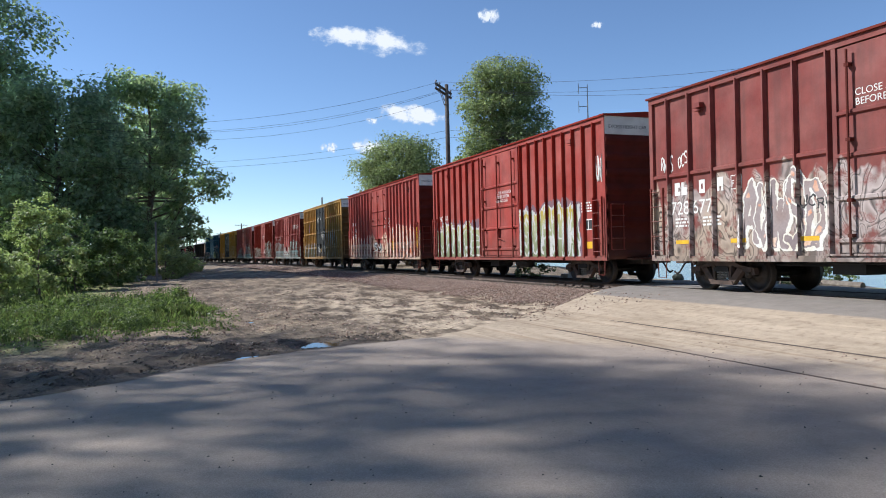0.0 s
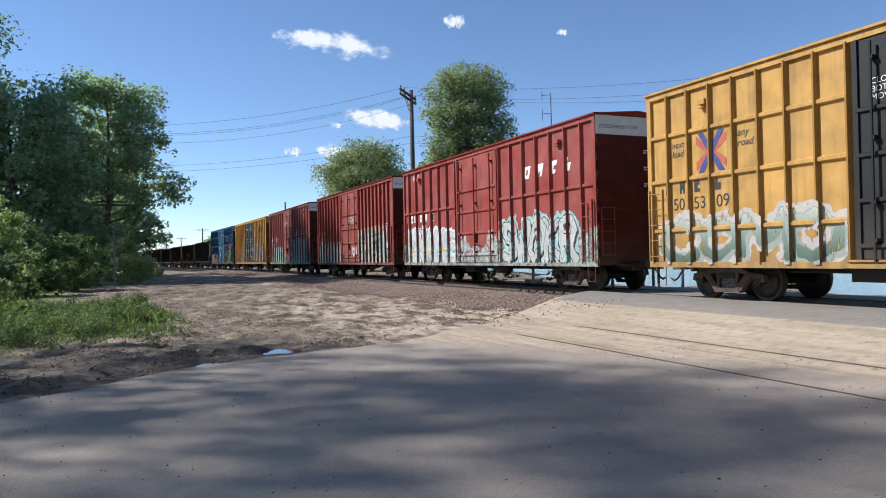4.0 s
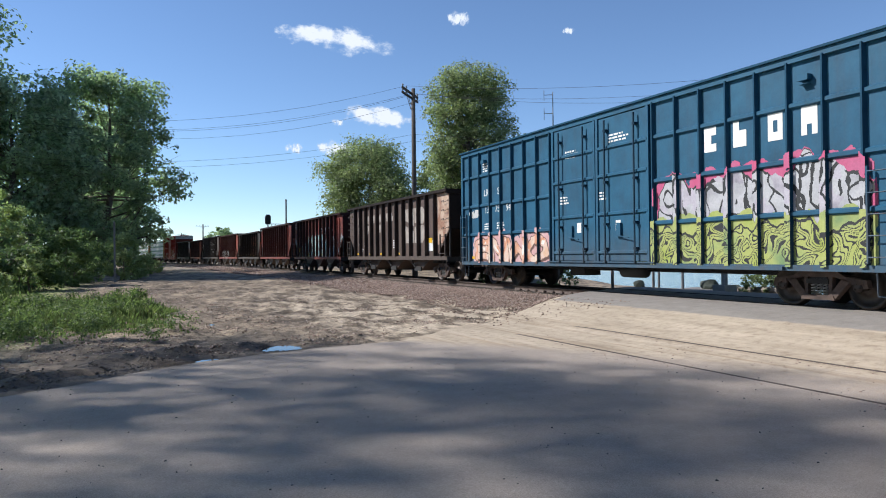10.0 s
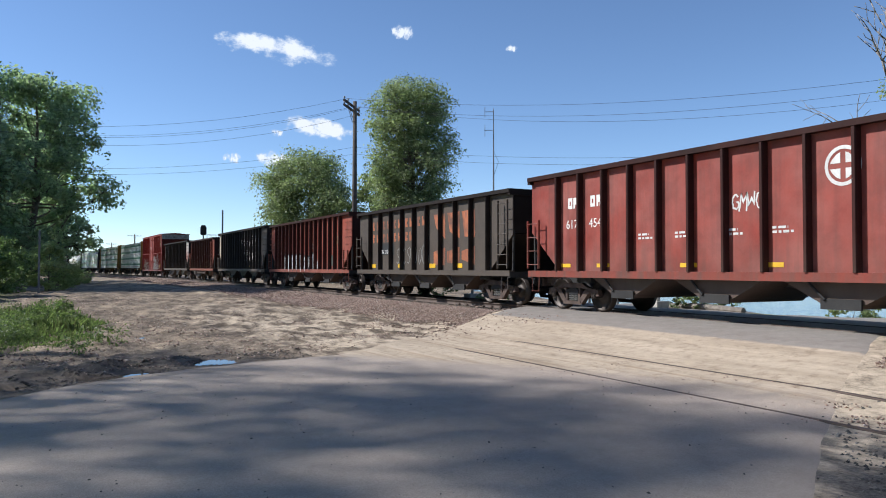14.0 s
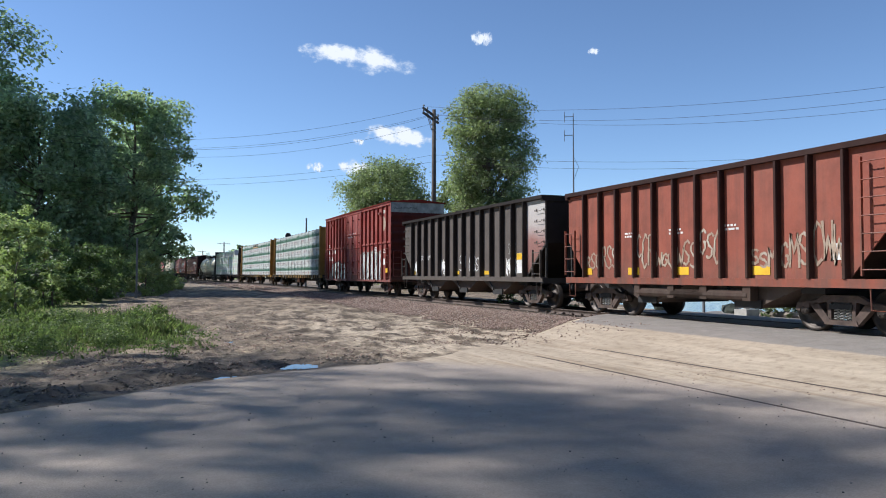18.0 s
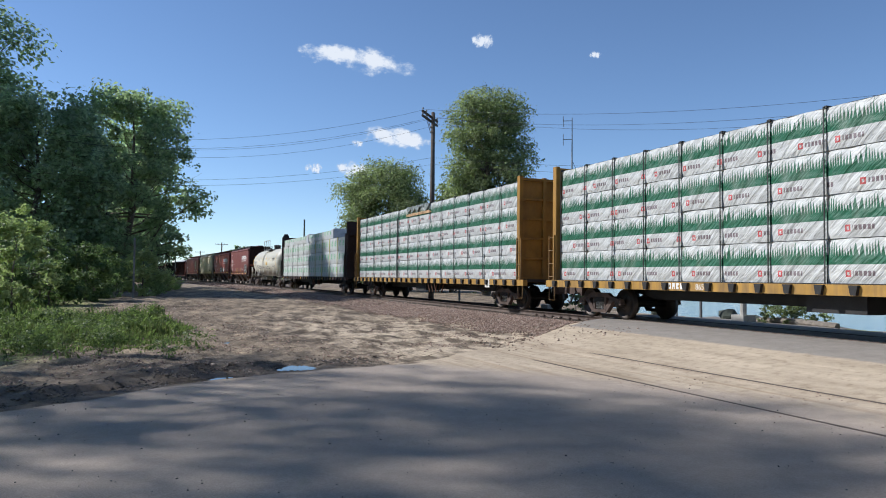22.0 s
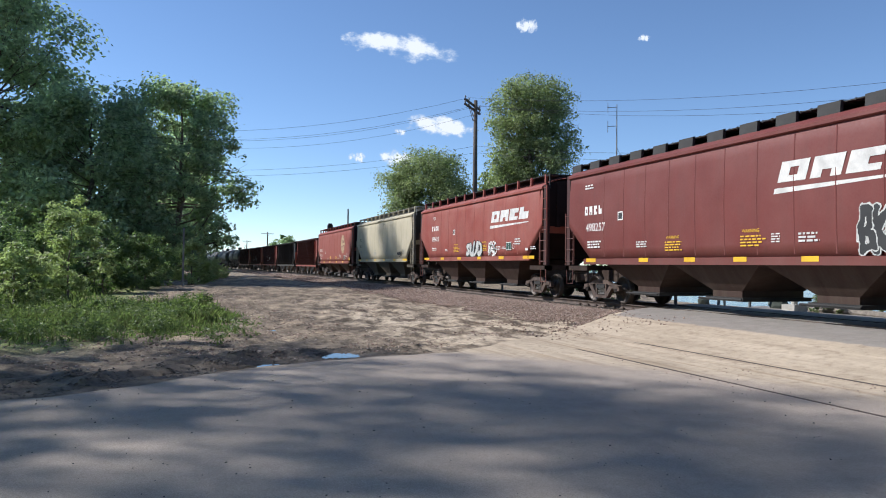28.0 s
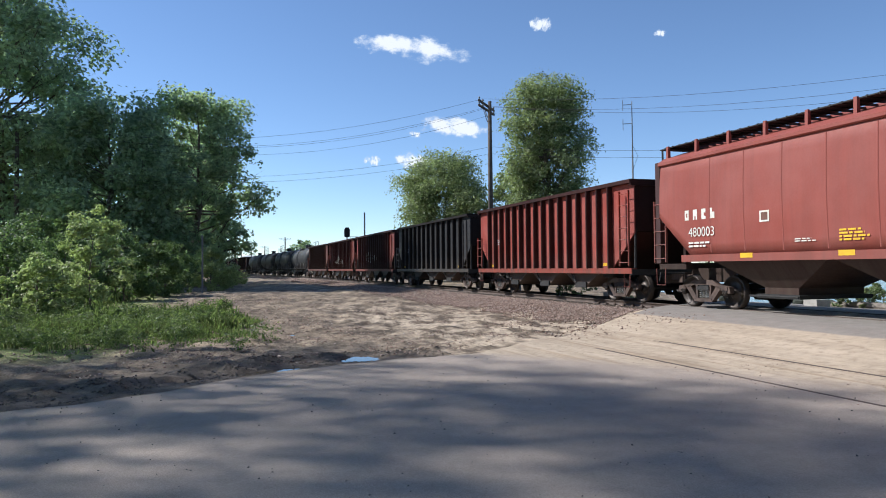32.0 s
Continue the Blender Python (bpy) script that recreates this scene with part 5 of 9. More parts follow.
def block_logo(car, y, z, size, n, mat, x=-1.537, gap=0.3, pitch=None, lean=0.0, wide=0.62, first=None):
    """Upright blocks with a notch: letters of a maker's mark as plain shapes."""
    w = size * wide
    for k in range(n):
        o = []
        a = y - k * (pitch or (w + size * gap))
        a = in_bay(a, w) if x > -1.56 and lean == 0 else a
        def cell(y0, z0, y1, z1):
            o.append([(a - w * y0, z + size * z0), (a - w * y1, z + size * z0), (a - w * y1, z + size * z1), (a - w * y0, z + size * z1)])
        kind = (k + (int(size * 100) + n if first is None else first)) % 4
        if kind == 0:
            cell(0, 0, 0.36, 1), cell(0.66, 0, 1, 1), cell(0.36, 0.7, 0.66, 1), cell(0.36, 0, 0.66, 0.3)
        elif kind == 1:
            cell(0, 0.35, 1, 1), cell(0, 0, 0.36, 0.35), cell(0.66, 0, 1, 0.35)
        elif kind == 2:
            cell(0, 0, 0.6, 1), cell(0.6, 0, 1, 0.3), cell(0.6, 0.62, 1, 1)
        else:
            cell(0, 0, 1, 0.6), cell(0, 0.6, 0.45, 1)
        o = [[(c - lean * (b_ - z), b_) for c, b_ in q] for q in o]
        ob = quad_marks(car, o, mat, x, "logo_letter")
    return ob


STROKES = {
    "S": [[(.9, .85), (.6, 1), (.2, .9), (.1, .7), (.4, .52), (.8, .38), (.85, .15), (.5, 0), (.1, .12)]],
    "H": [[(.12, 0), (.15, 1)], [(.85, 0), (.82, 1)], [(.15, .5), (.85, .5)]],
    "E": [[(.85, .95), (.2, .95), (.15, .05), (.88, .05)], [(.2, .5), (.75, .5)]],
    "G": [[(.85, .8), (.55, 1), (.2, .85), (.1, .45), (.25, .1), (.6, 0), (.88, .2), (.85, .48), (.55, .48)]],
    "L": [[(.2, 1), (.15, .1), (.85, .05), (.85, .3)]],
    "R": [[(.15, 0), (.15, .95), (.65, .98), (.85, .75), (.6, .5), (.2, .48)], [(.5, .48), (.88, 0)]],
    "D": [[(.15, .02), (.15, .97), (.55, .95), (.85, .7), (.85, .3), (.55, .04), (.15, .02)]],
    "M": [[(.05, 0), (.15, 1), (.5, .4), (.85, 1), (.95, 0)]],
    "N": [[(.1, 0), (.15, 1), (.85, 0), (.85, 1)]],
    "A": [[(.05, 0), (.5, 1), (.95, 0)], [(.25, .38), (.75, .38)]],
    "O": [[(.5, 1), (.15, .8), (.1, .3), (.5, 0), (.88, .3), (.85, .8), (.5, 1)]],
    "K": [[(.15, 0), (.15, 1)], [(.85, 1), (.2, .48), (.88, 0)]],
    "I": [[(.5, 0), (.5, 1)], [(.25, 1), (.75, 1)]],
    "C": [[(.85, .85), (.5, 1), (.15, .75), (.12, .25), (.5, 0), (.88, .15)]],
    "U": [[(.12, 1), (.12, .3), (.5, 0), (.85, .3), (.85, 1)]],
    "W": [[(.05, 1), (.2, 0), (.5, .65), (.8, 0), (.95, 1)]],
    "B": [[(.15, 0), (.15, 1), (.65, .95), (.7, .65), (.2, .52), (.75, .45), (.85, .15), (.15, 0)]],
}


def spray(name, cols, upright=False):
    """Sprayed paint: a colour that drifts softly between a few tones."""
    if name in MATS:
        return MATS[name]
    m, nt, b, co = begin(name)
    if upright:
        sep = nt.nodes.new("ShaderNodeSeparateXYZ")
        nt.links.new(co, sep.inputs[0])
        high = calc(nt, 'MULTIPLY_ADD', noise_of(nt, co, 0.9, 3.0), 0.16, calc(nt, 'MULTIPLY', sep.outputs[2], 0.25))
        col = ramp(nt, high, [(z * 0.25 + 0.08, c) for z, c in cols])
    else:
        stops = [(0.25 + 0.5 * k / max(1, len(cols) - 1), c) for k, c in enumerate(cols)]
        col = ramp(nt, noise_of(nt, co, 1.3, 3.0), stops)
    col = blend(nt, 0.5, col, ramp(nt, noise_of(nt, co, 25.0, 5.0), [(0.3, (0.72,) * 3), (0.7, (1.1,) * 3)]), 'MULTIPLY')
    nt.links.new(col, b.inputs["Base Color"])
    b.inputs["Roughness"].default_value = 0.6
    MATS[name] = m
    return m


def graffiti(car, text, y0, y1, z0, z1, mats, ribs=(), seed=1, fat=0.13, cell=0.014, x_in=1.53, x_out=1.636, sway=0.12, halo=0.09, rib_w=0.11, edge=0.035, lines=0, worn=0.0, drop=0.07, solid=0, peak=0.3):
    """Sprayed bubble letters, laid over panel and posts alike. mats: fill, outline, halo (or None)."""
    rng = np.random.default_rng(seed)
    ny, nz = int((y0 - y1) / cell), int((z1 - z0 + 0.45) / cell)
    Y, Zg = np.meshgrid(y0 - (np.arange(ny) + 0.5) * cell, z0 + (np.arange(nz) + 0.5) * cell)
    Y0, Z0 = Y, Zg
    Y = Y0 + 0.10 * waves(Y0, Z0, 0.75, seed + 0.4) + 0.035 * waves(Y0, Z0, 0.22, seed + 2.2)
    Zg = Z0 + 0.09 * waves(Z0, Y0, 0.7, seed + 5.1) + 0.03 * waves(Z0, Y0, 0.2, seed + 1.7)
    letters = []
    n = len(text)
    lw = (y0 - y1 - 0.3) / n
    for k, ch in enumerate(text):
        a = y0 - 0.15 - k * lw
        hh = ((z1 - z0) - 0.3) * (0.8 + 0.26 * rng.random())
        zb = z0 + 0.1 + ((z1 - z0) - 0.3 - hh) * rng.random()
        lean = sway * rng.normal()
        dl = np.full(Y.shape, 9.0)
        for st in STROKES[ch]:
            pts = [(a - lw * (-0.05 + 1.1 * px + lean * (pz - .5)), zb + hh * pz) for px, pz in st]
            for (ya, za), (yb, zb2) in zip(pts, pts[1:]):
                dy, dz = yb - ya, zb2 - za
                t = np.clip(((Y - ya) * dy + (Zg - za) * dz) / (dy * dy + dz * dz + 1e-9), 0, 1)
                w = fat * (0.82 + 0.34 * rng.random())
                dl = np.minimum(dl, np.hypot(Y - ya - t * dy, Zg - za - t * dz) - w)
        letters.append(dl + 0.015 * waves(Y0, Z0, 0.25, seed))
    Y, Zg = Y0, Z0
    d = np.minimum.reduce(letters)
    kind = np.full(Y.shape, -1)
    if mats[2] is not None:
        kind[d < edge + halo * (1 + 0.7 * waves(Y, Zg, 0.5, seed + 3)) + 0.03 * waves(Y, Zg, 0.12, seed + 8)] = 2
    if drop:
        off = max(1, int(drop / cell))
        low = np.full(Y.shape, 9.0)
        low[:-off, off:] = d[off:, :-off]
        kind[low < edge * 0.5] = 1
    if solid:
        # the whole piece is filled in under a ragged crest, and the letters show as lines
        crest = z1 - peak + peak * waves(Y, 0 * Y, 0.7, seed + 4) + 0.35 * peak * waves(Y, 0 * Y, 0.2, seed + 6) + 0.5 * peak * np.abs(np.mod(Y * 1.3 + seed, 1.0) - 0.5) - 0.8 * peak * (step(y0 - 0.7, y0, Y) + step(y1 + 0.7, y1, Y))
        ends_in = np.minimum(y0 - Y, Y - y1) - 0.12 - 0.1 * waves(Y, Zg, 0.35, seed + 2)
        depth = np.minimum(crest - Zg, ends_in)
        if mats[2] is not None:
            kind[depth > -halo * (1.2 + 0.9 * waves(Y, Zg, 0.3, seed + 3))] = 2
        kind[depth > 0] = 0
        width = edge * (1.0 + 0.9 * waves(Y, Zg, 0.6, seed + 7))
        kind[np.abs(depth - width) < width] = 1
        if solid == 2:
            # curling hair lines
            u = waves(Y + 0.25 * waves(Zg, Y, 0.5, seed), Zg + 0.3 * waves(Y, Zg, 0.6, seed + 1), 0.8, seed + 8) * 3.0
            v = u - np.floor(u)
            kind[(depth > edge) & (v < 0.13)] = 3
            kind[(depth > edge) & (v > 0.42) & (v < 0.62)] = 1
            letters = []
        for dl in letters:
            kind[(depth > 0) & (np.abs(dl) < width)] = 1
            if len(mats) > 3:
                kind[(depth > 0) & (dl < -width) & (waves(Y, Zg, 0.5, seed + 12) > 0.15)] = 3
            else:
                kind[(depth > 0) & (dl < -width) & (dl > -2.2 * width) & (waves(Y, Zg, 0.6, seed + 12) > 0.5)] = 1
        letters = []
    inner = np.zeros(Y.shape, bool)
    for q in np.argsort(rng.random(len(letters))):
        dl = letters[q]
        kind[dl < edge] = 1
        kind[dl < 0] = 0
        if lines:
            wavy = dl * lines + 0.8 * waves(Y, Zg, 0.3, seed + 5 + q) + 0.5 * waves(Y, Zg, 0.12, seed + 6)
            streaks = (dl < -0.01) & (wavy - np.floor(wavy) < 0.22)
        else:
            streaks = (dl < -fat * 0.45) & (waves(Y, Zg, 0.35, seed + 9) > 0.45)
        inner = (inner & (dl > edge)) | streaks
    if len(mats) > 3 and not solid:
        kind[inner] = 3
    X = np.full(Y.shape, x_in)
    for r in ribs:
        X[np.abs(Y - r) < rib_w / 2 + cell] = x_out
    if worn:
        gone_off = 0.35 + 0.4 * waves(Y, Zg, 0.3, seed + 1) + 0.35 * waves(Y * 2.5, Zg, 0.16, seed + 2) + 0.25 * waves(Y * 2, Zg, 0.07, seed + 4) + 0.1 * rng.random(Y.shape)
        kind[gone_off < worn] = -1
    # neighbours of one colour and depth in a row become one strip
    tone = kind * 2 + (X > x_in + 0.01)
    tone[kind < 0] = -1
    change = np.ones(tone.shape, bool)
    change[:, 1:] = tone[:, 1:] != tone[:, :-1]
    i, j = np.nonzero(change)
    last = np.append(np.where(i[1:] == i[:-1], j[1:], ny), ny)
    keep = tone[i, j] >= 0
    i, j, last = i[keep], j[keep], last[keep]
    if len(i) == 0:
        return None
    e = cell / 2
    ya, yb, zc, xc = Y[i, j] + e, Y[i, last - 1] - e, Zg[i, j], -X[i, j] - 0.006
    v = np.stack([np.stack(q, 1) for q in ((xc, ya, zc - e), (xc, yb, zc - e), (xc, yb, zc + e), (xc, ya, zc + e))], 1).reshape(-1, 3)
    me = raw_mesh("graffiti", v, np.arange(len(v)).reshape(-1, 4), mats[0])
    for m_ in mats[1:]:
        me.materials.append(m_ or mats[0])
    me.polygons.foreach_set("material_index", kind[i, j].astype(np.int32))
    return part("graffiti", me, mats[0], car)


def scrawl(car, y, z, w, hh, mat, seed, x=-1.537, r=0.018, loops=7):
    """A hasty tag: a few thin letters in one hand, run together."""
    rng = random.Random(seed)
    bm = bmesh.new()
    n = max(2, loops // 2 + 1)
    lw = w / n
    for k in range(n):
        tall = hh * rng.uniform(0.6, 1.0)
        base = z + (hh - tall) * rng.random()
        lean = rng.uniform(-0.15, 0.3)
        for st in STROKES[rng.choice("SGOCUSMWSR")]:
            pts = [(y - lw * (k + 0.02 + 1.05 * (px + lean * (pz - 0.5))), base + tall * pz) for px, pz in st]
            fine = []
            for q0, q1 in zip(pts, pts[1:]):
                fine += [(q0[0] + (q1[0] - q0[0]) * f / 3, q0[1] + (q1[1] - q0[1]) * f / 3) for f in range(3)]
            fine.append(pts[-1])
            fine = [(a + rng.uniform(-0.012, 0.012), c + rng.uniform(-0.012, 0.012)) for a, c in fine]
            left, right = [], []
            for i, (a, c) in enumerate(fine):
                p0, p1 = fine[max(0, i - 1)], fine[min(len(fine) - 1, i + 1)]
                d = math.hypot(p1[0] - p0[0], p1[1] - p0[1]) or 1
                wide = r * rng.uniform(0.7, 1.25)
                ny, nz = -(p1[1] - p0[1]) / d * wide, (p1[0] - p0[0]) / d * wide
                left.append(bm.verts.new((x, a + ny, c + nz)))
                right.append(bm.verts.new((x, a - ny, c - nz)))
            for i in range(len(fine) - 1):
                bm.faces.new((left[i], left[i + 1], right[i + 1], right[i]))
    me = bpy.data.meshes.new("tag")
    bm.to_mesh(me)
    bm.free()
    me.materials.append(mat)
    return part("graffiti_tag", me, mat, car)


def reflectors(car, ys, z, x=-1.537, w=0.5, hh=0.1):
    for y in ys:
        bars(car, [(y + w / 2, z, w, hh)], YELLOW, x, "reflector")


# ---- box cars ----
CARS = []


def start_car(name, near, far, label, category="freight car"):
    car = thing(name, None, None, label, category, group="cars of the freight train")
    CARS.append((car, (near + far) / 2))
    BAYS.clear()
    return car, (far - near) / 2


def underframe(car, h, sill=0.8, mat=None):
    bm = bmesh.new()
    box(bm, -0.22, 0.22, -h + 0.2, h - 0.2, 0.62, 1.0)
    for k in range(9):
        y = -h + 3.6 + (2 * h - 7.2) * k / 8
        box(bm, -1.45, 1.45, y - 0.05, y + 0.05, sill - 0.02, sill + 0.12)
    rod(bm, (-0.5, -h + 3, 0.66), (-0.6, h - 3, 0.66), 0.025, 5)
    rod(bm, (-0.9, -1.6, 0.72), (-0.9, 2.4, 0.72), 0.02, 5)
    box(bm, -0.9, -0.3, 1.6, 2.4, 0.48, 0.8)
    part("underframe", bm, BLACK, car)
    bm = bmesh.new()
    lathe(bm, [(-0.5, 0.02), (-0.48, 0.19), (0.45, 0.19), (0.5, 0.02)], 'y', 12, (-0.95, -0.9, 0.66))
    part("air_reservoir", bm, BLACK, car, smooth=True)


def frame_paint_of(paint):
    """The car's own colour for ladders and sills, without the painted band."""
    base = BASES.get(paint.name, (0.05, 0.04, 0.035))
    return car_paint(paint.name + " on the frame", tuple(0.9 * c for c in base), rust=0.4, grime=0.6, fade=base)


def boxcar(near, far, label, paint, top=5.28, sill=0.8, posts=None, post_w=0.10, door=None, rails=(), end_mat=None, cap=WHITE, roof_mat=None, jut=0.07, door_mat=None, low_sill=True, double=False, bar_z=(1.2, 2.05, 2.9, 3.75)):
    car, h = start_car("boxcar", near, far, label)
    bare = frame_paint_of(paint)
    banded = paint.name in BANDED
    xi = W - jut
    bm = bmesh.new()
    box(bm, -xi, xi, -h + 0.02, h - 0.02, sill, top - 0.06)
    part("body", bm, paint, car)
    # plain posts carry some of their shadow bands in the paint
    post_mat = paint if banded else darkened(paint, 0.3)
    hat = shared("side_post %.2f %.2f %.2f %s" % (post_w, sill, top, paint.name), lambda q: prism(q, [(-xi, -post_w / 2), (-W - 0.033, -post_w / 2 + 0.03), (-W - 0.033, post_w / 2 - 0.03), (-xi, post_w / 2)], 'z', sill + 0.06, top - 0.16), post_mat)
    BAYS.extend(sorted(posts, reverse=True))
    for y in posts:
        part("side_post", hat, paint, car, at=(0, y, 0))
        part("side_post", hat, paint, car, at=(0, y, 0)).rotation_euler = (0, 0, math.pi)
    for s in (-1, 1):
        bm = bmesh.new()
        box(bm, -W - 0.004, -xi + 0.01, s * (h - 0.07) - 0.07, s * (h - 0.07) + 0.07, sill, top - 0.05)
        part("corner_post", bm, paint, car)
    bm = bmesh.new()
    box(bm, -W - 0.006, -xi - 0.002, -h, h, sill - 0.03, sill + 0.1)
    part("side_sill", bm, paint, car)
    bm = bmesh.new()
    box(bm, -W - 0.006, -xi - 0.002, -h, h, top - 0.19, top - 0.05)
    part("top_plate", bm, paint, car)
    d0, d1 = door
    for z in rails:
        for a, b_ in ((-h + 0.14, d1 - 0.12), (d0 + 0.12, h - 0.14)):
            bm = bmesh.new()
            prism(bm, [(-xi, z - 0.07), (-W + 0.005, z - 0.035), (-W + 0.005, z + 0.035), (-xi, z + 0.07)], 'y', a, b_)
            part("side_rail", bm, paint, car)
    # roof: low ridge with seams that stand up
    rm = roof_mat or darkened(paint, 0.3)
    bm = bmesh.new()
    prism(bm, [(-W - 0.06, top - 0.05), (W + 0.06, top - 0.05), (W + 0.06, top), (0, top + 0.09), (-W - 0.06, top)], 'y', -h - 0.06, h + 0.06)
    k = -h
    while k < h:
        prism(bm, [(-W - 0.05, top + 0.002), (0, top + 0.09), (W + 0.05, top + 0.002), (0, top + 0.14)], 'y', k, k + 0.06)
        k += 1.0
    part("roof", bm, rm, car)
    # end walls: their shade is mixed into the paint
    em = end_mat or darkened(paint, 0.76)
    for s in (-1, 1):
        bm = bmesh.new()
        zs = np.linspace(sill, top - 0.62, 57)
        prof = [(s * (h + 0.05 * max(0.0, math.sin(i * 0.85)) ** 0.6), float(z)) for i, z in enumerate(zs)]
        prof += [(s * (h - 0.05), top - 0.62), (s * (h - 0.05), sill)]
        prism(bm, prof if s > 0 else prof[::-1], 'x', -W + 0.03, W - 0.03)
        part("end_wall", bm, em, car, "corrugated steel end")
        bm = bmesh.new()
        box(bm, -W + 0.02, W - 0.02, s * (h - 0.03) - 0.035, s * (h - 0.03) + 0.035, top - 0.615, top - 0.055)
        part("end_panel", bm, cap, car)
    # doors
    dm = door_mat or paint
    leaves = ((d0, (d0 + d1) / 2 + 0.02), ((d0 + d1) / 2 - 0.02, d1)) if double else ((d0, d1),)
    doors = []
    for a, b_ in leaves:
        bm = bmesh.new()
        box(bm, -xi - 0.05, -xi + 0.03, b_ + 0.03, a - 0.03, sill + 0.16, top - 0.22)
        dr = part("door", bm, dm, car, "sliding plug door")
        doors.append(dr)
        for z in bar_z:
            bm = bmesh.new()
            prism(bm, [(-xi - 0.048, z - 0.06), (-W - 0.03, z - 0.03), (-W - 0.03, z + 0.03), (-xi - 0.048, z + 0.06)], 'y', b_ + 0.06, a - 0.06)
            part("door_bar", bm, dm, dr)
        for f in ((0.22, 0.78) if double else (0.12, 0.5, 0.88)):
            y = b_ + (a - b_) * f
            bm = bmesh.new()
            rod(bm, (-W - 0.085, y, sill + 0.1), (-W - 0.085, y, top - 0.3), 0.027, 6)
            for z in (sill + 0.5, 2.0, 3.2, top - 0.6):
                box(bm, -W - 0.1, -xi - 0.04, y - 0.05, y + 0.05, z - 0.035, z + 0.035)
            # lock rods darkened in colour for the shadow round them
            part("lock_rod", bm, darkened(paint, 0.6) if dm is paint else dm, dr)
        for a2 in (a - 0.05, b_ + 0.05):
            bm = bmesh.new()
            box(bm, -W - 0.02, -xi - 0.045, a2 - 0.05, a2 + 0.05, sill + 0.14, top - 0.2)
            part("door_edge", bm, dm, dr)
        bm = bmesh.new()
        y = (a + b_) / 2 + 0.1
        box(bm, -W - 0.05, -W + 0.02, y - 0.09, y + 0.09, 1.62, 2.02)
        rod(bm, (-W - 0.06, y, 1.66), (-W - 0.09, y - 0.5, 1.6), 0.016, 5)
        part("door_handle", bm, dm, dr)
    bm = bmesh.new()
    box(bm, -W - 0.09, -xi, d1 - 0.5 - (d0 - d1) * 0.8, d0 + 0.3, sill - 0.02, sill + 0.06)
    box(bm, -W - 0.06, -xi, d1 - 0.2, d0 + 0.2, sill + 0.1, sill + 0.14)
    part("door_track", bm, paint, car)
    for y in (h - 2.0, -h + 2.0):
        bm = bmesh.new()
        box(bm, -W - 0.07, -xi, y - 0.12, y + 0.12, top - 0.62, top - 0.5)
        for q in (0.03, 0.1):
            box(bm, -W - 0.06, -xi, y - 0.1, y + 0.1, top - 0.5 - q * 2, top - 0.52 - q * 2 + 0.03)
        part("roof_hatch_bracket", bm, paint, car)
    for s in (-1, 1):
        a = -h + 0.12 if s < 0 else h - 0.62
        ladder(car, a, a + 0.5, sill + 0.25, sill + 1.85, -W - 0.09, 5, bare)
        stirrup(car, a + 0.05, bare, top=sill)
        def rungs(bm):
            for k in range(5):
                rods(bm, [(0, 0.05, 0.35 * k), (0, 0.12, 0.35 * k), (0.45, 0.12, 0.35 * k), (0.45, 0.05, 0.35 * k)], 0.013, 5)
            for q in (0, 0.45):
                rod(bm, (q, 0.05, 0), (q, 0.05, 1.4), 0.02, 5)
        ob = part("end_ladder", shared("end_ladder " + paint.name, rungs, bare), bare, car, at=(-W + 0.1 if s > 0 else -W + 0.6, s * (h + 0.0), sill + 0.3))
        if s < 0:
            ob.rotation_euler = (0, 0, math.pi)
    bm = bmesh.new()
    lathe(bm, [(0, 0.02), (0.02, 0.27), (0.06, 0.27), (0.08, 0.02)], 'y', 18, (0.75, -h - 0.16, 2.4))
    part("hand_brake", bm, em, car)
    bm = bmesh.new()
    box(bm, -0.9, 0.9, -h - 0.3, -h, sill - 0.02, sill + 0.03)
    part("end_platform", bm, em, car)
    underframe(car, h, sill)
    truck(car, h - 2.15)
    truck(car, -h + 2.15)
    ends(car, h)
    return car, h


def end_words(car, text, x, z, size, mat, h):
    ob = words(car, text, 0, z, size, mat)
    ob.location = (x, -h - 0.012, z)
    ob.rotation_euler = (0, 0, math.pi / 2)


def height_note(car, h, mat=None):
    end_words(car, "EXCESS HEIGHT CAR", -1.45, 4.85, 0.15, mat or INK, h)
    for k in range(3):
        ob = small_print(car, 0, 0, 0.8, 2, WHITE, x=0, hh=0.035, gap=0.07, seed=k)
        ob.location = (0.1, -h - 0.06, 4.2 - 0.5 * k)
        ob.rotation_euler = (0, 0, math.pi / 2)


def spread(a, b_, n):
    return [a + (b_ - a) * k / (n - 1) for k in range(n)]


def sides(h, d0, d1, n_far, n_near):
    """Side posts each way from the door."""
    return spread(h - 0.75, d0 + 0.14, n_far) + spread(d1 - 0.14, -h + 0.75, n_near)


RED = (0.27, 0.030, 0.024)
DARKRED = (0.17, 0.027, 0.024)
OLDRED = (0.20, 0.034, 0.027)
S_YEL = spray("yellow and white fill", [(0.62, 0.60, 0.5), (0.66, 0.55, 0.12), (0.55, 0.6, 0.5)])
S_WHITE = spray("white fill", [(0.44, 0.44, 0.42), (0.54, 0.53, 0.50), (0.37, 0.38, 0.36)])
S_FADE = spray("olive fill fading to ochre above", [(0.9, (0.17, 0.19, 0.10)), (1.5, (0.24, 0.27, 0.15)), (2.0, (0.33, 0.34, 0.17)), (2.45, (0.42, 0.31, 0.05))], True)
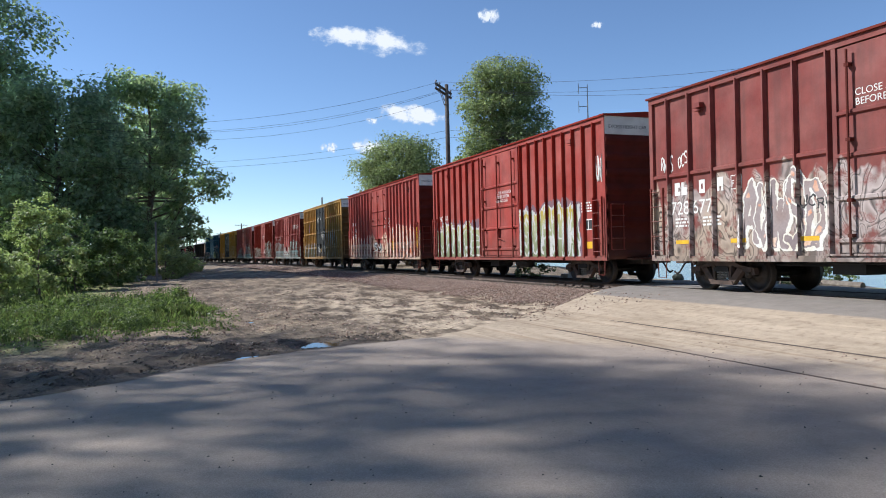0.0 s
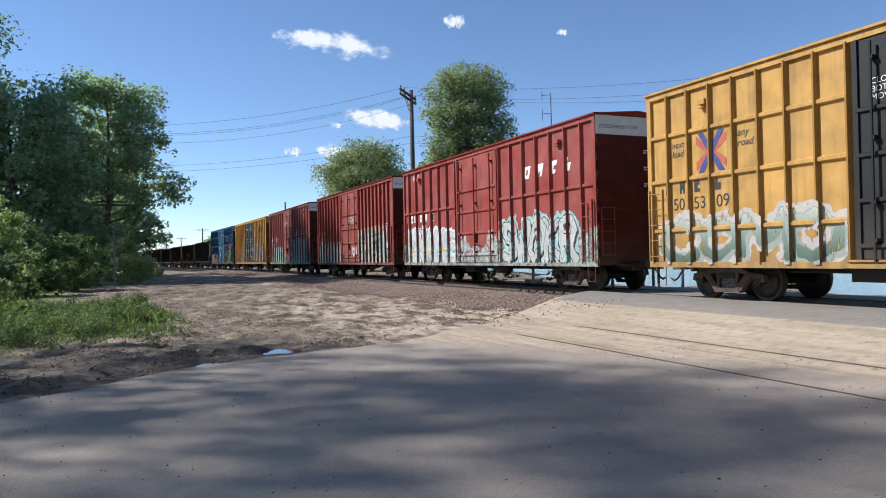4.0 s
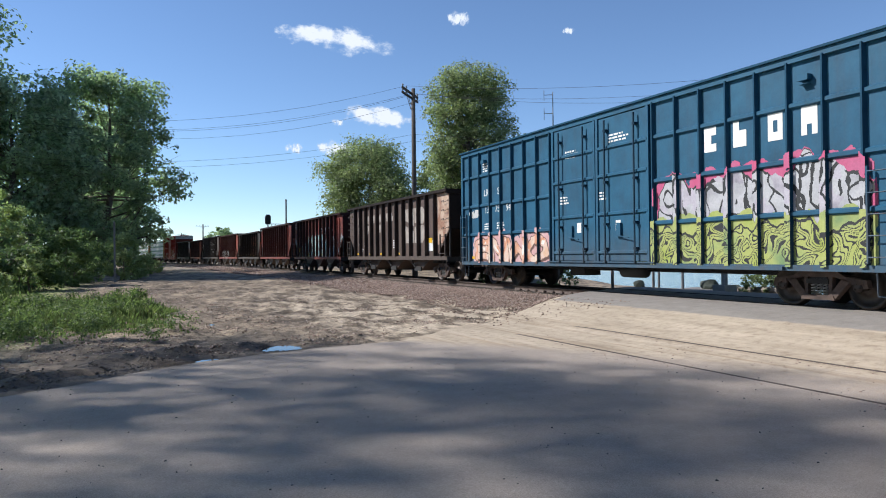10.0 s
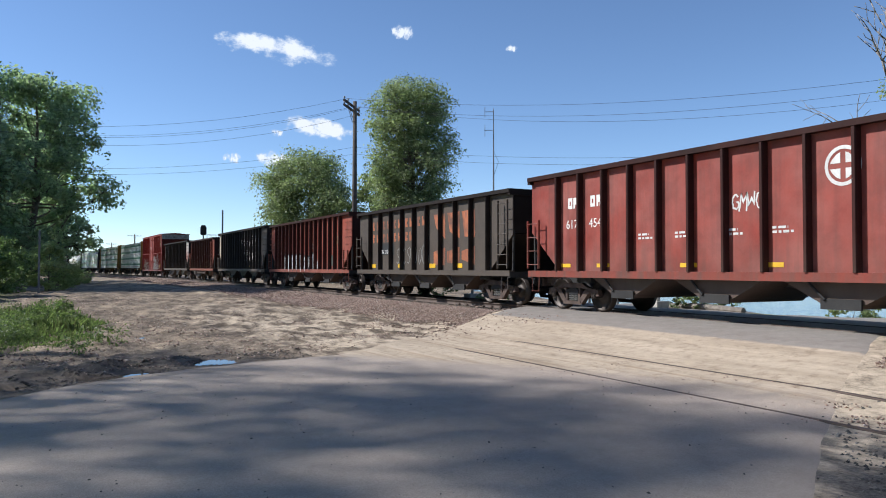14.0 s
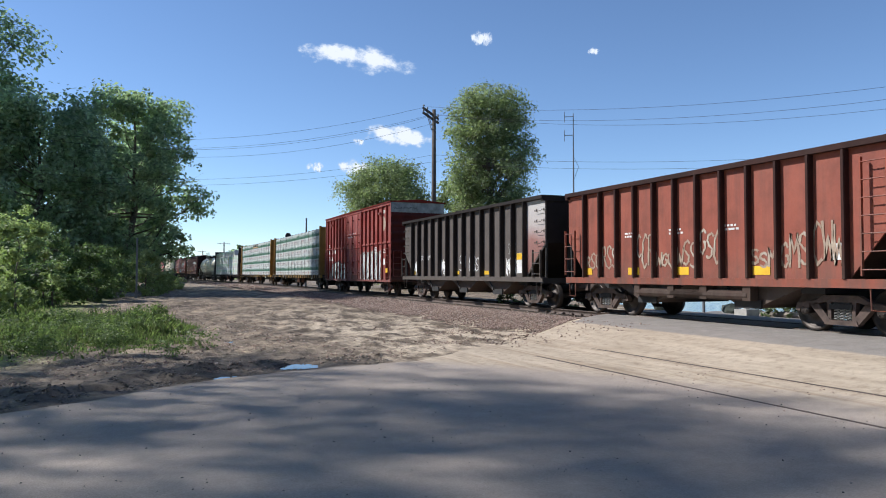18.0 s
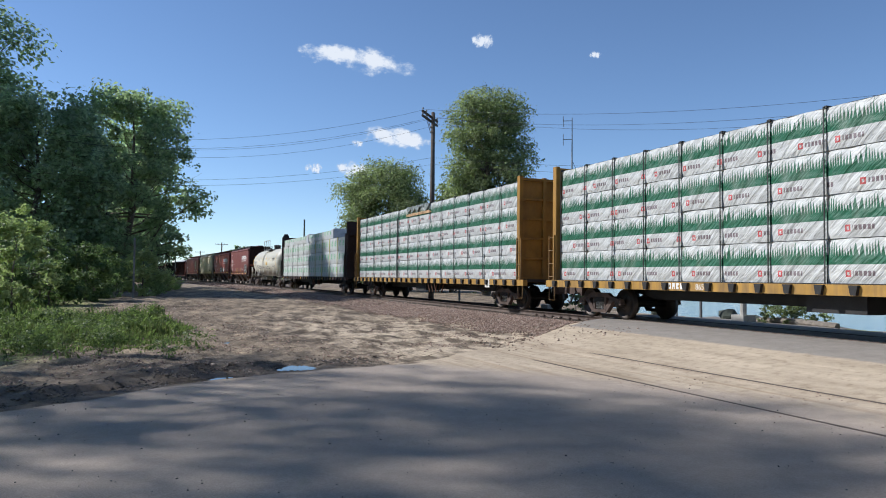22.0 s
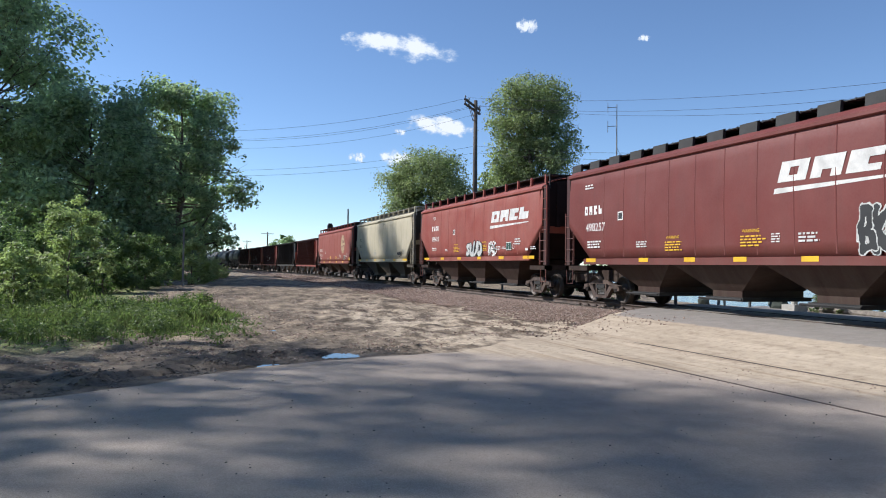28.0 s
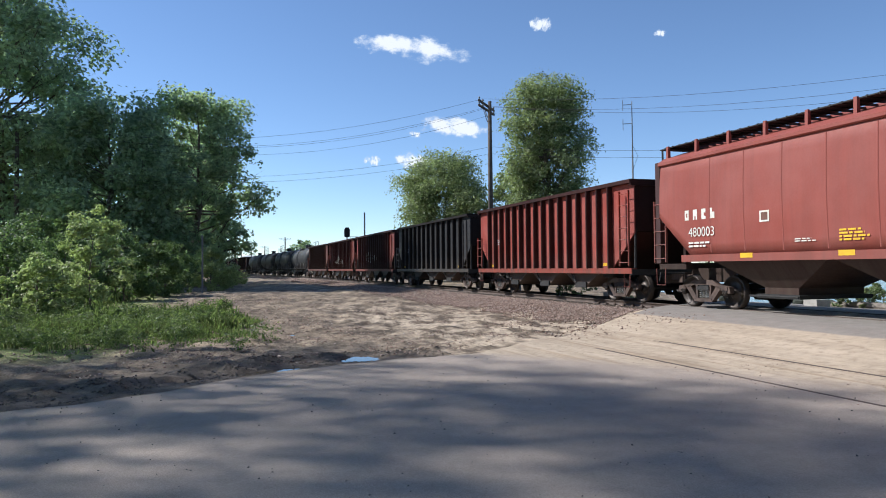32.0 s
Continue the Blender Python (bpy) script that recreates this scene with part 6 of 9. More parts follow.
S_FROST = spray("green fill fading to white above", [(0.9, (0.05, 0.085, 0.06)), (1.5, (0.20, 0.26, 0.21)), (2.1, (0.50, 0.53, 0.48)), (2.6, (0.62, 0.62, 0.58))], True)
S_TAN = spray("faded tan emblem", [(0.36, 0.24, 0.17), (0.44, 0.32, 0.24)])
S_RUBBED = spray("rubbed orange paint", [(0.42, 0.095, 0.03), (0.14, 0.065, 0.04), (0.44, 0.13, 0.05), (0.12, 0.07, 0.05)])
S_PALE = spray("thin pale haze", [(0.42, 0.38, 0.36), (0.52, 0.47, 0.40)])
S_CREAM = spray("cream fill", [(0.68, 0.62, 0.5), (0.72, 0.70, 0.64), (0.6, 0.52, 0.42)])
S_GREY = spray("grey halo", [(0.25, 0.27, 0.24), (0.34, 0.36, 0.33)])
S_OLIVE = spray("olive halo", [(0.22, 0.24, 0.10), (0.32, 0.33, 0.2)])
S_PINK = spray("pink halo", [(0.55, 0.28, 0.27), (0.62, 0.42, 0.40)])
S_PEACH = spray("peach fill", [(0.62, 0.38, 0.24), (0.68, 0.52, 0.42), (0.6, 0.24, 0.12), (0.66, 0.6, 0.58)])
S_TEAL = spray("mint fill", [(0.30, 0.52, 0.46), (0.45, 0.62, 0.55), (0.24, 0.42, 0.42), (0.6, 0.66, 0.62)])
S_JADE = spray("jade fill", [(0.13, 0.25, 0.21), (0.24, 0.38, 0.33), (0.34, 0.45, 0.40), (0.16, 0.28, 0.27)])
S_DUSTMINT = spray("dusty pale mint", [(0.36, 0.46, 0.41), (0.44, 0.50, 0.45)])
S_CLAY = spray("dull clay fill", [(0.36, 0.21, 0.13), (0.42, 0.30, 0.22), (0.34, 0.15, 0.09)])
S_BONE = spray("bone and sage fill", [(0.36, 0.40, 0.31), (0.46, 0.45, 0.38), (0.30, 0.37, 0.31)])
S_SAGE = spray("sage and teal fill", [(0.22, 0.30, 0.25), (0.30, 0.42, 0.42), (0.40, 0.36, 0.26)])
S_AQUA = spray("pale aqua fill", [(0.45, 0.62, 0.62), (0.60, 0.66, 0.62), (0.68, 0.66, 0.60)])
S_DKGREEN = spray("dark green outline", [(0.012, 0.045, 0.03), (0.02, 0.07, 0.05)])
S_INK = spray("black outline", [(0.012, 0.012, 0.013), (0.03, 0.03, 0.03)])
S_BROWN = spray("brown outline", [(0.10, 0.05, 0.04), (0.16, 0.08, 0.06)])
S_LIME = spray("lime fill", [(0.29, 0.34, 0.05), (0.38, 0.40, 0.12), (0.15, 0.24, 0.10)])
S_HAZE = spray("thin violet overspray", [(0.20, 0.09, 0.10), (0.17, 0.10, 0.13), (0.24, 0.10, 0.09)])
S_LILAC = spray("grey lilac fill", [(0.32, 0.30, 0.36), (0.46, 0.42, 0.46), (0.16, 0.15, 0.18)])
S_MAUVE = spray("mauve grey fill", [(0.22, 0.17, 0.17), (0.32, 0.26, 0.25), (0.26, 0.18, 0.16)])
S_ORANGE = spray("orange paint", [(0.50, 0.10, 0.03), (0.42, 0.08, 0.03), (0.52, 0.14, 0.06)])

# first: brown, with a grey painted-over lower half
p = car_paint("brown boxcar paint", (0.17, 0.030, 0.028), (0.30, 0.24, 0.22), 2.75, rust=0.5)
po = sides(7.65, 1.7, -1.7, 7, 7)
car, h = boxcar(1.6, 16.9, "faded red-brown boxcar with grey graffiti over its lower half", p, posts=po, door=(1.7, -1.7), rails=(3.05,))
block_logo(car, h - 0.95, 2.5, 0.34, 4, WHITE, pitch=0.47)
words(car, "728", h - 0.95, 2.0, 0.5, WHITE)
words(car, "677", h - 1.98, 2.0, 0.5, WHITE)
small_print(car, h - 0.95, 1.85, 0.7, 3, WHITE)
small_print(car, h - 2.0, 1.85, 0.7, 3, WHITE)
bars(car, [(h - 3.0, 2.5, 0.36, 0.02), (h - 3.0, 2.82, 0.36, 0.02), (h - 3.0, 2.5, 0.02, 0.34), (h - 3.34, 2.5, 0.02, 0.34)], WHITE)
words(car, "F", h - 3.1, 2.57, 0.22, WHITE)
graffiti(car, "AUWSD", h - 3.2, 1.9, 1.0, 2.9, (S_MAUVE, S_CREAM, None, S_PEACH), po, 11, 0.085, x_in=1.53)
graffiti(car, "CAMOW", -1.9, -h + 0.8, 1.0, 3.0, (S_MAUVE, S_CREAM, S_GREY), po, 12, 0.1)
scrawl(car, h - 0.4, 3.15, 0.5, 0.5, WHITE, 3)
scrawl(car, h - 1.1, 3.2, 0.5, 0.45, WHITE, 4)
scrawl(car, 0.4, 4.3, 1.2, 0.6, WHITE, 5, x=-1.6, r=0.022)
words(car, "CLOSE AND LOCK\nBEFORE MOVING", 1.2, 4.05, 0.2, WHITE, x=-1.585)
reflectors(car, (h - 1.2, h - 3.2, 2.4, -2.4, -h + 2.2), 1.22, x=-1.537)
scrawl(car, h - 5.0, 1.9, 0.9, 0.3, INK, 6)
height_note(car, h)

p = car_paint("bright red boxcar paint", RED, (0.46, 0.44, 0.3), -1)
po = sides(7.65, 1.75, -1.75, 8, 9)
car, h = boxcar(19.1, 34.2, "bright red ribbed boxcar with yellow and white bubble graffiti", p, posts=po, door=(1.75, -1.75))
graffiti(car, "UANCE", h - 0.3, 1.9, 0.9, 2.6, (S_FADE, S_WHITE, S_HAZE), po, 21, 0.15, edge=0.034, halo=0.05, drop=0, solid=1)
graffiti(car, "SUAMR", -1.7, -h + 1.5, 0.9, 2.85, (S_FADE, S_WHITE, S_HAZE), po, 22, 0.16, edge=0.05, halo=0.05, drop=0, solid=1, peak=0.22)
words(car, "NO", h - 0.5, 2.6, 0.36, WHITE)
words(car, "KL", h - 0.5 - 0.78, 2.6, 0.36, WHITE)
words(car, "57", h - 0.55, 2.1, 0.4, WHITE)
words(car, "06", h - 1.25, 2.1, 0.4, WHITE)
words(car, "94", h - 1.95, 2.1, 0.4, WHITE)
words(car, "CLOSE AND LOCK\nDOORS BEFORE\nMOVING CAR", 0.3, 3.4, 0.17, WHITE, x=-1.585)
scrawl(car, -h + 0.75, 3.2, 0.6, 0.9, WHITE, 23, r=0.025)
small_print(car, -h + 1.5, 2.6, 0.7, 4, WHITE)
bars(car, [(-h + 1.35, 1.75, 0.5, 0.35)], WHITE)
bars(car, [(-h + 1.32, 1.78, 0.2, 0.28), (-h + 1.08, 1.78, 0.2, 0.28)], INK, x=-1.541)
reflectors(car, (-h + 1.1,), 1.15, w=0.45, hh=0.22)
height_note(car, h)

p = car_paint("red boxcar paint with peach band", RED, (0.58, 0.33, 0.24), 2.15, rust=0.2)
po = sides(7.65, 1.72, -1.72, 8, 9)
car, h = boxcar(36.3, 51.6, "red ribbed boxcar with a faded peach and white painted band", p, posts=po, door=(1.72, -1.72))
words(car, "NO", h - 0.5, 3.05, 0.36, WHITE)
words(car, "KL", h - 0.5 - 0.78, 3.05, 0.36, WHITE)
words(car, "56", h - 0.5, 2.6, 0.38, WHITE)
words(car, "05", h - 1.3, 2.6, 0.38, WHITE)
words(car, "80", h - 2.0, 2.6, 0.38, WHITE)
small_print(car, h - 0.5, 2.45, 0.55, 3, WHITE)
small_print(car, h - 1.3, 2.45, 0.55, 3, WHITE)
graffiti(car, "OAGOS", h - 0.4, 1.9, 0.9, 2.3, (S_PEACH, S_PINK, None, S_CREAM), po, 31, 0.15)
graffiti(car, "AWMSO", -1.7, -h + 1.0, 0.9, 2.7, (S_PEACH, S_PINK, None, S_CREAM), po, 32, 0.17)
graffiti(car, "SM", 1.3, -0.6, 1.1, 2.0, (S_WHITE, S_INK, None), (), 33, 0.05, x_in=1.585)
scrawl(car, -0.9, 2.6, 1.6, 0.7, WHITE, 34, x=-1.585, r=0.012)
bars(car, [(-h + 0.72, 1.4, 0.16, 1.1)], YELLOW, x=-1.545, name="yellow_stripe")
bars(car, [(-2.6, 1.3, 0.16, 0.55)], YELLOW, x=-1.545, name="yellow_stripe")
bars(car, [(-h + 2.3, 1.1, 0.9, 0.3)], S_ORANGE, x=-1.541)
height_note(car, h)

# yellow, with one black door
p = car_paint("mustard boxcar paint", (0.50, 0.275, 0.065), (0.42, 0.38, 0.27), -1, fade=(0.6, 0.42, 0.2), rust=0.12)
DOORBLACK = car_paint("black door paint", (0.011, 0.011, 0.012), rust=0.06, fade=(0.032, 0.032, 0.033), grime=0.1)
po = sides(7.65, 1.75, -1.75, 8, 8)
car, h = boxcar(53.9, 69.2, "mustard yellow boxcar with one black door and graffiti", p, posts=po, door=(1.75, -1.75), rails=(1.7, 2.95, 4.1), door_mat=DOORBLACK, roof_mat=p)
EMBLEM_RED = plain("faded red emblem", (0.42, 0.09, 0.05), 0.2, 0.6)
EMBLEM_BLUE = plain("faded blue emblem", (0.04, 0.06, 0.22), 0.2, 0.6)


def cross_emblem(car, y, z, s):
    def q(pts):
        return [(y - s * a, z + s * c) for a, c in pts]
    quad_marks(car, [q([(0, 0.72), (0.34, 0.5), (0, 0.28), (0, 0.06), (0.46, 0.42), (0.46, 0.58), (0, 0.94)]),
                     q([(1, 0.72), (1, 0.94), (0.54, 0.58), (0.54, 0.42), (1, 0.06), (1, 0.28), (0.66, 0.5)])], EMBLEM_RED, name="emblem")
    quad_marks(car, [q([(0.06, 0), (0.24, 0), (0.94, 1), (0.76, 1)])], EMBLEM_BLUE, x=-1.541, name="emblem")
    quad_marks(car, [q([(0.76, 0), (0.94, 0), (0.24, 1), (0.06, 1)])], EMBLEM_BLUE, x=-1.543, name="emblem")


cross_emblem(car, h - 1.7, 3.05, 0.95)
words(car, "next\nload", h - 0.75, 3.75, 0.24, INK, slant=0.25)
words(car, "any\nroad", h - 3.2, 3.75, 0.24, INK, slant=0.25)
words(car, "50", h - 0.6, 2.2, 0.42, INK)
words(car, "53", h - 1.45, 2.2, 0.42, INK)
words(car, "09", h - 2.3, 2.2, 0.42, INK)
block_logo(car, h - 0.6, 2.6, 0.28, 4, INK, pitch=0.5)
block_logo(car, -3.4, 3.65, 0.75, 3, EMBLEM_RED, pitch=0.8)
words(car, "Railcar Pooling", -2.6, 3.12, 0.5, INK, slant=0.2, x=-1.537)
words(car, "Experts", -3.6, 2.5, 0.48, INK, slant=0.2, x=-1.537)
graffiti(car, "MENA", -1.9, -h + 1.9, 0.85, 2.9, (S_FROST, S_INK, S_PALE), po, 41, 0.14, halo=0.2, edge=0.03, drop=0.12, worn=0.02)
graffiti(car, "COMO", h - 0.3, 1.9, 0.85, 2.1, (S_FROST, S_GREY, S_PALE), po, 42, 0.11, halo=0.14, drop=0.1, worn=0.05)
scrawl(car, -0.15, 2.3, 1.3, 0.8, PALEWHITE, 43, x=-1.586, r=0.022, loops=5)
scrawl(car, -0.1, 2.45, 1.2, 0.6, S_GREY, 44, x=-1.588, r=0.02, loops=5)
scrawl(car, 1.2, 1.25, 1.1, 0.6, PALEWHITE, 45, x=-1.586, r=0.018, loops=6)
scrawl(car, -0.5, 1.2, 0.9, 0.7, S_GREY, 46, x=-1.586, r=0.02, loops=5)
bars(car, [(0.1, 1.2, 0.13, 0.5)], YELLOW, x=-1.59, name="yellow_stripe")
words(car, "CLOSE AND LOCK\nBOTH DOORS BEFORE\nMOVING CAR", 1.4, 4.2, 0.16, WHITE, x=-1.585)
bars(car, [(-h + 2.7, 1.25, 0.45, 0.35)], WHITE)
reflectors(car, (-h + 1.3,), 1.2, w=0.6, hh=0.2)
height_note(car, h)

p = car_paint("red boxcar paint with pale aqua band", (0.24, 0.032, 0.027), (0.32, 0.38, 0.36), 1.8, rust=0.2)
po = sides(7.85, 1.75, -1.75, 7, 7)
car, h = boxcar(71.5, 87.2, "red boxcar with a mid rail and white and aqua graffiti", p, posts=po, door=(1.75, -1.75), rails=(3.2,))
block_logo(car, h - 0.85, 2.75, 0.34, 4, WHITE, pitch=0.55)
words(car, "729", h - 0.85, 2.2, 0.42, WHITE)
words(car, "057", h - 2.0, 2.2, 0.42, WHITE)
small_print(car, h - 0.85, 2.05, 0.7, 2, WHITE)
bars(car, [(h - 3.2, 2.75, 0.4, 0.02), (h - 3.2, 3.05, 0.4, 0.02), (h - 3.2, 2.75, 0.02, 0.32), (h - 3.58, 2.75, 0.02, 0.32)], WHITE)
slant_logo(car, -3.6, 3.75, 0.42, 4, WHITE, gap=1.1, bar=False)
graffiti(car, "KNAME", h - 0.3, 1.9, 0.85, 2.4, (S_WHITE, S_GREY, S_AQUA, S_PALE), po, 51, 0.13, halo=0.14)
graffiti(car, "SWOKR", -1.9, -h + 1.0, 0.85, 2.5, (S_WHITE, S_INK, S_TEAL, S_GREY), po, 52, 0.13, halo=0.12, lines=8)
reflectors(car, (h - 1.2, h - 2.9, h - 4.6), 1.35)
small_print(car, h - 1.2, 4.9, 0.7, 3, WHITE)
height_note(car, h)

p = car_paint("bright red boxcar paint two", (0.225, 0.036, 0.028), (0.5, 0.48, 0.4), -1)
po = sides(7.65, 1.75, -1.75, 8, 9)
car, h = boxcar(88.7, 104.0, "bright red ribbed boxcar with large white outlined graffiti", p, posts=po, door=(1.75, -1.75))
words(car, "NO", h - 0.55, 2.7, 0.36, WHITE)
words(car, "KL", h - 0.55 - 0.78, 2.7, 0.36, WHITE)
words(car, "57", h - 0.55, 2.25, 0.4, WHITE)
words(car, "06", h - 1.3, 2.25, 0.4, WHITE)
words(car, "2", h - 2.05, 2.25, 0.4, WHITE)
small_print(car, h - 0.6, 2.1, 0.5, 2, WHITE)
graffiti(car, "SHEGL", -1.75, -h + 0.95, 0.85, 2.85, (S_BONE, S_DKGREEN, S_CLAY, S_SAGE), po, 61, 0.2, cell=0.014, halo=0.06, edge=0.035, drop=0, solid=1)
graffiti(car, "OGUAC", h - 0.3, 1.8, 0.85, 2.2, (S_BONE, S_DUSTMINT, S_CLAY, S_SAGE), po, 62, 0.2, halo=0.07, edge=0.03, drop=0, solid=1, peak=0.45)
words(car, "CLOSE AND LOCK\nDOORS BEFORE\nMOVING CAR", 0.2, 3.5, 0.17, WHITE, x=-1.585)
graffiti(car, "OM", -0.2, -1.5, 1.2, 2.0, (S_WHITE, S_PINK, None), (), 63, 0.03, x_in=1.585)
small_print(car, -h + 1.35, 2.9, 0.5, 5, WHITE)
bars(car, [(-h + 1.5, 1.65, 0.6, 0.3)], WHITE)
reflectors(car, (-3.0, -h + 3.0), 1.1)
height_note(car, h)

p = car_paint("dull red boxcar paint", (0.20, 0.036, 0.030), (0.16, 0.22, 0.21), 1.5, rust=0.3)
po = sides(7.65, 1.75, -1.75, 7, 7)
car, h = boxcar(106.3, 121.6, "dull red boxcar with mint green graffiti", p, top=5.28, posts=po, door=(1.75, -1.75))
slant_logo(car, -3.0, 3.2, 0.5, 4, WHITE, gap=0.85)
block_logo(car, h - 0.9, 2.75, 0.34, 4, WHITE, pitch=0.55)
words(car, "726", h - 0.9, 2.25, 0.42, WHITE)
words(car, "241", h - 2.0, 2.25, 0.42, WHITE)
bars(car, [(h - 3.2, 2.7, 0.36, 0.02), (h - 3.2, 3.02, 0.36, 0.02), (h - 3.2, 2.7, 0.02, 0.34), (h - 3.54, 2.7, 0.02, 0.34)], WHITE)
words(car, "F", h - 3.3, 2.77, 0.22, WHITE)
graffiti(car, "SGCOSUGS", 0.3, -h + 0.5, 0.85, 3.0, (S_JADE, S_DUSTMINT, S_INK, S_INK), po, 71, 0.17, cell=0.014, x_in=1.535, halo=0.02, drop=0, edge=0.03, solid=2, peak=0.4)
graffiti(car, "ENINA", h - 1.8, 1.9, 0.85, 2.3, (S_JADE, S_DUSTMINT, S_SAGE, S_INK), po, 72, 0.12, halo=0.03, drop=0, edge=0.03, solid=2, peak=0.35)
reflectors(car, (h - 0.7, h - 3.2, 2.4, -2.4, -h + 3.2), 1.25)
bars(car, [(-h + 1.7, 1.45, 0.6, 0.3)], YELLOW)
words(car, "CLOSE AND LOCK\nDOORS", 1.1, 4.1, 0.17, WHITE, x=-1.585)
height_note(car, h)

# long yellow, with two black doors
p = car_paint("golden boxcar paint", (0.56, 0.30, 0.05), (0.5, 0.5, 0.45), -1, fade=(0.62, 0.40, 0.14), rust=0.1, grime=0.2)
po = sides(9.15, 2.5, -2.5, 8, 8)
car, h = boxcar(123.7, 142.0, "long golden yellow boxcar with two black doors and white graffiti", p, top=5.25, posts=po, door=(2.5, -2.5), double=True, door_mat=DOORBLACK, roof_mat=p, bar_z=(1.15, 2.5, 3.86), cap=p)
cross_emblem(car, 7.3, 3.45, 1.2)
words(car, "any\nroad", 5.72, 4.05, 0.22, INK, slant=0.25)
block_logo(car, 7.3, 2.75, 0.30, 4, INK, pitch=0.4)
words(car, "6", 7.84, 2.12, 0.38, INK)
words(car, "66", 7.3, 2.12, 0.38, INK)
words(car, "15", 6.45, 2.12, 0.38, INK)
words(car, "3", 5.7, 2.12, 0.38, INK)
words(car, "-IMPORTANT-\nCLOSE THIS DOOR\nBEFORE CLOSING\nMAIN DOOR", 1.15, 4.62, 0.135, WHITE, x=-1.585, bold=0.002, middle=True)
words(car, "CLOSE AND LOCK\nBOTH DOORS\nBEFORE\nMOVING CAR", -1.28, 4.6, 0.14, WHITE, x=-1.585, bold=0.002, middle=True)
bars(car, [(-h + 4.2, 3.85, 2.6, 0.62)], INK, x=-1.545, name="dark_panel")
slant_logo(car, -h + 4.0, 3.95, 0.42, 3, WHITE, x=-1.537, bar=False, gap=0.7)
words(car, "Railcar Pooling", -h + 4.5, 3.3, 0.42, EMBLEM_BLUE, slant=0.2, x=-1.537)
words(car, "Experts", -h + 3.6, 2.85, 0.42, EMBLEM_BLUE, slant=0.2, x=-1.537)
S_WORN = spray("faded cream and pink fill", [(0.56, 0.47, 0.33), (0.62, 0.57, 0.46), (0.55, 0.38, 0.30), (0.50, 0.46, 0.30)])
S_OLIVE = spray("olive outline", [(0.20, 0.17, 0.09), (0.27, 0.23, 0.14)])
graffiti(car, "WNLSEOE", h - 1.0, 2.55, 0.85, 2.45, (S_WORN, S_OLIVE, S_PALE, S_OLIVE), po, 81, 0.085, halo=0.04, lines=6, edge=0.03, worn=0.15)
graffiti(car, "C", 4.5, 3.4, 2.1, 3.4, (S_WORN, S_OLIVE, None), po, 93, 0.06, edge=0.02)
scrawl(car, 9.05, 2.9, 0.7, 2.0, PALEWHITE, 94, r=0.06, loops=2)
graffiti(car, "NESMORS", -2.7, -h + 0.3, 0.85, 2.7, (S_WHITE, S_INK, S_PALE, S_GREY), po, 82, 0.10, halo=0.12, lines=8, worn=0.12)
graffiti(car, "K", -2.6, -3.8, 2.5, 4.2, (S_WHITE, S_CREAM, None), po, 83, 0.05, worn=0.3)
scrawl(car, -0.62, 2.98, 0.85, 0.5, GREY, 84, x=-1.585, r=0.022)
scrawl(car, -0.66, 3.0, 0.75, 0.4, S_GREY, 86, x=-1.587, r=0.016)
scrawl(car, 1.72, 3.02, 0.78, 0.55, PALEWHITE, 85, x=-1.585, r=0.014)
scrawl(car, -0.8, 2.56, 0.8, 0.16, S_GREY, 87, x=-1.585, r=0.018)
scrawl(car, -0.72, 1.72, 0.4, 0.36, PALEWHITE, 88, x=-1.585, r=0.018, loops=2)
scrawl(car, -1.55, 1.9, 0.75, 0.6, GREY, 89, x=-1.585, r=0.025, loops=3)
scrawl(car, 2.4, 1.3, 0.4, 1.0, GREY, 90, x=-1.585, r=0.03, loops=2)
graffiti(car, "OS", -1.25, -2.3, 1.15, 1.8, (spray("thin pink overspray", [(0.30, 0.17, 0.17), (0.20, 0.13, 0.13), (0.34, 0.22, 0.20)]), S_GREY, None), (), 92, 0.05, x_in=1.586, worn=0.35)
small_print(car, -1.62, 3.4, 0.5, 3, GREY, x=-1.585, hh=0.035, gap=0.07)
small_print(car, -0.3, 3.2, 0.34, 3, PALEWHITE, x=-1.585, hh=0.04, gap=0.08)
small_print(car, -1.9, 2.3, 0.45, 3, GREY, x=-1.585, hh=0.035, gap=0.07)
for y in (0.6, 1.7, -0.8, -1.9):
    bars(car, [(y, 1.9, 0.22, 0.3), (y + 0.05, 2.3, 0.3, 0.05)], PALEWHITE, x=-1.585)
reflectors(car, (-h + 1.0, h - 1.0), 1.05, w=0.7, hh=0.22)
bars(car, [(-0.4, 1.5, 0.12, 0.5), (-1.0, 1.5, 0.5, 0.14)], YELLOW, x=-1.588)

# long blue, with rails
S_SILVER = spray("silver fill", [(0.34, 0.33, 0.34), (0.46, 0.45, 0.46), (0.26, 0.25, 0.27)])
S_MAGENTA = spray("magenta edge", [(0.50, 0.06, 0.16), (0.45, 0.12, 0.22)])
p = car_paint("blue boxcar paint", (0.013, 0.083, 0.15), (0.3, 0.3, 0.3), -1, fade=(0.03, 0.13, 0.21), rust=0.15, grime=0.2)
po = sides(9.15, 2.35, -2.35, 8, 8)
car, h = boxcar(143.9, 162.2, "long dark blue boxcar with lime and grey graffiti", p, top=5.27, posts=po, post_w=0.1, door=(2.35, -2.35), double=True, rails=(1.95, 3.05, 4.2), cap=GREY, bar_z=(1.2, 2.3, 3.4, 4.2))
block_logo(car, -4.2, 3.55, 0.62, 4, WHITE, pitch=0.98, x=-1.537)
words(car, "LR", h - 1.9, 3.4, 0.36, WHITE)
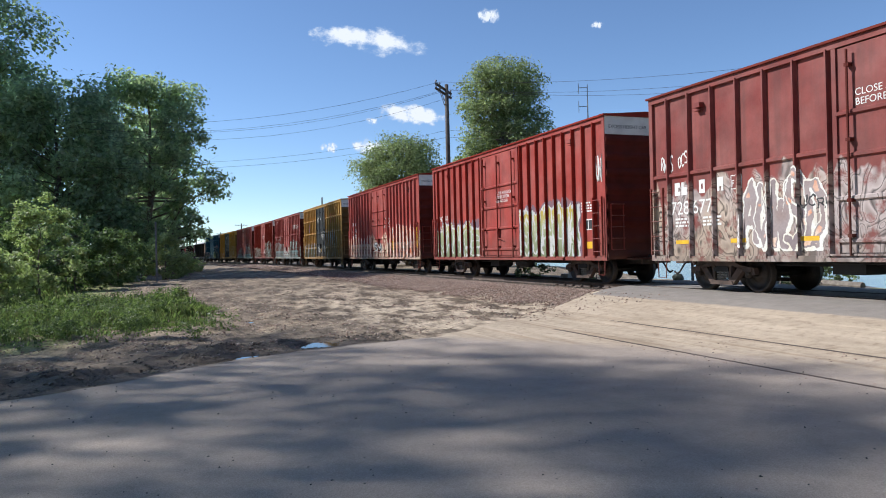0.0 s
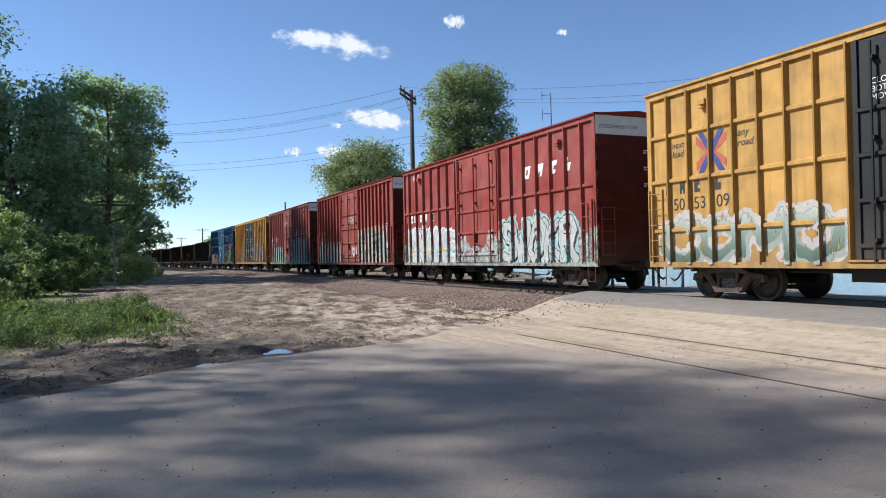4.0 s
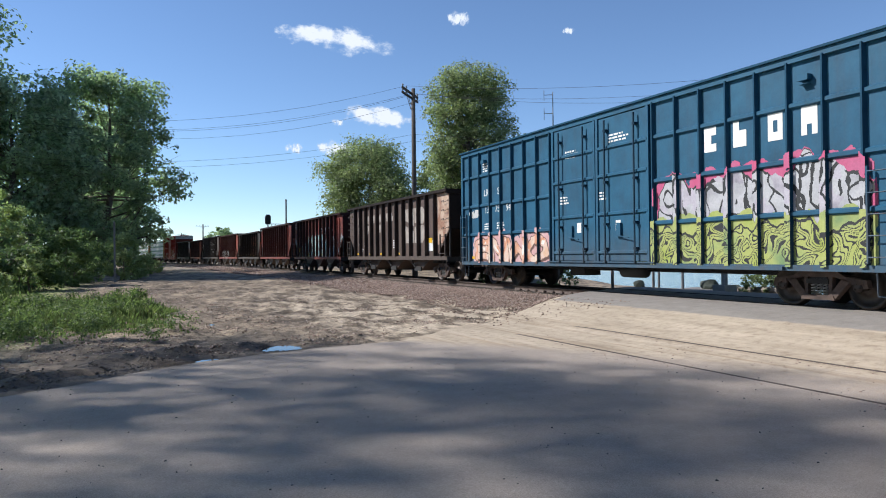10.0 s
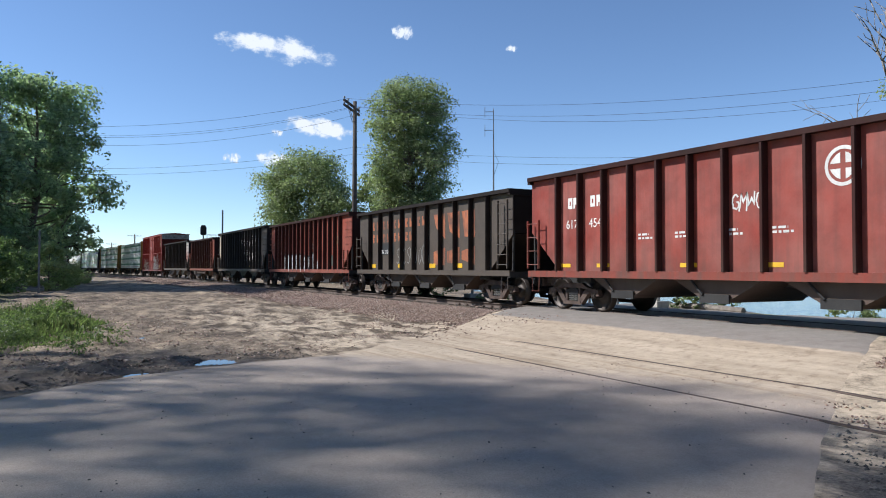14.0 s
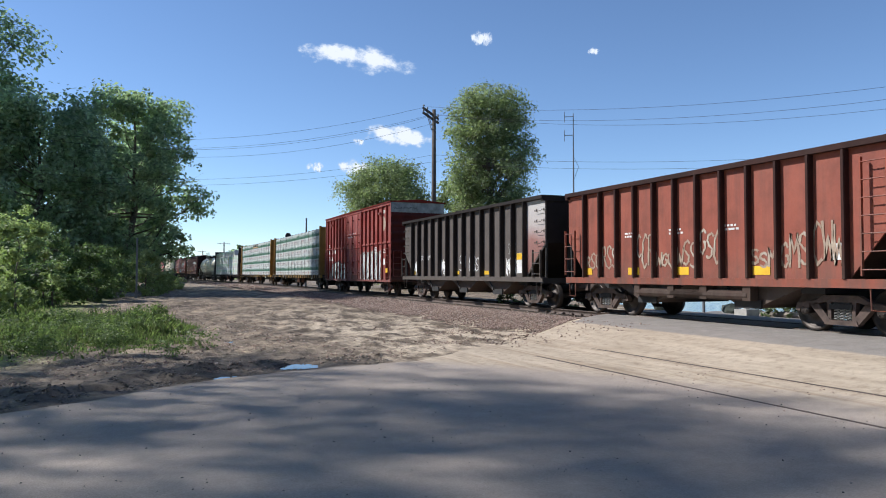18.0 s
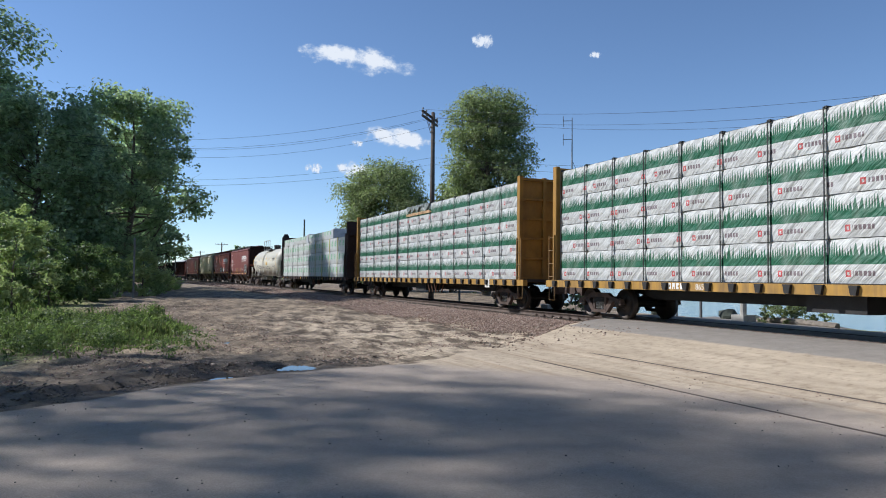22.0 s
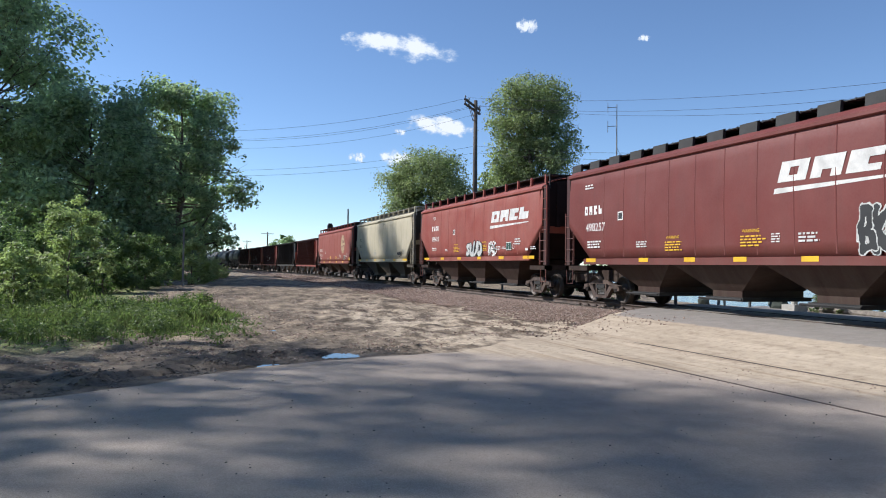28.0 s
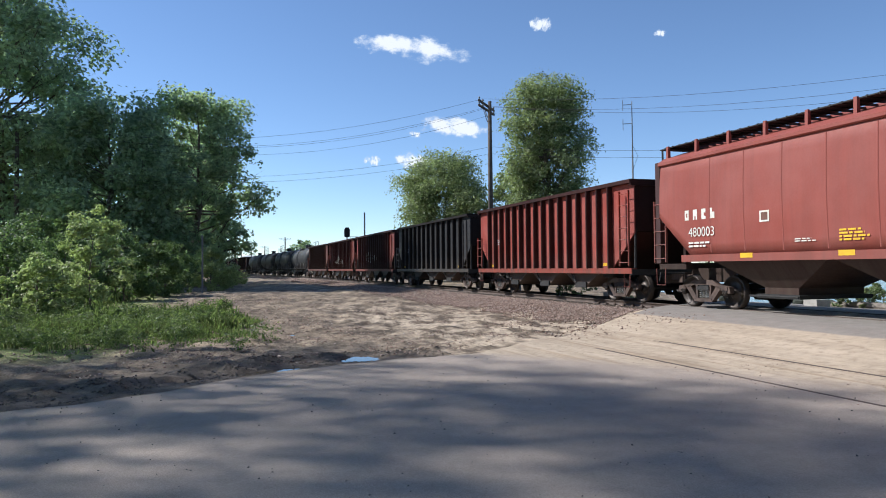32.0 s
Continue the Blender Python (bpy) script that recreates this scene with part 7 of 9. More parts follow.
words(car, "S", h - 3.0, 3.4, 0.36, WHITE)
words(car, "13", h - 1.95, 2.75, 0.36, WHITE)
words(car, "75", h - 2.95, 2.75, 0.36, WHITE)
words(car, "94", h - 3.95, 2.75, 0.36, WHITE)
graffiti(car, "BUEO", h - 0.6, h - 1.7, 2.55, 3.05, (S_WHITE, S_WHITE, None), po, 91, 0.012, x_in=1.535)
small_print(car, h - 1.9, 2.3, 0.6, 3, WHITE)
small_print(car, h - 2.9, 2.3, 0.6, 3, WHITE)
small_print(car, h - 1.8, 4.6, 0.6, 4, WHITE)
graffiti(car, "SMCARSUG", -2.5, -h + 0.5, 1.6, 3.2, (S_SILVER, S_INK, S_MAGENTA, S_LILAC), po, 92, 0.16, cell=0.014, halo=0.025, edge=0.03, drop=0, solid=1)
graffiti(car, "OWCSOGUC", -1.6, -h + 0.5, 0.85, 2.0, (S_LIME, S_INK, S_LIME, S_INK), po, 93, 0.14, cell=0.014, x_in=1.534, x_out=1.64, halo=0.1, edge=0.03, drop=0, solid=2, peak=0.25)
graffiti(car, "ENWO", h - 0.9, 2.6, 0.85, 1.9, (S_PEACH, S_BROWN, S_PINK, S_CREAM), po, 94, 0.13, halo=0.18)
small_print(car, 1.6, 4.3, 0.7, 3, WHITE, x=-1.585)
small_print(car, -0.6, 4.5, 0.9, 3, WHITE, x=-1.585)
for y in (1.0, -0.9):
    bars(car, [(y, 1.8, 0.22, 0.3)], WHITE, x=-1.585)
    small_print(car, y + 0.9, 2.9, 0.5, 3, WHITE, x=-1.585)
reflectors(car, (h - 0.8, -h + 1.2), 1.0)

# ---- open hoppers ----
BAYDARK = car_paint("sooty hopper bottom", (0.07, 0.042, 0.034), rust=0.3, fade=(0.1, 0.08, 0.07))
ENDDARK = {}


def hopper(near, far, label, paint, top=3.8, sill=1.1, n=14, bays=3, jut=0.16, ladders=True, cut=1.35, end_paint=None, pipes=False, rib_w=0.1, cap=None, irons=False):
    car, h = start_car("hopper_car", near, far, label)
    xi = W - jut
    # ends and slope sheets get near-black paint in place of deep shade
    em = end_paint or darkened(paint, 0.94)
    bare = frame_paint_of(paint)
    for s in (-1, 1):
        bm = bmesh.new()
        prism(bm, [(-h + cut, sill), (h - cut, sill), (h - 0.02, sill + 1.15), (h - 0.02, top), (-h + 0.02, top), (-h + 0.02, sill + 1.15)], 'x', s * xi - 0.02, s * xi + 0.02)
        part("side_sheet", bm, paint, car)
    # ribs painted near-black: their shadow stripes are put into the colour
    post = shared("hopper rib %.2f %.2f %.2f %s" % (rib_w, sill, top, paint.name), lambda q: prism(q, [(-xi, -rib_w / 2), (-W + 0.0, -rib_w / 2), (-W - 0.033, -rib_w / 2 + 0.02), (-W - 0.033, rib_w / 2 - 0.02), (-W + 0.0, rib_w / 2), (-xi, rib_w / 2)], 'z', sill + 0.02, top - 0.03), darkened(paint, 0.9))
    for k in range(n):
        y = -h + cut + 0.02 + (2 * h - 2 * cut - 0.04) * k / (n - 1)
        BAYS.insert(0, y)
        part("side_post", post, paint, car, at=(0, y, 0))
        part("side_post", post, paint, car, at=(0, y, 0)).rotation_euler = (0, 0, math.pi)
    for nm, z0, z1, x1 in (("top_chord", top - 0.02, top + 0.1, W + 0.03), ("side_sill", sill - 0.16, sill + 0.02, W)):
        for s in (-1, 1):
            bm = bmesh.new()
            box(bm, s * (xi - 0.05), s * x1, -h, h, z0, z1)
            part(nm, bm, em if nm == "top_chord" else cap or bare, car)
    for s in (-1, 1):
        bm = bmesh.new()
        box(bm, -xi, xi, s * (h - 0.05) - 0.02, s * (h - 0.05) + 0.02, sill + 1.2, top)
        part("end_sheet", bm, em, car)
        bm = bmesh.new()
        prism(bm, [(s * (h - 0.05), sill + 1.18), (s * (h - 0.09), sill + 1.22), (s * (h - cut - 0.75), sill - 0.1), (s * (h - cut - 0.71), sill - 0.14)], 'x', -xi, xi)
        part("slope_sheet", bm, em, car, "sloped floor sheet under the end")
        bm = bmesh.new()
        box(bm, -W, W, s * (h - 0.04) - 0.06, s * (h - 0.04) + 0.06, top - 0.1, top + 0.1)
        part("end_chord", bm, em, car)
        bm = bmesh.new()
        for x in (-xi + 0.05, -0.5, 0.5, xi - 0.05):
            rod(bm, (x, s * (h - 0.1), sill), (x, s * (h - 0.06), sill + 1.3), 0.04, 6)
        box(bm, -W + 0.02, W - 0.02, s * (h - 0.06) - 0.08, s * (h - 0.06) + 0.08, sill - 0.2, sill - 0.02)
        box(bm, -0.3, 0.3, s * (h - 1.6) - 1.5, s * (h - 1.6) + 1.5, 0.62, 1.0)
        box(bm, -1.2, 1.2, s * (h - 2.1) - 0.3, s * (h - 2.1) + 0.3, 0.8, 1.0)
        part("end_frame", bm, BLACK, car)
        a = -h + 0.06 if s < 0 else h - 0.6
        if irons:
            ladder(car, a, a + 0.54, sill + 0.12, sill + 0.86, -W - 0.06, 3, bare)
            for k in range(4):
                grab(car, a + 0.05, sill + 1.24 + k * (top - sill - 1.4) / 3.6, 0.5, -xi - 0.02, bare)
        else:
            ladder(car, a, a + 0.54, sill + 0.2, top - 0.35 if s < 0 else sill + 1.4, -W - 0.06, 7 if s < 0 else 4, bare)
        stirrup(car, a + 0.08, bare, top=sill - 0.1)
    span = (2 * h - 2 * cut - 1.9) / bays
    for k in range(bays):
        c = -h + cut + 0.95 + span * (k + 0.5)
        bm = bmesh.new()
        prism(bm, [(c - span / 2 + 0.03, sill - 0.05), (c + span / 2 - 0.03, sill - 0.05), (c + 0.42, 0.52), (c + 0.32, 0.44), (c - 0.32, 0.44), (c - 0.42, 0.52)], 'x', -1.28, 1.28)
        bay = part("hopper_bay", bm, BAYDARK, car)
        bm = bmesh.new()
        box(bm, -1.34, -1.29, c - 0.4, c + 0.4, 0.42, 0.62)
        rod(bm, (-1.36, c + 0.3, 0.6), (-1.36, c + 0.62, 0.92), 0.03, 6)
        part("gate_lever", bm, BLACK, bay)
    if pipes:
        for y0, y1 in ((h - 3.6, h - 6.2), (-h + 6.2, -h + 3.6)):
            bm = bmesh.new()
            rod(bm, (-1.45, y0, 0.72), (-1.45, y1, 0.72), 0.12, 10)
            for q in (y0, y1):
                box(bm, -1.55, -1.3, q - 0.12, q + 0.12, 0.6, 1.0)
            part("door_cylinder", bm, em, car)
    bm = bmesh.new()
    box(bm, -0.2, 0.2, -h + 0.3, h - 0.3, 0.78, 0.98)
    part("centre_sill", bm, BLACK, car)
    truck(car, h - 1.5)
    truck(car, -h + 1.5)
    ends(car, h)
    return car, h, [-h + cut + 0.02 + (2 * h - 2 * cut - 0.04) * k / (n - 1) for k in range(n)]


def corner_patch(car, h, end, top, sill, mat, cut=1.35, low=0.0):
    """Paint over the corner of a hopper's side sheet, down to its slanted edge."""
    a, b_ = end * (h - 0.04), end * (h - cut - 0.02)
    n = 9
    ragged = [(a + (b_ - a) * k / n, max(sill + 1.2 - 1.15 * k / n, sill + 0.04 + low + 0.08 * math.sin(k * 2.3))) for k in range(n + 1)]
    quad_marks(car, [[(a, top - 0.04)] + ragged + [(b_, top - 0.04)]], mat, HX, "paint_patch")


HX = -1.467     # just off a hopper's side sheet
p = car_paint("brown hopper paint", (0.096, 0.066, 0.055), rust=0.25, fade=(0.16, 0.11, 0.09), grime=0.3)
RUSTPATCH = spray("rubbed rusty primer", [(0.30, 0.17, 0.10), (0.42, 0.30, 0.22), (0.2, 0.10, 0.06)])
S_DULL = spray("rubbed dull white paint", [(0.30, 0.25, 0.21), (0.40, 0.35, 0.30), (0.24, 0.19, 0.16)])
car, h, po = hopper(163.7, 178.3, "dark brown open hopper with a large white emblem", p, irons=True, top=3.9, n=13)
for k, y in enumerate(spread(h - 1.75, h - 7.2, 6)):
    block_logo(car, y, 2.95, 0.42, 2 if k < 5 else 1, S_DULL, x=HX, pitch=0.44)
    if k < 4:
        block_logo(car, y, 2.4, 0.42, 2 if k % 2 else 1, S_DULL, x=HX, pitch=0.44)
words(car, "532", h - 2.0, 1.65, 0.3, WHITE, x=HX)
words(car, "572", h - 3.1, 1.65, 0.3, WHITE, x=HX)
small_print(car, h - 2.0, 1.5, 0.7, 2, WHITE, x=HX, hh=0.035)
small_print(car, -0.3, 1.9, 0.5, 5, WHITE, x=HX)
e = -h + 5.2
quad_marks(car, [[(e, 1.75), (e - 1.1, 1.75), (e - 1.1, 2.3), (e, 2.6)], [(e, 2.85), (e - 1.1, 2.55), (e - 1.1, 3.4), (e, 3.4)], [(e - 1.2, 1.75), (e - 2.2, 1.75), (e - 2.5, 2.0), (e - 2.5, 2.4), (e - 2.3, 2.58), (e - 1.2, 2.5)], [(e - 1.2, 2.7), (e - 2.3, 2.62), (e - 2.5, 2.8), (e - 2.5, 3.2), (e - 2.2, 3.4), (e - 1.2, 3.4)]], S_DULL, x=HX, name="emblem")
corner_patch(car, h, -1, 3.9, 1.1, spray("peeling peach primer", [(0.42, 0.26, 0.17), (0.52, 0.38, 0.28), (0.26, 0.12, 0.07), (0.50, 0.36, 0.27)]), low=0.5)
bars(car, [(-h + 2.4, 1.35, 0.6, 0.5)], PALEWHITE, x=HX)
reflectors(car, (-h + 2.1,), 1.72, x=HX - 0.004, hh=0.22)
reflectors(car, (h - 1.6, h - 4.0, 1.5, -1.0), 1.2, x=HX)

p = car_paint("red hopper paint, grey below", (0.165, 0.030, 0.026), (0.28, 0.29, 0.29), 2.3, rust=0.2)
car, h, po = hopper(179.9, 193.3, "red-brown open hopper with grey overpainted lower sides", p, n=12)
block_logo(car, h - 1.75, 2.85, 0.3, 2, WHITE, x=HX, pitch=0.36)
block_logo(car, h - 2.85, 2.85, 0.3, 2, WHITE, x=HX, pitch=0.36)
words(car, "617", h - 1.75, 2.3, 0.36, WHITE, x=HX)
words(car, "315", h - 2.8, 2.3, 0.36, WHITE, x=HX)
slant_logo(car, -h + 5.4, 2.75, 0.34, 4, WHITE, x=HX, gap=1.9)
words(car, "MOW\nTIE SERVICE ONLY\nOUTLET GATE\nDISABLED", h - 0.12, 3.66, 0.135, WHITE, x=HX)
graffiti(car, "CASOM", 2.2, -h + 3.4, 1.15, 2.75, (S_TEAL, S_WHITE, None, S_AQUA), po, 111, 0.13, x_in=1.463, rib_w=0.06)
reflectors(car, (h - 1.6,), 1.5, x=HX - 0.005, w=0.4, hh=0.28)
reflectors(car, (2.2, 0.4, -1.6, -3.2), 1.2, x=HX - 0.005, w=0.6, hh=0.14)
bars(car, [(-h + 2.9, 1.5, 0.55, 0.02), (-h + 2.9, 1.9, 0.55, 0.02), (-h + 2.9, 1.5, 0.02, 0.42), (-h + 2.37, 1.5, 0.02, 0.42)], WHITE, x=HX - 0.005)
reflectors(car, (-h + 1.6,), 1.25, x=HX - 0.005, hh=0.3)

p = car_paint("red hopper paint", (0.20, 0.034, 0.026), rust=0.25)
car, h, po = hopper(194.8, 208.2, "red open hopper with small white round emblem and lettering", p, n=12)
block_logo(car, h - 1.75, 2.85, 0.3, 2, WHITE, x=HX, pitch=0.36)
block_logo(car, h - 2.7, 2.85, 0.3, 2, WHITE, x=HX, pitch=0.36)
words(car, "617", h - 1.75, 2.3, 0.34, WHITE, x=HX)
words(car, "454", h - 2.7, 2.3, 0.34, WHITE, x=HX)


def ring_mark(car, y, z, r, mat, x, inner=True):
    o = []
    for k in range(28):
        a0, a1 = k * 0.2244, (k + 1) * 0.2244
        o.append([(y + r * math.cos(a0), z + r * 1.05 * math.sin(a0)), (y + r * math.cos(a1), z + r * 1.05 * math.sin(a1)), (y + r * 0.82 * math.cos(a1), z + r * 0.86 * math.sin(a1)), (y + r * 0.82 * math.cos(a0), z + r * 0.86 * math.sin(a0))])
    if inner:
        q = r * 0.7
        for sy, sz in ((1, 1), (1, -1), (-1, -1), (-1, 1)):
            o.append([(y + sy * 0.14 * r, z + sz * 0.14 * r), (y + sy * 0.14 * r, z + sz * q), (y + sy * 0.5 * q, z + sz * 0.85 * q), (y + sy * 0.85 * q, z + sz * 0.5 * q), (y + sy * q, z + sz * 0.14 * r)])
    quad_marks(car, o, mat, x, "round_emblem")


ring_mark(car, -h + 3.6, 3.1, 0.36, PALEWHITE, HX)
for y in (2.2, 1.0, -0.4, -1.6):
    small_print(car, y, 2.0, 0.5, 2, PALEWHITE, x=HX)
scrawl(car, -h + 1.5, 2.9, 0.8, 0.8, INK, 121, x=HX, r=0.025)
scrawl(car, -0.6, 2.4, 0.8, 0.4, PALEWHITE, 122, x=HX)
bars(car, [(-h + 2.5, 1.8, 0.45, 0.36)], WHITE, x=HX)
bars(car, [(-h + 2.46, 1.84, 0.16, 0.28), (-h + 2.26, 1.84, 0.16, 0.28)], INK, x=HX - 0.004)
reflectors(car, (h - 1.6, h - 3.2, 0.6, -1.6, -h + 2.3), 1.22, x=HX)

p = car_paint("grey-brown hopper paint", (0.07, 0.054, 0.042), rust=0.3, fade=(0.12, 0.1, 0.085), grime=0.3)
car, h, po = hopper(209.2, 221.8, "grey-brown open hopper with faded orange markings", p, top=3.6, n=10, rib_w=0.06)
bays_y = [(a + b_) / 2 for a, b_ in zip(po, po[1:])][::-1]
for k, y in enumerate(bays_y[:5]):
    block_logo(car, y + 0.38, 2.85, 0.36, 2, S_RUBBED, x=HX, pitch=0.4)
    if k < 4:
        block_logo(car, y + 0.38, 2.3, 0.36, 2, S_RUBBED, x=HX, pitch=0.4)
bars(car, [(h - 2.45, 1.75, 1.3, 0.5)], S_INK, x=HX - 0.003, name="black_patch")
words(car, "BN 512417", h - 2.47, 1.8, 0.24, WHITE, x=HX - 0.008)
e = -h + 5.3
for q in range(3):
    quad_marks(car, [[(e - q * 1.05, 1.3 + 0.1 * q), (e - 0.9 - q * 1.05, 1.3), (e - 0.9 - q * 1.05, 1.95), (e - q * 1.05, 1.8)], [(e - q * 1.05 - 0.2, 2.7 - 0.2 * q), (e - 0.9 - q * 1.05, 2.25), (e - 0.9 - q * 1.05, 3.2), (e - q * 1.05, 3.2)]], S_RUBBED, x=HX, name="emblem")
for k in range(3):
    scrawl(car, 2.3 - k, 1.3, 0.9, 0.8, GREY, 132 + k, x=HX, r=0.016, loops=4)
reflectors(car, (h - 1.6, 1.9, -0.9, -h + 3.4), 1.2, x=HX - 0.004, hh=0.16)

S_OCHRE = spray("dull ochre stencil", [(0.20, 0.14, 0.06), (0.26, 0.19, 0.09)])
p = car_paint("salmon red hopper paint", (0.23, 0.052, 0.036), rust=0.2, fade=(0.5, 0.25, 0.2))
car, h, po = hopper(222.85, 236.8, "faded red open hopper with white black-edged graffiti", p, irons=True, top=3.78, n=16, cap=p)
for k, ch in enumerate("ATSF"):
    words(car, ch, 5.4 - 0.75 * k, 2.42, 0.4, WHITE, x=HX, bold=0.012)
words(car, "8", 5.2, 2.0, 0.24, WHITE, x=HX)
words(car, "09", 4.75, 2.0, 0.24, WHITE, x=HX)
words(car, "90", 3.95, 2.0, 0.24, WHITE, x=HX)
words(car, "851", h - 0.55, 2.55, 0.18, PALEWHITE, x=HX)
scrawl(car, -1.62, 1.08, 0.42, 0.5, PALEWHITE, 143, x=HX, r=0.03, loops=2)
scrawl(car, -1.1, 2.2, 0.3, 0.35, GREY, 144, x=HX, r=0.016, loops=2)
graffiti(car, "REDRUSM", 3.56, -1.5, 0.98, 2.0, (S_WHITE, S_INK, None), po, 141, 0.13, x_in=1.463, edge=0.09, rib_w=0.06)
bars(car, [(-4.08, 1.3, 0.5, 0.54)], plain("grey-green plate", (0.09, 0.10, 0.085), 0.2), x=HX - 0.004, name="route_board")
bars(car, [(-5.25, 1.07, 0.14, 0.99)], YELLOW, x=HX)
small_print(car, -5.0, 2.74, 0.24, 7, S_OCHRE, x=HX, hh=0.03, gap=0.06)

S_CHALK = spray("worn chalky paint", [(0.30, 0.27, 0.25), (0.44, 0.41, 0.38), (0.22, 0.19, 0.17)])
p = car_paint("black-brown hopper paint", (0.135, 0.105, 0.088), rust=0.2, fade=(0.12, 0.10, 0.09), grime=0.3)
car, h, po = hopper(238.0, 252.5, "black-brown open hopper with worn white paint patches", p, irons=True, top=3.9, n=16)
graffiti(car, "AWUN", -1.0, -h + 2.0, 2.7, 3.6, (S_CHALK, S_CHALK, None), po, 151, 0.10, x_in=1.463, cell=0.014, worn=0.5)
graffiti(car, "MWME", -1.6, -h + 1.9, 1.6, 2.5, (S_CHALK, S_CHALK, None), po, 152, 0.11, x_in=1.463, cell=0.014, worn=0.5)
corner_patch(car, h, 1, 3.9, 1.1, spray("streaked cream overpaint", [(0.42, 0.34, 0.24), (0.60, 0.53, 0.42), (0.30, 0.20, 0.13), (0.62, 0.56, 0.46)]), cut=1.2)
words(car, "533", h - 1.7, 1.9, 0.28, WHITE, x=HX)
words(car, "001", h - 2.6, 1.9, 0.28, WHITE, x=HX)
words(car, "B", h - 2.05, 2.2, 0.26, PALEWHITE, x=HX)
words(car, "N", h - 2.6, 2.2, 0.26, PALEWHITE, x=HX)
words(car, "LD LMT\nLT WT", h - 1.72, 1.5, 0.14, WHITE, x=HX)
words(car, "204100\n59000", h - 2.65, 1.5, 0.14, WHITE, x=HX)
reflectors(car, (h - 1.5, h - 4.3, 0.2, -3.0, -h + 1.6), 1.22, x=HX, hh=0.14)
bars(car, [(-h + 1.75, 1.35, 0.45, 0.4)], PALEWHITE, x=HX)

S_STRAW = spray("rubbed straw-coloured paint", [(0.46, 0.38, 0.28), (0.30, 0.20, 0.14), (0.52, 0.47, 0.38)])
p = car_paint("rust red hopper paint", (0.21, 0.06, 0.043), rust=0.35, fade=(0.36, 0.16, 0.1))
car, h, po = hopper(254.6, 265.8, "rust red open ballast hopper with white scrawls", p, top=3.72, n=12, pipes=True, bays=2, jut=0.13, cut=1.0)
for k in range(9):
    scrawl(car, in_bay(h - 1.2 - k * 1.05, 0.75), 1.35, 0.75, 0.5 + 0.25 * (k % 3), S_STRAW, 160 + k, x=HX - 0.036, r=0.03, loops=4)
for k in range(3):
    small_print(car, h - 3 - k * 1.9, 2.35, 0.6, 2, PALEWHITE, x=HX - 0.03)
reflectors(car, (h - 1.1, h - 3.4, 0.2, -2.4), 1.2, x=HX - 0.034, hh=0.2)
bars(car, [(-h + 1.4, 1.5, 0.4, 0.34)], PALEWHITE, x=HX - 0.03)

p = car_paint("dark brown hopper paint", (0.092, 0.074, 0.064), rust=0.25, fade=(0.13, 0.10, 0.09), grime=0.3)
car, h, po = hopper(267.3, 281.8, "dark grey-brown open hopper with white scrawls and yellow plates", p, irons=True, top=3.86, n=14)
words(car, "532", h - 2.1, 1.9, 0.3, PALEWHITE, x=HX)
words(car, "879", h - 3.1, 1.9, 0.3, PALEWHITE, x=HX)
for k, (y, w) in enumerate(((h - 1.42, 0.5), (2.35, 0.75), (-h + 3.1, 0.8))):
    graffiti(car, "MOW", y, y - w - 0.3, 1.15, 2.0, (WHITE, WHITE, None), (), 175 + k, 0.012, cell=0.014, x_in=1.461, edge=0.014)
for k, y in enumerate((0.15, -0.85, -1.5)):
    scrawl(car, y, 1.3, 0.7, 0.75, PALEWHITE, 170 + k, x=HX, r=0.022, loops=3)
scrawl(car, -h + 2.8, 1.95, 0.6, 0.45, GREY, 174, x=HX, r=0.016, loops=6)
corner_patch(car, h, -1, 3.86, 1.1, spray("grey white fading to rusty pink", [(1.2, (0.16, 0.07, 0.05)), (2.3, (0.26, 0.12, 0.10)), (2.9, (0.42, 0.36, 0.33)), (3.7, (0.46, 0.43, 0.40))], True))
bars(car, [(-h + 2.1, 1.25, 0.6, 0.75)], PALEWHITE, x=HX)
reflectors(car, (-h + 1.85,), 1.75, x=HX - 0.004, hh=0.24)
reflectors(car, (h - 1.4, h - 3.9, 0.4, -2.6), 1.2, x=HX, hh=0.15)

p = car_paint("maroon boxcar paint", (0.20, 0.028, 0.027), rust=0.2)
po = sides(7.65, 1.75, -1.75, 7, 7)
car, h = boxcar(283.8, 299.1, "maroon boxcar with white graffiti and a pale end panel", p, posts=po, door=(1.75, -1.75), rails=(3.0,), cap=GREY)
block_logo(car, h - 0.9, 2.65, 0.34, 4, WHITE, pitch=0.5)
words(car, "728", h - 0.9, 2.15, 0.42, WHITE)
words(car, "814", h - 2.0, 2.15, 0.42, WHITE)
scrawl(car, h - 0.8, 3.02, 0.8, 0.35, WHITE, 181)
graffiti(car, "RSG", h - 1.5, 1.9, 0.85, 2.1, (S_WHITE, S_INK, S_INK, S_INK), po, 182, 0.13, halo=0.05, lines=5, cell=0.014)
graffiti(car, "MSUW", -1.8, -h + 2.0, 0.85, 2.5, (S_WHITE, S_INK, S_GREY, S_PALE), po, 183, 0.15, halo=0.12)
ring_mark(car, -h + 1.5, 4.1, 0.4, S_TAN, -1.541, False)
bm_rect = [[(-h + 1.5 + 0.33 * math.cos(k * 0.3142), 4.1 + 0.35 * math.sin(k * 0.3142)) for k in range(20)]]
quad_marks(car, bm_rect, S_TAN, -1.539, "round_emblem")
bars(car, [(-h + 1.85, 4.68, 0.65, 0.2)], S_PALE)
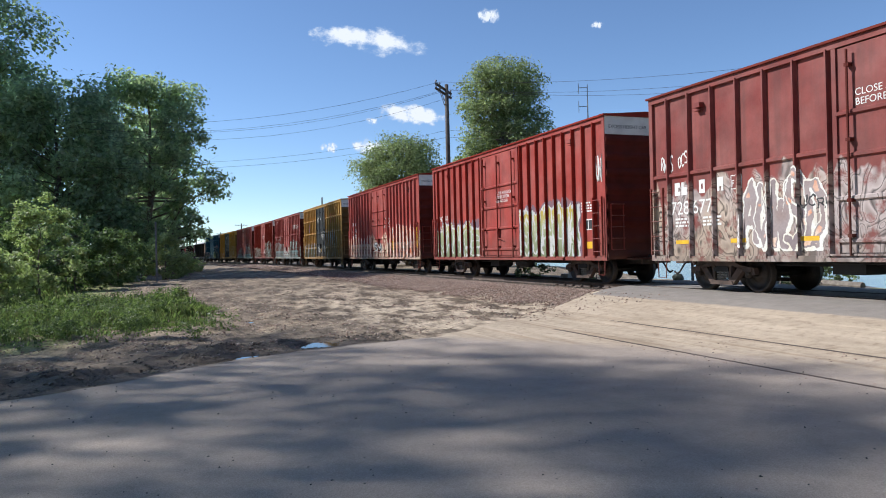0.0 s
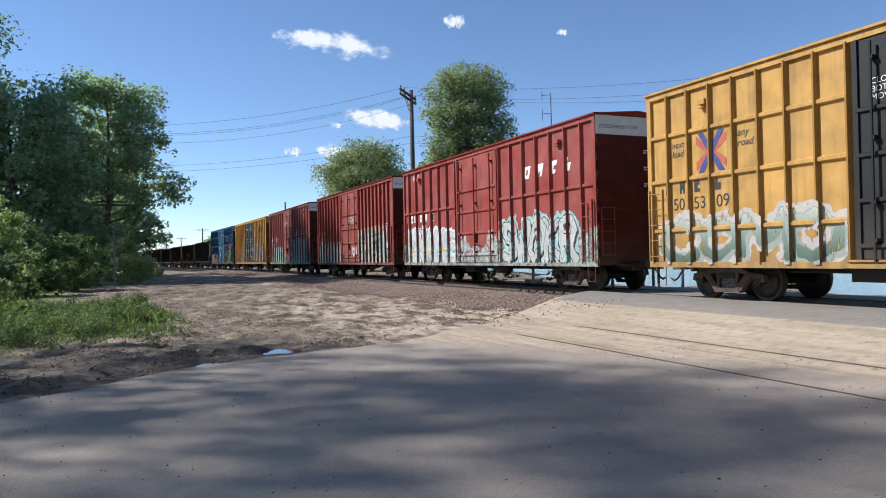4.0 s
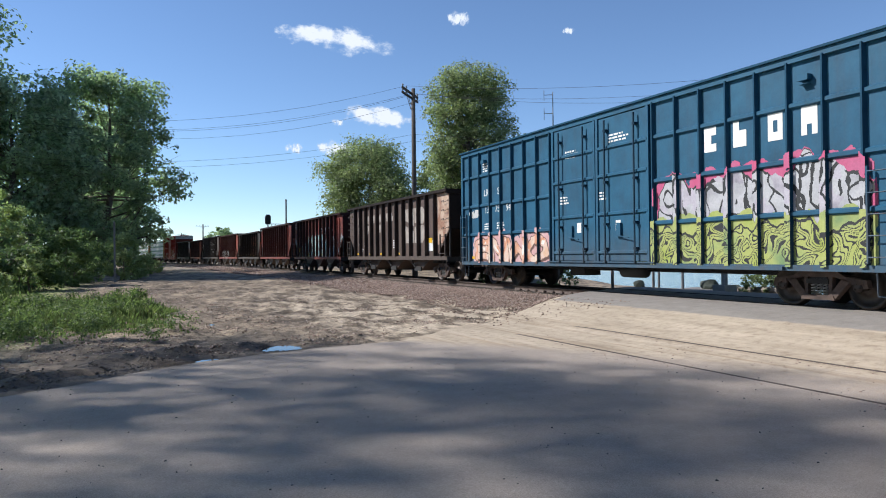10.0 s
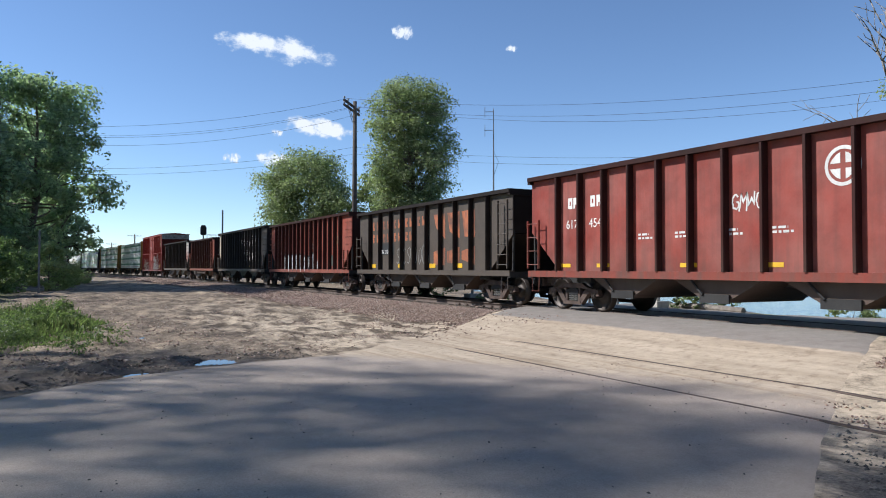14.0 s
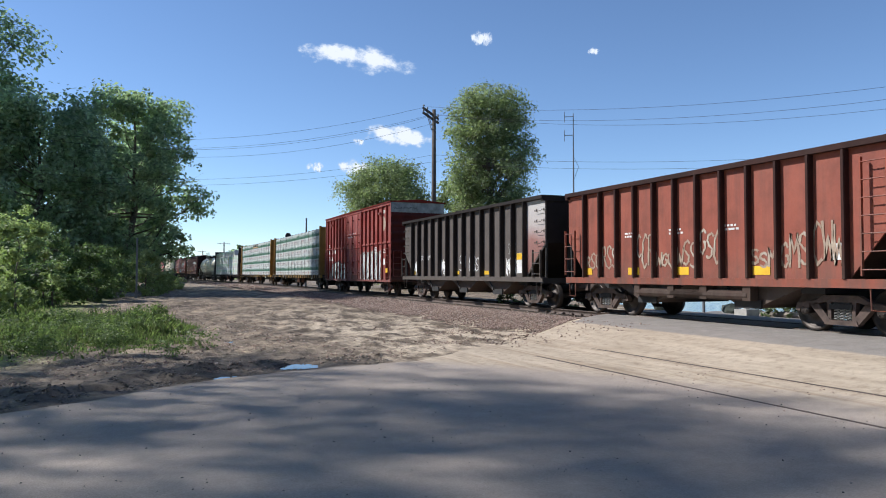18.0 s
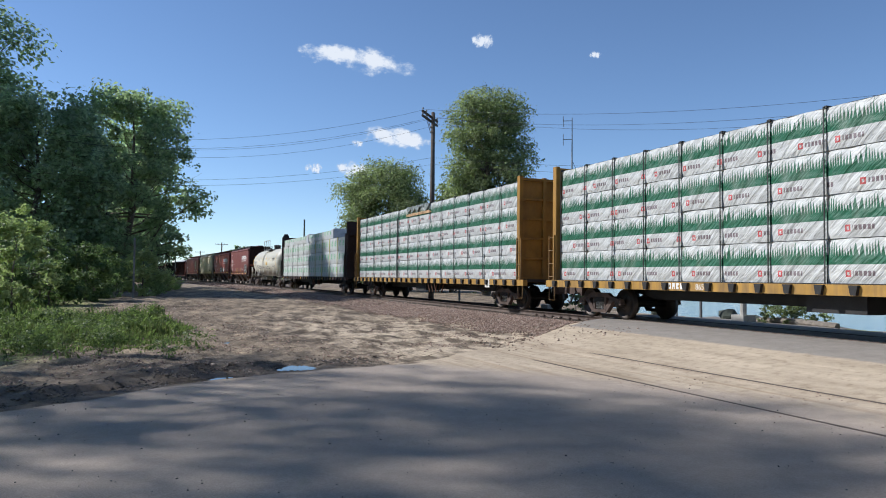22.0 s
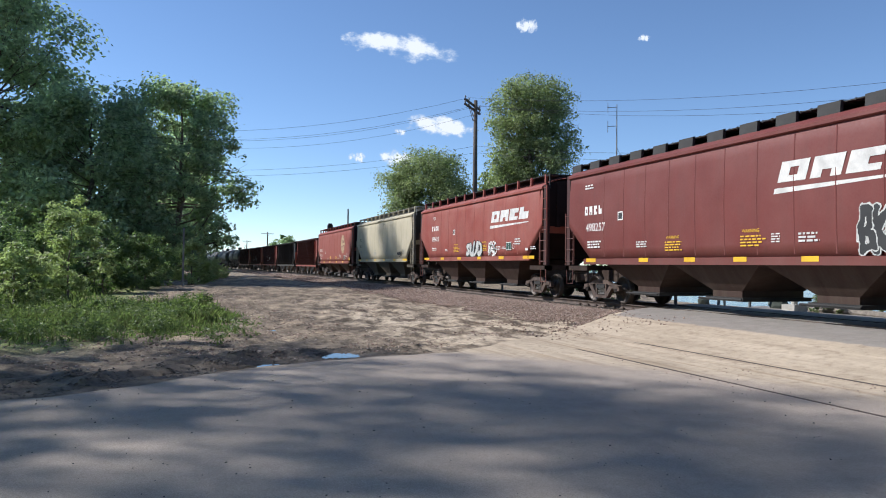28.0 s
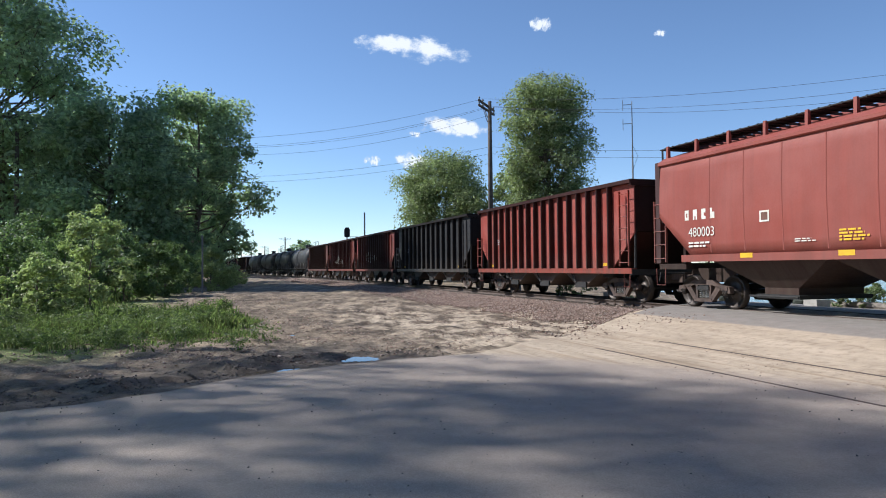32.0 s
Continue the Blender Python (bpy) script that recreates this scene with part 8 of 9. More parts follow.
words(car, "CLOSE AND LOCK DOORS\nBEFORE MOVING CAR", 1.4, 3.75, 0.16, WHITE, x=-1.585)
small_print(car, -h + 3.2, 2.75, 0.5, 5, WHITE)
small_print(car, -h + 1.7, 2.6, 0.6, 3, WHITE)
bars(car, [(-h + 1.7, 1.75, 0.5, 0.35)], WHITE)
reflectors(car, (-h + 0.45,), 1.3, x=-1.7, w=0.4, hh=0.25)
height_note(car, h)


# ---- centre-beam flats with lumber ----
def wrap(name, kind):
    """Printed plastic wrap, in the space of one pack (y along, z up from its base)."""
    m, nt, b, co = begin(name)
    sep = nt.nodes.new("ShaderNodeSeparateXYZ")
    nt.links.new(co, sep.inputs[0])
    y, z = sep.outputs[1], calc(nt, 'MULTIPLY', sep.outputs[2], 0.8 if kind == "trees" else 1.0)
    white = ramp(nt, noise_of(nt, co, 2.5, 4.0), [(0.3, (0.42, 0.42, 0.41)), (0.7, (0.56, 0.56, 0.54))])

    def between(v, lo, hi):
        return calc(nt, 'MULTIPLY', calc(nt, 'GREATER_THAN', v, lo), calc(nt, 'LESS_THAN', v, hi))
    if kind == "trees":
        # a dark band whose upper edge is a row of fir tops
        tri = calc(nt, 'PINGPONG', calc(nt, 'MULTIPLY_ADD', noise_of(nt, co, 1.0, 1.0, 0.5, (0.0, 2.0, 0.0)), 4.0, calc(nt, 'MULTIPLY', y, 13.0)), 0.5)
        tall = calc(nt, 'MULTIPLY_ADD', noise_of(nt, co, 1.0, 1.5, 0.6, (0.0, 3.4, 0.0)), 1.6, -0.3)
        edge = calc(nt, 'MULTIPLY_ADD', calc(nt, 'MULTIPLY', tri, tall), 0.85, 0.43)
        band = calc(nt, 'MULTIPLY', calc(nt, 'GREATER_THAN', z, 0.30), calc(nt, 'LESS_THAN', z, edge))
        col = blend(nt, band, white, (0.015, 0.10, 0.05))
        cell = calc(nt, 'FRACT', calc(nt, 'MULTIPLY_ADD', y, 0.82, 0.37))
        red = calc(nt, 'MULTIPLY', between(cell, 0.80, 0.90), between(z, 0.10, 0.21))
        hole = calc(nt, 'MULTIPLY', between(cell, 0.83, 0.87), between(z, 0.13, 0.18))
        col = blend(nt, calc(nt, 'SUBTRACT', red, hole), col, (0.45, 0.07, 0.07))
        fine = calc(nt, 'FRACT', calc(nt, 'MULTIPLY', y, 11.0))
        word = calc(nt, 'MULTIPLY', calc(nt, 'MULTIPLY', between(cell, 0.38, 0.76), between(z, 0.12, 0.20)), calc(nt, 'GREATER_THAN', fine, 0.3))
        col = blend(nt, word, col, (0.16, 0.12, 0.13))
    else:
        cell = calc(nt, 'FRACT', calc(nt, 'MULTIPLY', y, 1.15))
        row = calc(nt, 'SUBTRACT', z, calc(nt, 'MULTIPLY', cell, -0.05))
        mark = calc(nt, 'MULTIPLY', between(cell, 0.30, 0.56), between(row, 0.36, 0.72))
        gap = calc(nt, 'ADD', calc(nt, 'MULTIPLY', between(cell, 0.30, 0.47), between(row, 0.44, 0.50)), calc(nt, 'MULTIPLY', between(cell, 0.39, 0.56), between(row, 0.58, 0.64)))
        col = blend(nt, calc(nt, 'SUBTRACT', mark, gap), white, (0.04, 0.36, 0.13))
        pale = calc(nt, 'MULTIPLY', calc(nt, 'ADD', between(cell, 0.06, 0.27), between(cell, 0.59, 0.8)), between(row, 0.38, 0.68))
        col = blend(nt, calc(nt, 'MULTIPLY', pale, 0.75), col, (0.42, 0.50, 0.40))
    col = blend(nt, ramp(nt, noise_of(nt, co, 1.0, 5.0, 0.6, (1, 2.0, 0.6)), [(0.5, (0, 0, 0)), (0.8, (0.35,) * 3)]), col, (0.35, 0.33, 0.30))
    nt.links.new(col, b.inputs["Base Color"])
    b.inputs["Roughness"].default_value = 0.5
    folds = noise_of(nt, co, 1.0, 3.0, 0.5, (1.0, 2.2, 4.0))
    slant = nt.nodes.new("ShaderNodeMapping")
    slant.vector_type = 'TEXTURE'
    slant.inputs["Rotation"].default_value = (-0.75, 0, 0)
    slant.inputs["Scale"].default_value = (1.0, 0.9, 0.13)
    nt.links.new(co, slant.inputs[0])
    creases = noise_of(nt, slant.outputs[0], 1.0, 3.0, 0.6)
    bump(nt, b, calc(nt, 'ADD', folds, calc(nt, 'MULTIPLY', creases, 1.3)), 0.85, 0.06)
    return m


FIR_WRAP, PLAIN_WRAP = wrap("lumber wrap with fir band", "trees"), wrap("lumber wrap with green marks", "marks")
PACKS = {}


def pack_mesh(kind, length, height, variant, mat):
    key = (kind, round(length, 2), round(height, 2), variant)
    if key not in PACKS:
        rng = np.random.default_rng(variant * 7 + 3)
        ny, nz = 22, 9
        ys_, zs_ = np.linspace(-length / 2, length / 2, ny), np.linspace(0, height, nz)
        Y, Zg = np.meshgrid(ys_, zs_)
        r = 0.05
        dy, dz = np.minimum(Y + length / 2, length / 2 - Y), np.minimum(Zg, height - Zg)
        X = -1.42 + 0.03 * np.exp(-dy / r) + 0.03 * np.exp(-dz / r) + 0.012 * waves(Y, Zg, 0.3, variant) + 0.014 * waves(Y * 0.5, Zg * 2, 0.22, variant + 5)
        v = np.stack([X, Y + variant * 4.0, Zg], -1).reshape(-1, 3)
        i = (np.arange(nz - 1)[:, None] * ny + np.arange(ny - 1)[None]).reshape(-1)
        f = np.stack([i, i + ny, i + ny + 1, i + 1], 1).tolist()
        v = v.tolist()
        base = len(v)
        o = variant * 4.0
        v += [(-0.12, -length / 2 + o, 0), (-0.12, length / 2 + o, 0), (-0.12, length / 2 + o, height), (-0.12, -length / 2 + o, height),
              (-1.40, -length / 2 + o, 0), (-1.40, length / 2 + o, 0), (-1.40, length / 2 + o, height), (-1.40, -length / 2 + o, height)]
        b0 = base
        f += [(b0, b0 + 1, b0 + 2, b0 + 3), (b0 + 4, b0, b0 + 3, b0 + 7), (b0 + 1, b0 + 5, b0 + 6, b0 + 2), (b0 + 3, b0 + 2, b0 + 6, b0 + 7), (b0 + 4, b0 + 5, b0 + 1, b0)]
        PACKS[key] = raw_mesh("lumber_pack", v, f, mat, False)
    return PACKS[key]


def lumber_car(near, far, label, paint, frame_paint, kind, rows, cols, height, skip=()):
    car, h = start_car("lumber_flat_car", near, far, label)
    deck = 1.16
    bm = bmesh.new()
    box(bm, -1.5, 1.5, -h + 0.1, h - 0.1, deck - 0.1, deck)
    part("deck", bm, BLACK, car)
    for s in (-1, 1):
        bm = bmesh.new()
        box(bm, s * 1.42, s * 1.6, -h, h, deck - 0.24, deck - 0.02)
        part("side_sill", bm, paint, car)
    lug = shared("tie_down_lug " + paint.name, lambda q: prism(q, [(-0.1, 0), (0.1, 0), (0.06, -0.2), (-0.06, -0.2)], 'x', -1.68, -1.6), BLACK)
    n = int(2 * h / 0.78)
    for k in range(n):
        part("tie_down_lug", lug, BLACK, car, at=(0, -h + 0.6 + k * (2 * h - 1.2) / (n - 1), deck - 0.03))
    top = deck + height
    for s in (-1, 1):
        y = s * (h - 0.5)
        bm = bmesh.new()
        box(bm, -1.41, 1.41, y - 0.02, y + 0.02, deck, top + 0.12)
        wall = part("bulkhead", bm, frame_paint, car)
        for x in (-0.5, 0.5):
            bm = bmesh.new()
            box(bm, x - 0.07, x + 0.07, min(y + s * 0.021, y + s * 0.14), max(y + s * 0.021, y + s * 0.14), deck, top + 0.14)
            part("bulkhead_post", bm, frame_paint, wall)
        for k in range(6):
            z = deck + 0.05 + k * (top - deck) / 5
            bm = bmesh.new()
            box(bm, -1.41, 1.41, min(y + s * 0.021, y + s * 0.12), max(y + s * 0.021, y + s * 0.12), z - 0.04, z + 0.04)
            part("bulkhead_rib", bm, frame_paint, wall)
        for q in (-1, 1):
            bm = bmesh.new()
            box(bm, min(q * 1.56, q * 1.42), max(q * 1.56, q * 1.42), min(y - s * 0.06, y + s * 0.14), max(y - s * 0.06, y + s * 0.14), deck - 0.1, top + 0.16)
            part("corner_post", bm, frame_paint, wall)
        ladder(car, -h + 0.2 if s < 0 else h - 0.5, (-h + 0.2 if s < 0 else h - 0.5) + 0.3, deck + 0.1, deck + 1.4, -1.6, 4, frame_paint)
        stirrup(car, -h + 0.1 if s < 0 else h - 0.5, frame_paint, top=deck - 0.2)
    bm = bmesh.new()
    box(bm, -0.1, 0.1, -h + 0.3, h - 0.3, top - 0.35, top - 0.1)
    k = -h + 1.5
    while k < h - 1:
        box(bm, -0.08, 0.08, k - 0.08, k + 0.08, deck, top - 0.1)
        k += 2.4
    part("centre_beam", bm, frame_paint, car)
    bm = bmesh.new()
    prism(bm, [(-h + 2.2, 1.02), (h - 2.2, 1.02), (h - 4.0, 0.62), (-h + 4.0, 0.62)], 'x', -0.3, 0.3)
    box(bm, -1.3, -0.5, -0.8, 0.6, 0.55, 0.95)
    part("underframe", bm, BLACK, car)
    for y in (-2.6, -2.2, -1.8):
        for x, a, b_ in ((-1.5, 0.0, 0.3), (-1.1, 0.3, 0.0)):
            bm = bmesh.new()
            rod(bm, (x, y + a, 0.5), (x, y + b_, 1.0), 0.03, 5)
            part("brake_rod", bm, RUST, car)
    mat = FIR_WRAP if kind == "trees" else PLAIN_WRAP
    L = (2 * h - 1.3) / cols
    ph = height / rows
    rng = random.Random(int(near))
    for r in range(rows):
        for c in range(cols):
            if (r, c) in skip:
                continue
            var = rng.randrange(5)
            y = h - 0.65 - L * (c + 0.5)
            ob = part("lumber_pack", pack_mesh(kind, L - 0.02, ph - 0.012, var, mat), mat, car, at=(rng.uniform(-0.012, 0.012), y - var * 4.0, deck + 0.004 + r * ph))
    bm = bmesh.new()
    box(bm, 0.14, 1.4, -h + 0.65, h - 0.65, deck, top - 0.3)
    part("far_side_load", bm, PALEWHITE, car)
    return car, h, L, deck


STRAPBLACK = plain("black strap", (0.03, 0.03, 0.03), 0.2, 0.5)
STRAPYELLOW = plain("yellow strap", (0.55, 0.46, 0.05), 0.2, 0.6)
FLATYEL = car_paint("yellow flat car paint", (0.52, 0.28, 0.04), rust=0.4, fade=(0.5, 0.33, 0.14), grime=0.5)
FLATBROWN = car_paint("brown flat car paint", (0.085, 0.030, 0.025), rust=0.4, fade=(0.2, 0.1, 0.08))
# darker copies of both flat car paints: the bulkheads' shade is in the colour
BULKYEL = car_paint("grimy yellow bulkhead paint", (0.33, 0.17, 0.03), rust=0.4, fade=(0.4, 0.26, 0.1), grime=0.6)
BULKBROWN = car_paint("sooty brown bulkhead", (0.022, 0.012, 0.012), rust=0.3, fade=(0.05, 0.035, 0.03))


def strap(car, y, z0, z1, mat, w=0.05, x=-1.455):
    bm = bmesh.new()
    prism(bm, [(x - 0.006, z0), (x + 0.01, z0), (x + 0.01, z1), (-0.2, z1), (-0.2, z1 + 0.012), (x - 0.006, z1 + 0.012)], 'y', y - w / 2, y + w / 2)
    part("strap", bm, mat, car)


for near, far, lab in ((300.9, 322.5, "yellow centre-beam flat car stacked with white and green wrapped lumber"), (324.1, 346.3, "yellow centre-beam flat car with wrapped lumber and a torn dark wrap")):
    car, h, L, deck = lumber_car(near, far, lab, FLATYEL, BULKYEL, "trees", 4, 14, 3.62)
    for c in range(15):
        strap(car, h - 0.65 - L * c + (0.02 if c else -0.03), deck, deck + 3.62, STRAPBLACK, 0.025)
        bm = bmesh.new()
        box(bm, -1.44, -1.3, h - 0.69 - L * c, h - 0.64 - L * c, deck + 3.6, deck + 3.65)
        part("corner_guard", bm, STRAPBLACK, car)
    if near < 310:
        block_logo(car, 4.6, deck - 0.2, 0.16, 4, WHITE, x=-1.606)
        words(car, "86540", 3.6, deck - 0.2, 0.2, WHITE, x=-1.606)
    else:
        bm = bmesh.new()
        rng = random.Random(5)
        for k in range(5):
            y = 1.6 - k * 0.62
            dip = 0.32 * rng.random()
            prism(bm, [(y + 0.1, deck + 3.62), (y - 0.08, deck + 3.52 - dip * 0.4), (y - 0.2, deck + 3.58 - dip), (y - 0.42, deck + 3.5 - dip * 0.3), (y - 0.66, deck + 3.6), (y - 0.3, deck + 3.66)], 'x', -1.47 - 0.03 * rng.random(), -1.3)
        part("torn_wrap", bm, plain("grey torn wrap", (0.22, 0.24, 0.23), 0.6, 0.4, scale=5), car, "torn grey plastic")
        for q in range(3):
            bm = bmesh.new()
            box(bm, -1.452 - 0.004 * q, -1.4, -1.7 + 0.1 * q, 1.75, deck + 3.16 + 0.045 * q, deck + 3.2 + 0.045 * q)
            part("bare_board", bm, plain("fresh sawn lumber", (0.46, 0.29, 0.15), 0.3, 0.8), car)
        strap(car, 3.2, deck, deck + 3.2, STRAPBLACK, 0.12)
    bars(car, [(-h + 3.1, deck - 0.34, 0.4, 0.34)], S_CREAM, x=-1.61, name="placard")
    ends(car, h)
    truck(car, h - 2.4)
    truck(car, -h + 2.4)

car, h, L, deck = lumber_car(348.3, 372.4, "brown flat car with white wrapped lumber and yellow straps", FLATBROWN, BULKBROWN, "marks", 3, 10, 2.75)
for c in range(11):
    strap(car, h - 0.65 - L * c + (0.05 if c == 10 else -0.05 if c == 0 else 0), deck, deck + 2.75, STRAPYELLOW if c > 5 else GREY, 0.07)
for y0, y1, w in ((h - 0.7, h - 10.4, 0), (h - 11.5, h - 18.9, 1)):
    n = int((y0 - y1) / 2.0)
    for k in range(n):
        a = y0 - (y0 - y1) * (k + 0.5) / n
        part("lumber_pack", pack_mesh("marks", (y0 - y1) / n - 0.02, 0.62, 1 + k % 3, PLAIN_WRAP), PLAIN_WRAP, car, at=(0.05, a - (1 + k % 3) * 4.0, deck + 2.76))
    bm = bmesh.new()
    prism(bm, [(-1.36, deck + 2.77), (-0.2, deck + 2.77), (-0.2, deck + 3.4), (-0.3, deck + 3.5), (-1.26, deck + 3.5), (-1.36, deck + 3.4)], 'y', y1 - 0.9 + w * 0.2, y1 - 0.02)
    part("wrapped_pack", bm, plain("grey plastic wrap", (0.42, 0.43, 0.45), 0.15, 0.4, bumps=0.5), car, "bare grey wrapped pack")
for s in (-1, 1):
    bm = bmesh.new()
    box(bm, -1.5, -1.3, s * (h - 0.22) - 0.12, s * (h - 0.22) + 0.12, deck, deck + 3.7)
    box(bm, -1.5, 1.5, s * (h - 0.22) - 0.1, s * (h - 0.22) + 0.1, deck + 2.8, deck + 3.7)
    part("bulkhead_top", bm, BULKBROWN, car)
reflectors(car, spread(h - 1.5, -h + 1.5, 9), deck - 0.2, x=-1.606, w=0.4, hh=0.12)
ends(car, h)
truck(car, h - 2.4)
truck(car, -h + 2.4)


# ---- tank cars ----
def tank_car(near, far, label, paint, detail=True, r=1.48, mid=2.62):
    car, h = start_car("tank_car", near, far, label)
    e = h - 1.1
    bm = bmesh.new()
    prof = [(-e, 0.02), (-e + 0.05, 0.5), (-e + 0.16, 0.9), (-e + 0.34, 1.2), (-e + 0.58, 1.4), (-e + 0.85, r)]
    prof = prof + [(y, r) for y in spread(-e + 1.6, e - 1.6, 7)] + [(-a, b_) for a, b_ in prof[::-1]]
    lathe(bm, prof, 'y', 44, (0, 0, mid))
    part("tank", bm, paint, car, smooth=True)
    for s in (-1, 1):
        bm = bmesh.new()
        box(bm, -1.45, 1.45, s * (h - 0.5) - 0.5, s * (h - 0.5) + 0.5, 1.05, 1.12)
        box(bm, -0.25, 0.25, s * (h - 2.2) - 2.0, s * (h - 2.2) + 2.0, 0.72, 1.05)
        part("end_platform", bm, paint, car)
        bm = bmesh.new()
        prism(bm, [(s * (h - 1.5), 1.1), (s * (h - 2.9), 1.1), (s * (h - 2.6), 1.75), (s * (h - 1.9), 2.1)], 'x', -1.0, 1.0)
        # dark rusty saddle, with the shade below the tank added to its colour
        part("saddle", bm, darkened(paint, 0.85), car)
        bm = bmesh.new()
        yy = s * (h - 0.12)
        rods(bm, [(-1.4, yy, 1.1), (-1.4, yy, 2.15), (-1.0, yy, 2.2), (1.4, yy, 2.2), (1.4, yy, 1.1)], 0.022, 6)
        rods(bm, [(-1.42, s * (h - 0.95), 1.1), (-1.42, s * (h - 0.7), 2.1), (-1.4, yy, 2.15)], 0.03, 6)
        prism(bm, [(s * (h - 0.95), 1.1), (s * (h - 0.8), 1.1), (s * (h - 1.35), 1.9), (s * (h - 1.5), 1.9)], 'x', -1.5, -1.42)
        part("hand_rail", bm, paint, car)
        stirrup(car, -h + 0.15 if s < 0 else h - 0.5, paint, x=-1.46, top=1.1)
    bm = bmesh.new()
    rod(bm, (-1.5, -h + 1.2, 1.22), (-1.5, h - 1.2, 1.22), 0.024, 6)
    for y in spread(-h + 3.2, h - 3.2, 5):
        rod(bm, (-1.5, y, 1.22), (-1.36, y + 0.45, 1.95), 0.03, 5)
    part("running_rail", bm, paint, car)
    tz = mid + r
    bm = bmesh.new()
    lathe(bm, [(0, 0.36), (0.42, 0.36), (0.46, 0.42), (0.52, 0.42), (0.58, 0.2)], 'z', 18, (0, 0, tz - 0.1))
    for y in (-0.75, 0.8):
        lathe(bm, [(0, 0.14), (0.3, 0.14), (0.34, 0.18), (0.42, 0.1)], 'z', 12, (0, y, tz - 0.04))
    part("manway", bm, BLACK if detail else paint, car, smooth=False)
    bm = bmesh.new()
    box(bm, -1.15, -0.55, -1.8, 1.8, tz - 0.12, tz - 0.08)
    box(bm, 0.55, 1.15, -1.8, 1.8, tz - 0.12, tz - 0.08)
    part("top_platform", bm, GREY, car)
    for x in (-1.15, 1.15):
        bm = bmesh.new()
        for y in (-1.8, -0.6, 0.6, 1.8):
            rod(bm, (x, y, tz - 0.12), (x, y, tz + 0.9), 0.028, 5)
        rods(bm, [(x, -1.8, tz + 0.9), (x, 1.8, tz + 0.9)], 0.028, 5)
        part("safety_rail", bm, paint, car)
    bm = bmesh.new()
    for dy in (-0.22, 0.22):
        pts = [(-(r + 0.1) * math.cos(a), dy, mid + (r + 0.1) * math.sin(a)) for a in spread(-0.1, 0.85, 7)]
        rods(bm, [(-1.6, dy, 0.75)] + pts, 0.022, 6)
    for a in spread(-0.1, 0.85, 7):
        rod(bm, (-(r + 0.1) * math.cos(a), -0.22, mid + (r + 0.1) * math.sin(a)), (-(r + 0.1) * math.cos(a), 0.22, mid + (r + 0.1) * math.sin(a)), 0.016, 5)
    for z in (0.8, 1.15, 1.5, 1.85, 2.2):
        rod(bm, (-1.59, -0.22, z), (-1.59, 0.22, z), 0.016, 5)
    part("side_ladder", bm, paint, car)
    bm = bmesh.new()
    box(bm, -0.3, 0.3, -0.3, 0.3, 0.85, 1.2)
    for q in (-0.5, 0.5):
        rod(bm, (-0.5, q, 0.55), (-0.3, q * 0.4, 1.2), 0.05, 6)
    part("bottom_outlet", bm, BLACK, car)
    truck(car, h - 2.2)
    truck(car, -h + 2.2)
    ends(car, h)
    return car, h


def on_tank(car, h, y0, y1, a0, a1, mat, name, r=1.487, mid=2.62):
    """A painted patch that follows the shell, from angle a0 to a1 above its middle."""
    n = 10
    v, f = [], []
    for k in range(n + 1):
        a = a0 + (a1 - a0) * k / n
        v += [(-r * math.cos(a), y0, mid + r * math.sin(a)), (-r * math.cos(a), y1, mid + r * math.sin(a))]
    for k in range(n):
        f.append((2 * k, 2 * k + 1, 2 * k + 3, 2 * k + 2))
    part(name, raw_mesh(name, v, f, mat, True), mat, car)


p = tank_paint("stained white tank paint", (0.66, 0.62, 0.53), (0.40, 0.375, 0.31), (0.10, 0.075, 0.055))
car, h = tank_car(374.0, 391.8, "white tank car with dirt-stained flanks, tags and yellow stripes", p)
NAVY = plain("navy lettering", (0.02, 0.05, 0.16), 0.2, 0.6)
words(car, "TEIX 30010", h - 2.25, 2.56, 0.36, NAVY, x=-1.492)
small_print(car, h - 2.4, 2.4, 1.2, 2, GREY, x=-1.485)
for y in (h - 4.6, h - 6.2, 1.2, -1.4, -2.8, -4.2):
    on_tank(car, h, y, y - 0.09, 0.05, 0.35, YELLOW, "yellow_stripe")
on_tank(car, h, h - 1.75, h - 1.88, -0.6, 0.6, YELLOW, "yellow_stripe")
on_tank(car, h, -h + 2.1, -h + 1.98, -0.6, 0.6, YELLOW, "yellow_stripe")
bars(car, [(-1.2, 2.35, 0.75, 0.26)], YELLOW, x=-1.489, name="placard")
small_print(car, -h + 4.0, 2.95, 1.5, 5, INK, x=-1.475, hh=0.06, gap=0.1)
for k, (y, w) in enumerate(((h - 4.0, 1.5), (h - 5.7, 0.9), (h - 6.6, 0.8), (h - 7.4, 1.0))):
    scrawl(car, y, 2.0 - 0.05 * k, w, 0.4, INK, 220 + k, x=-1.478, r=0.016, loops=5)
words(car, "DON'T LET ANYONE EVER\nTELL YOU THAT ANYTHING IS", -1.0, 2.05, 0.21, INK, x=-1.482, slant=0.15)
scrawl(car, 0.4, 1.95, 0.7, 0.3, INK, 226, x=-1.478, r=0.018, loops=4)
scrawl(car, -5.2, 2.0, 1.3, 0.45, INK, 227, x=-1.478, r=0.018, loops=5)


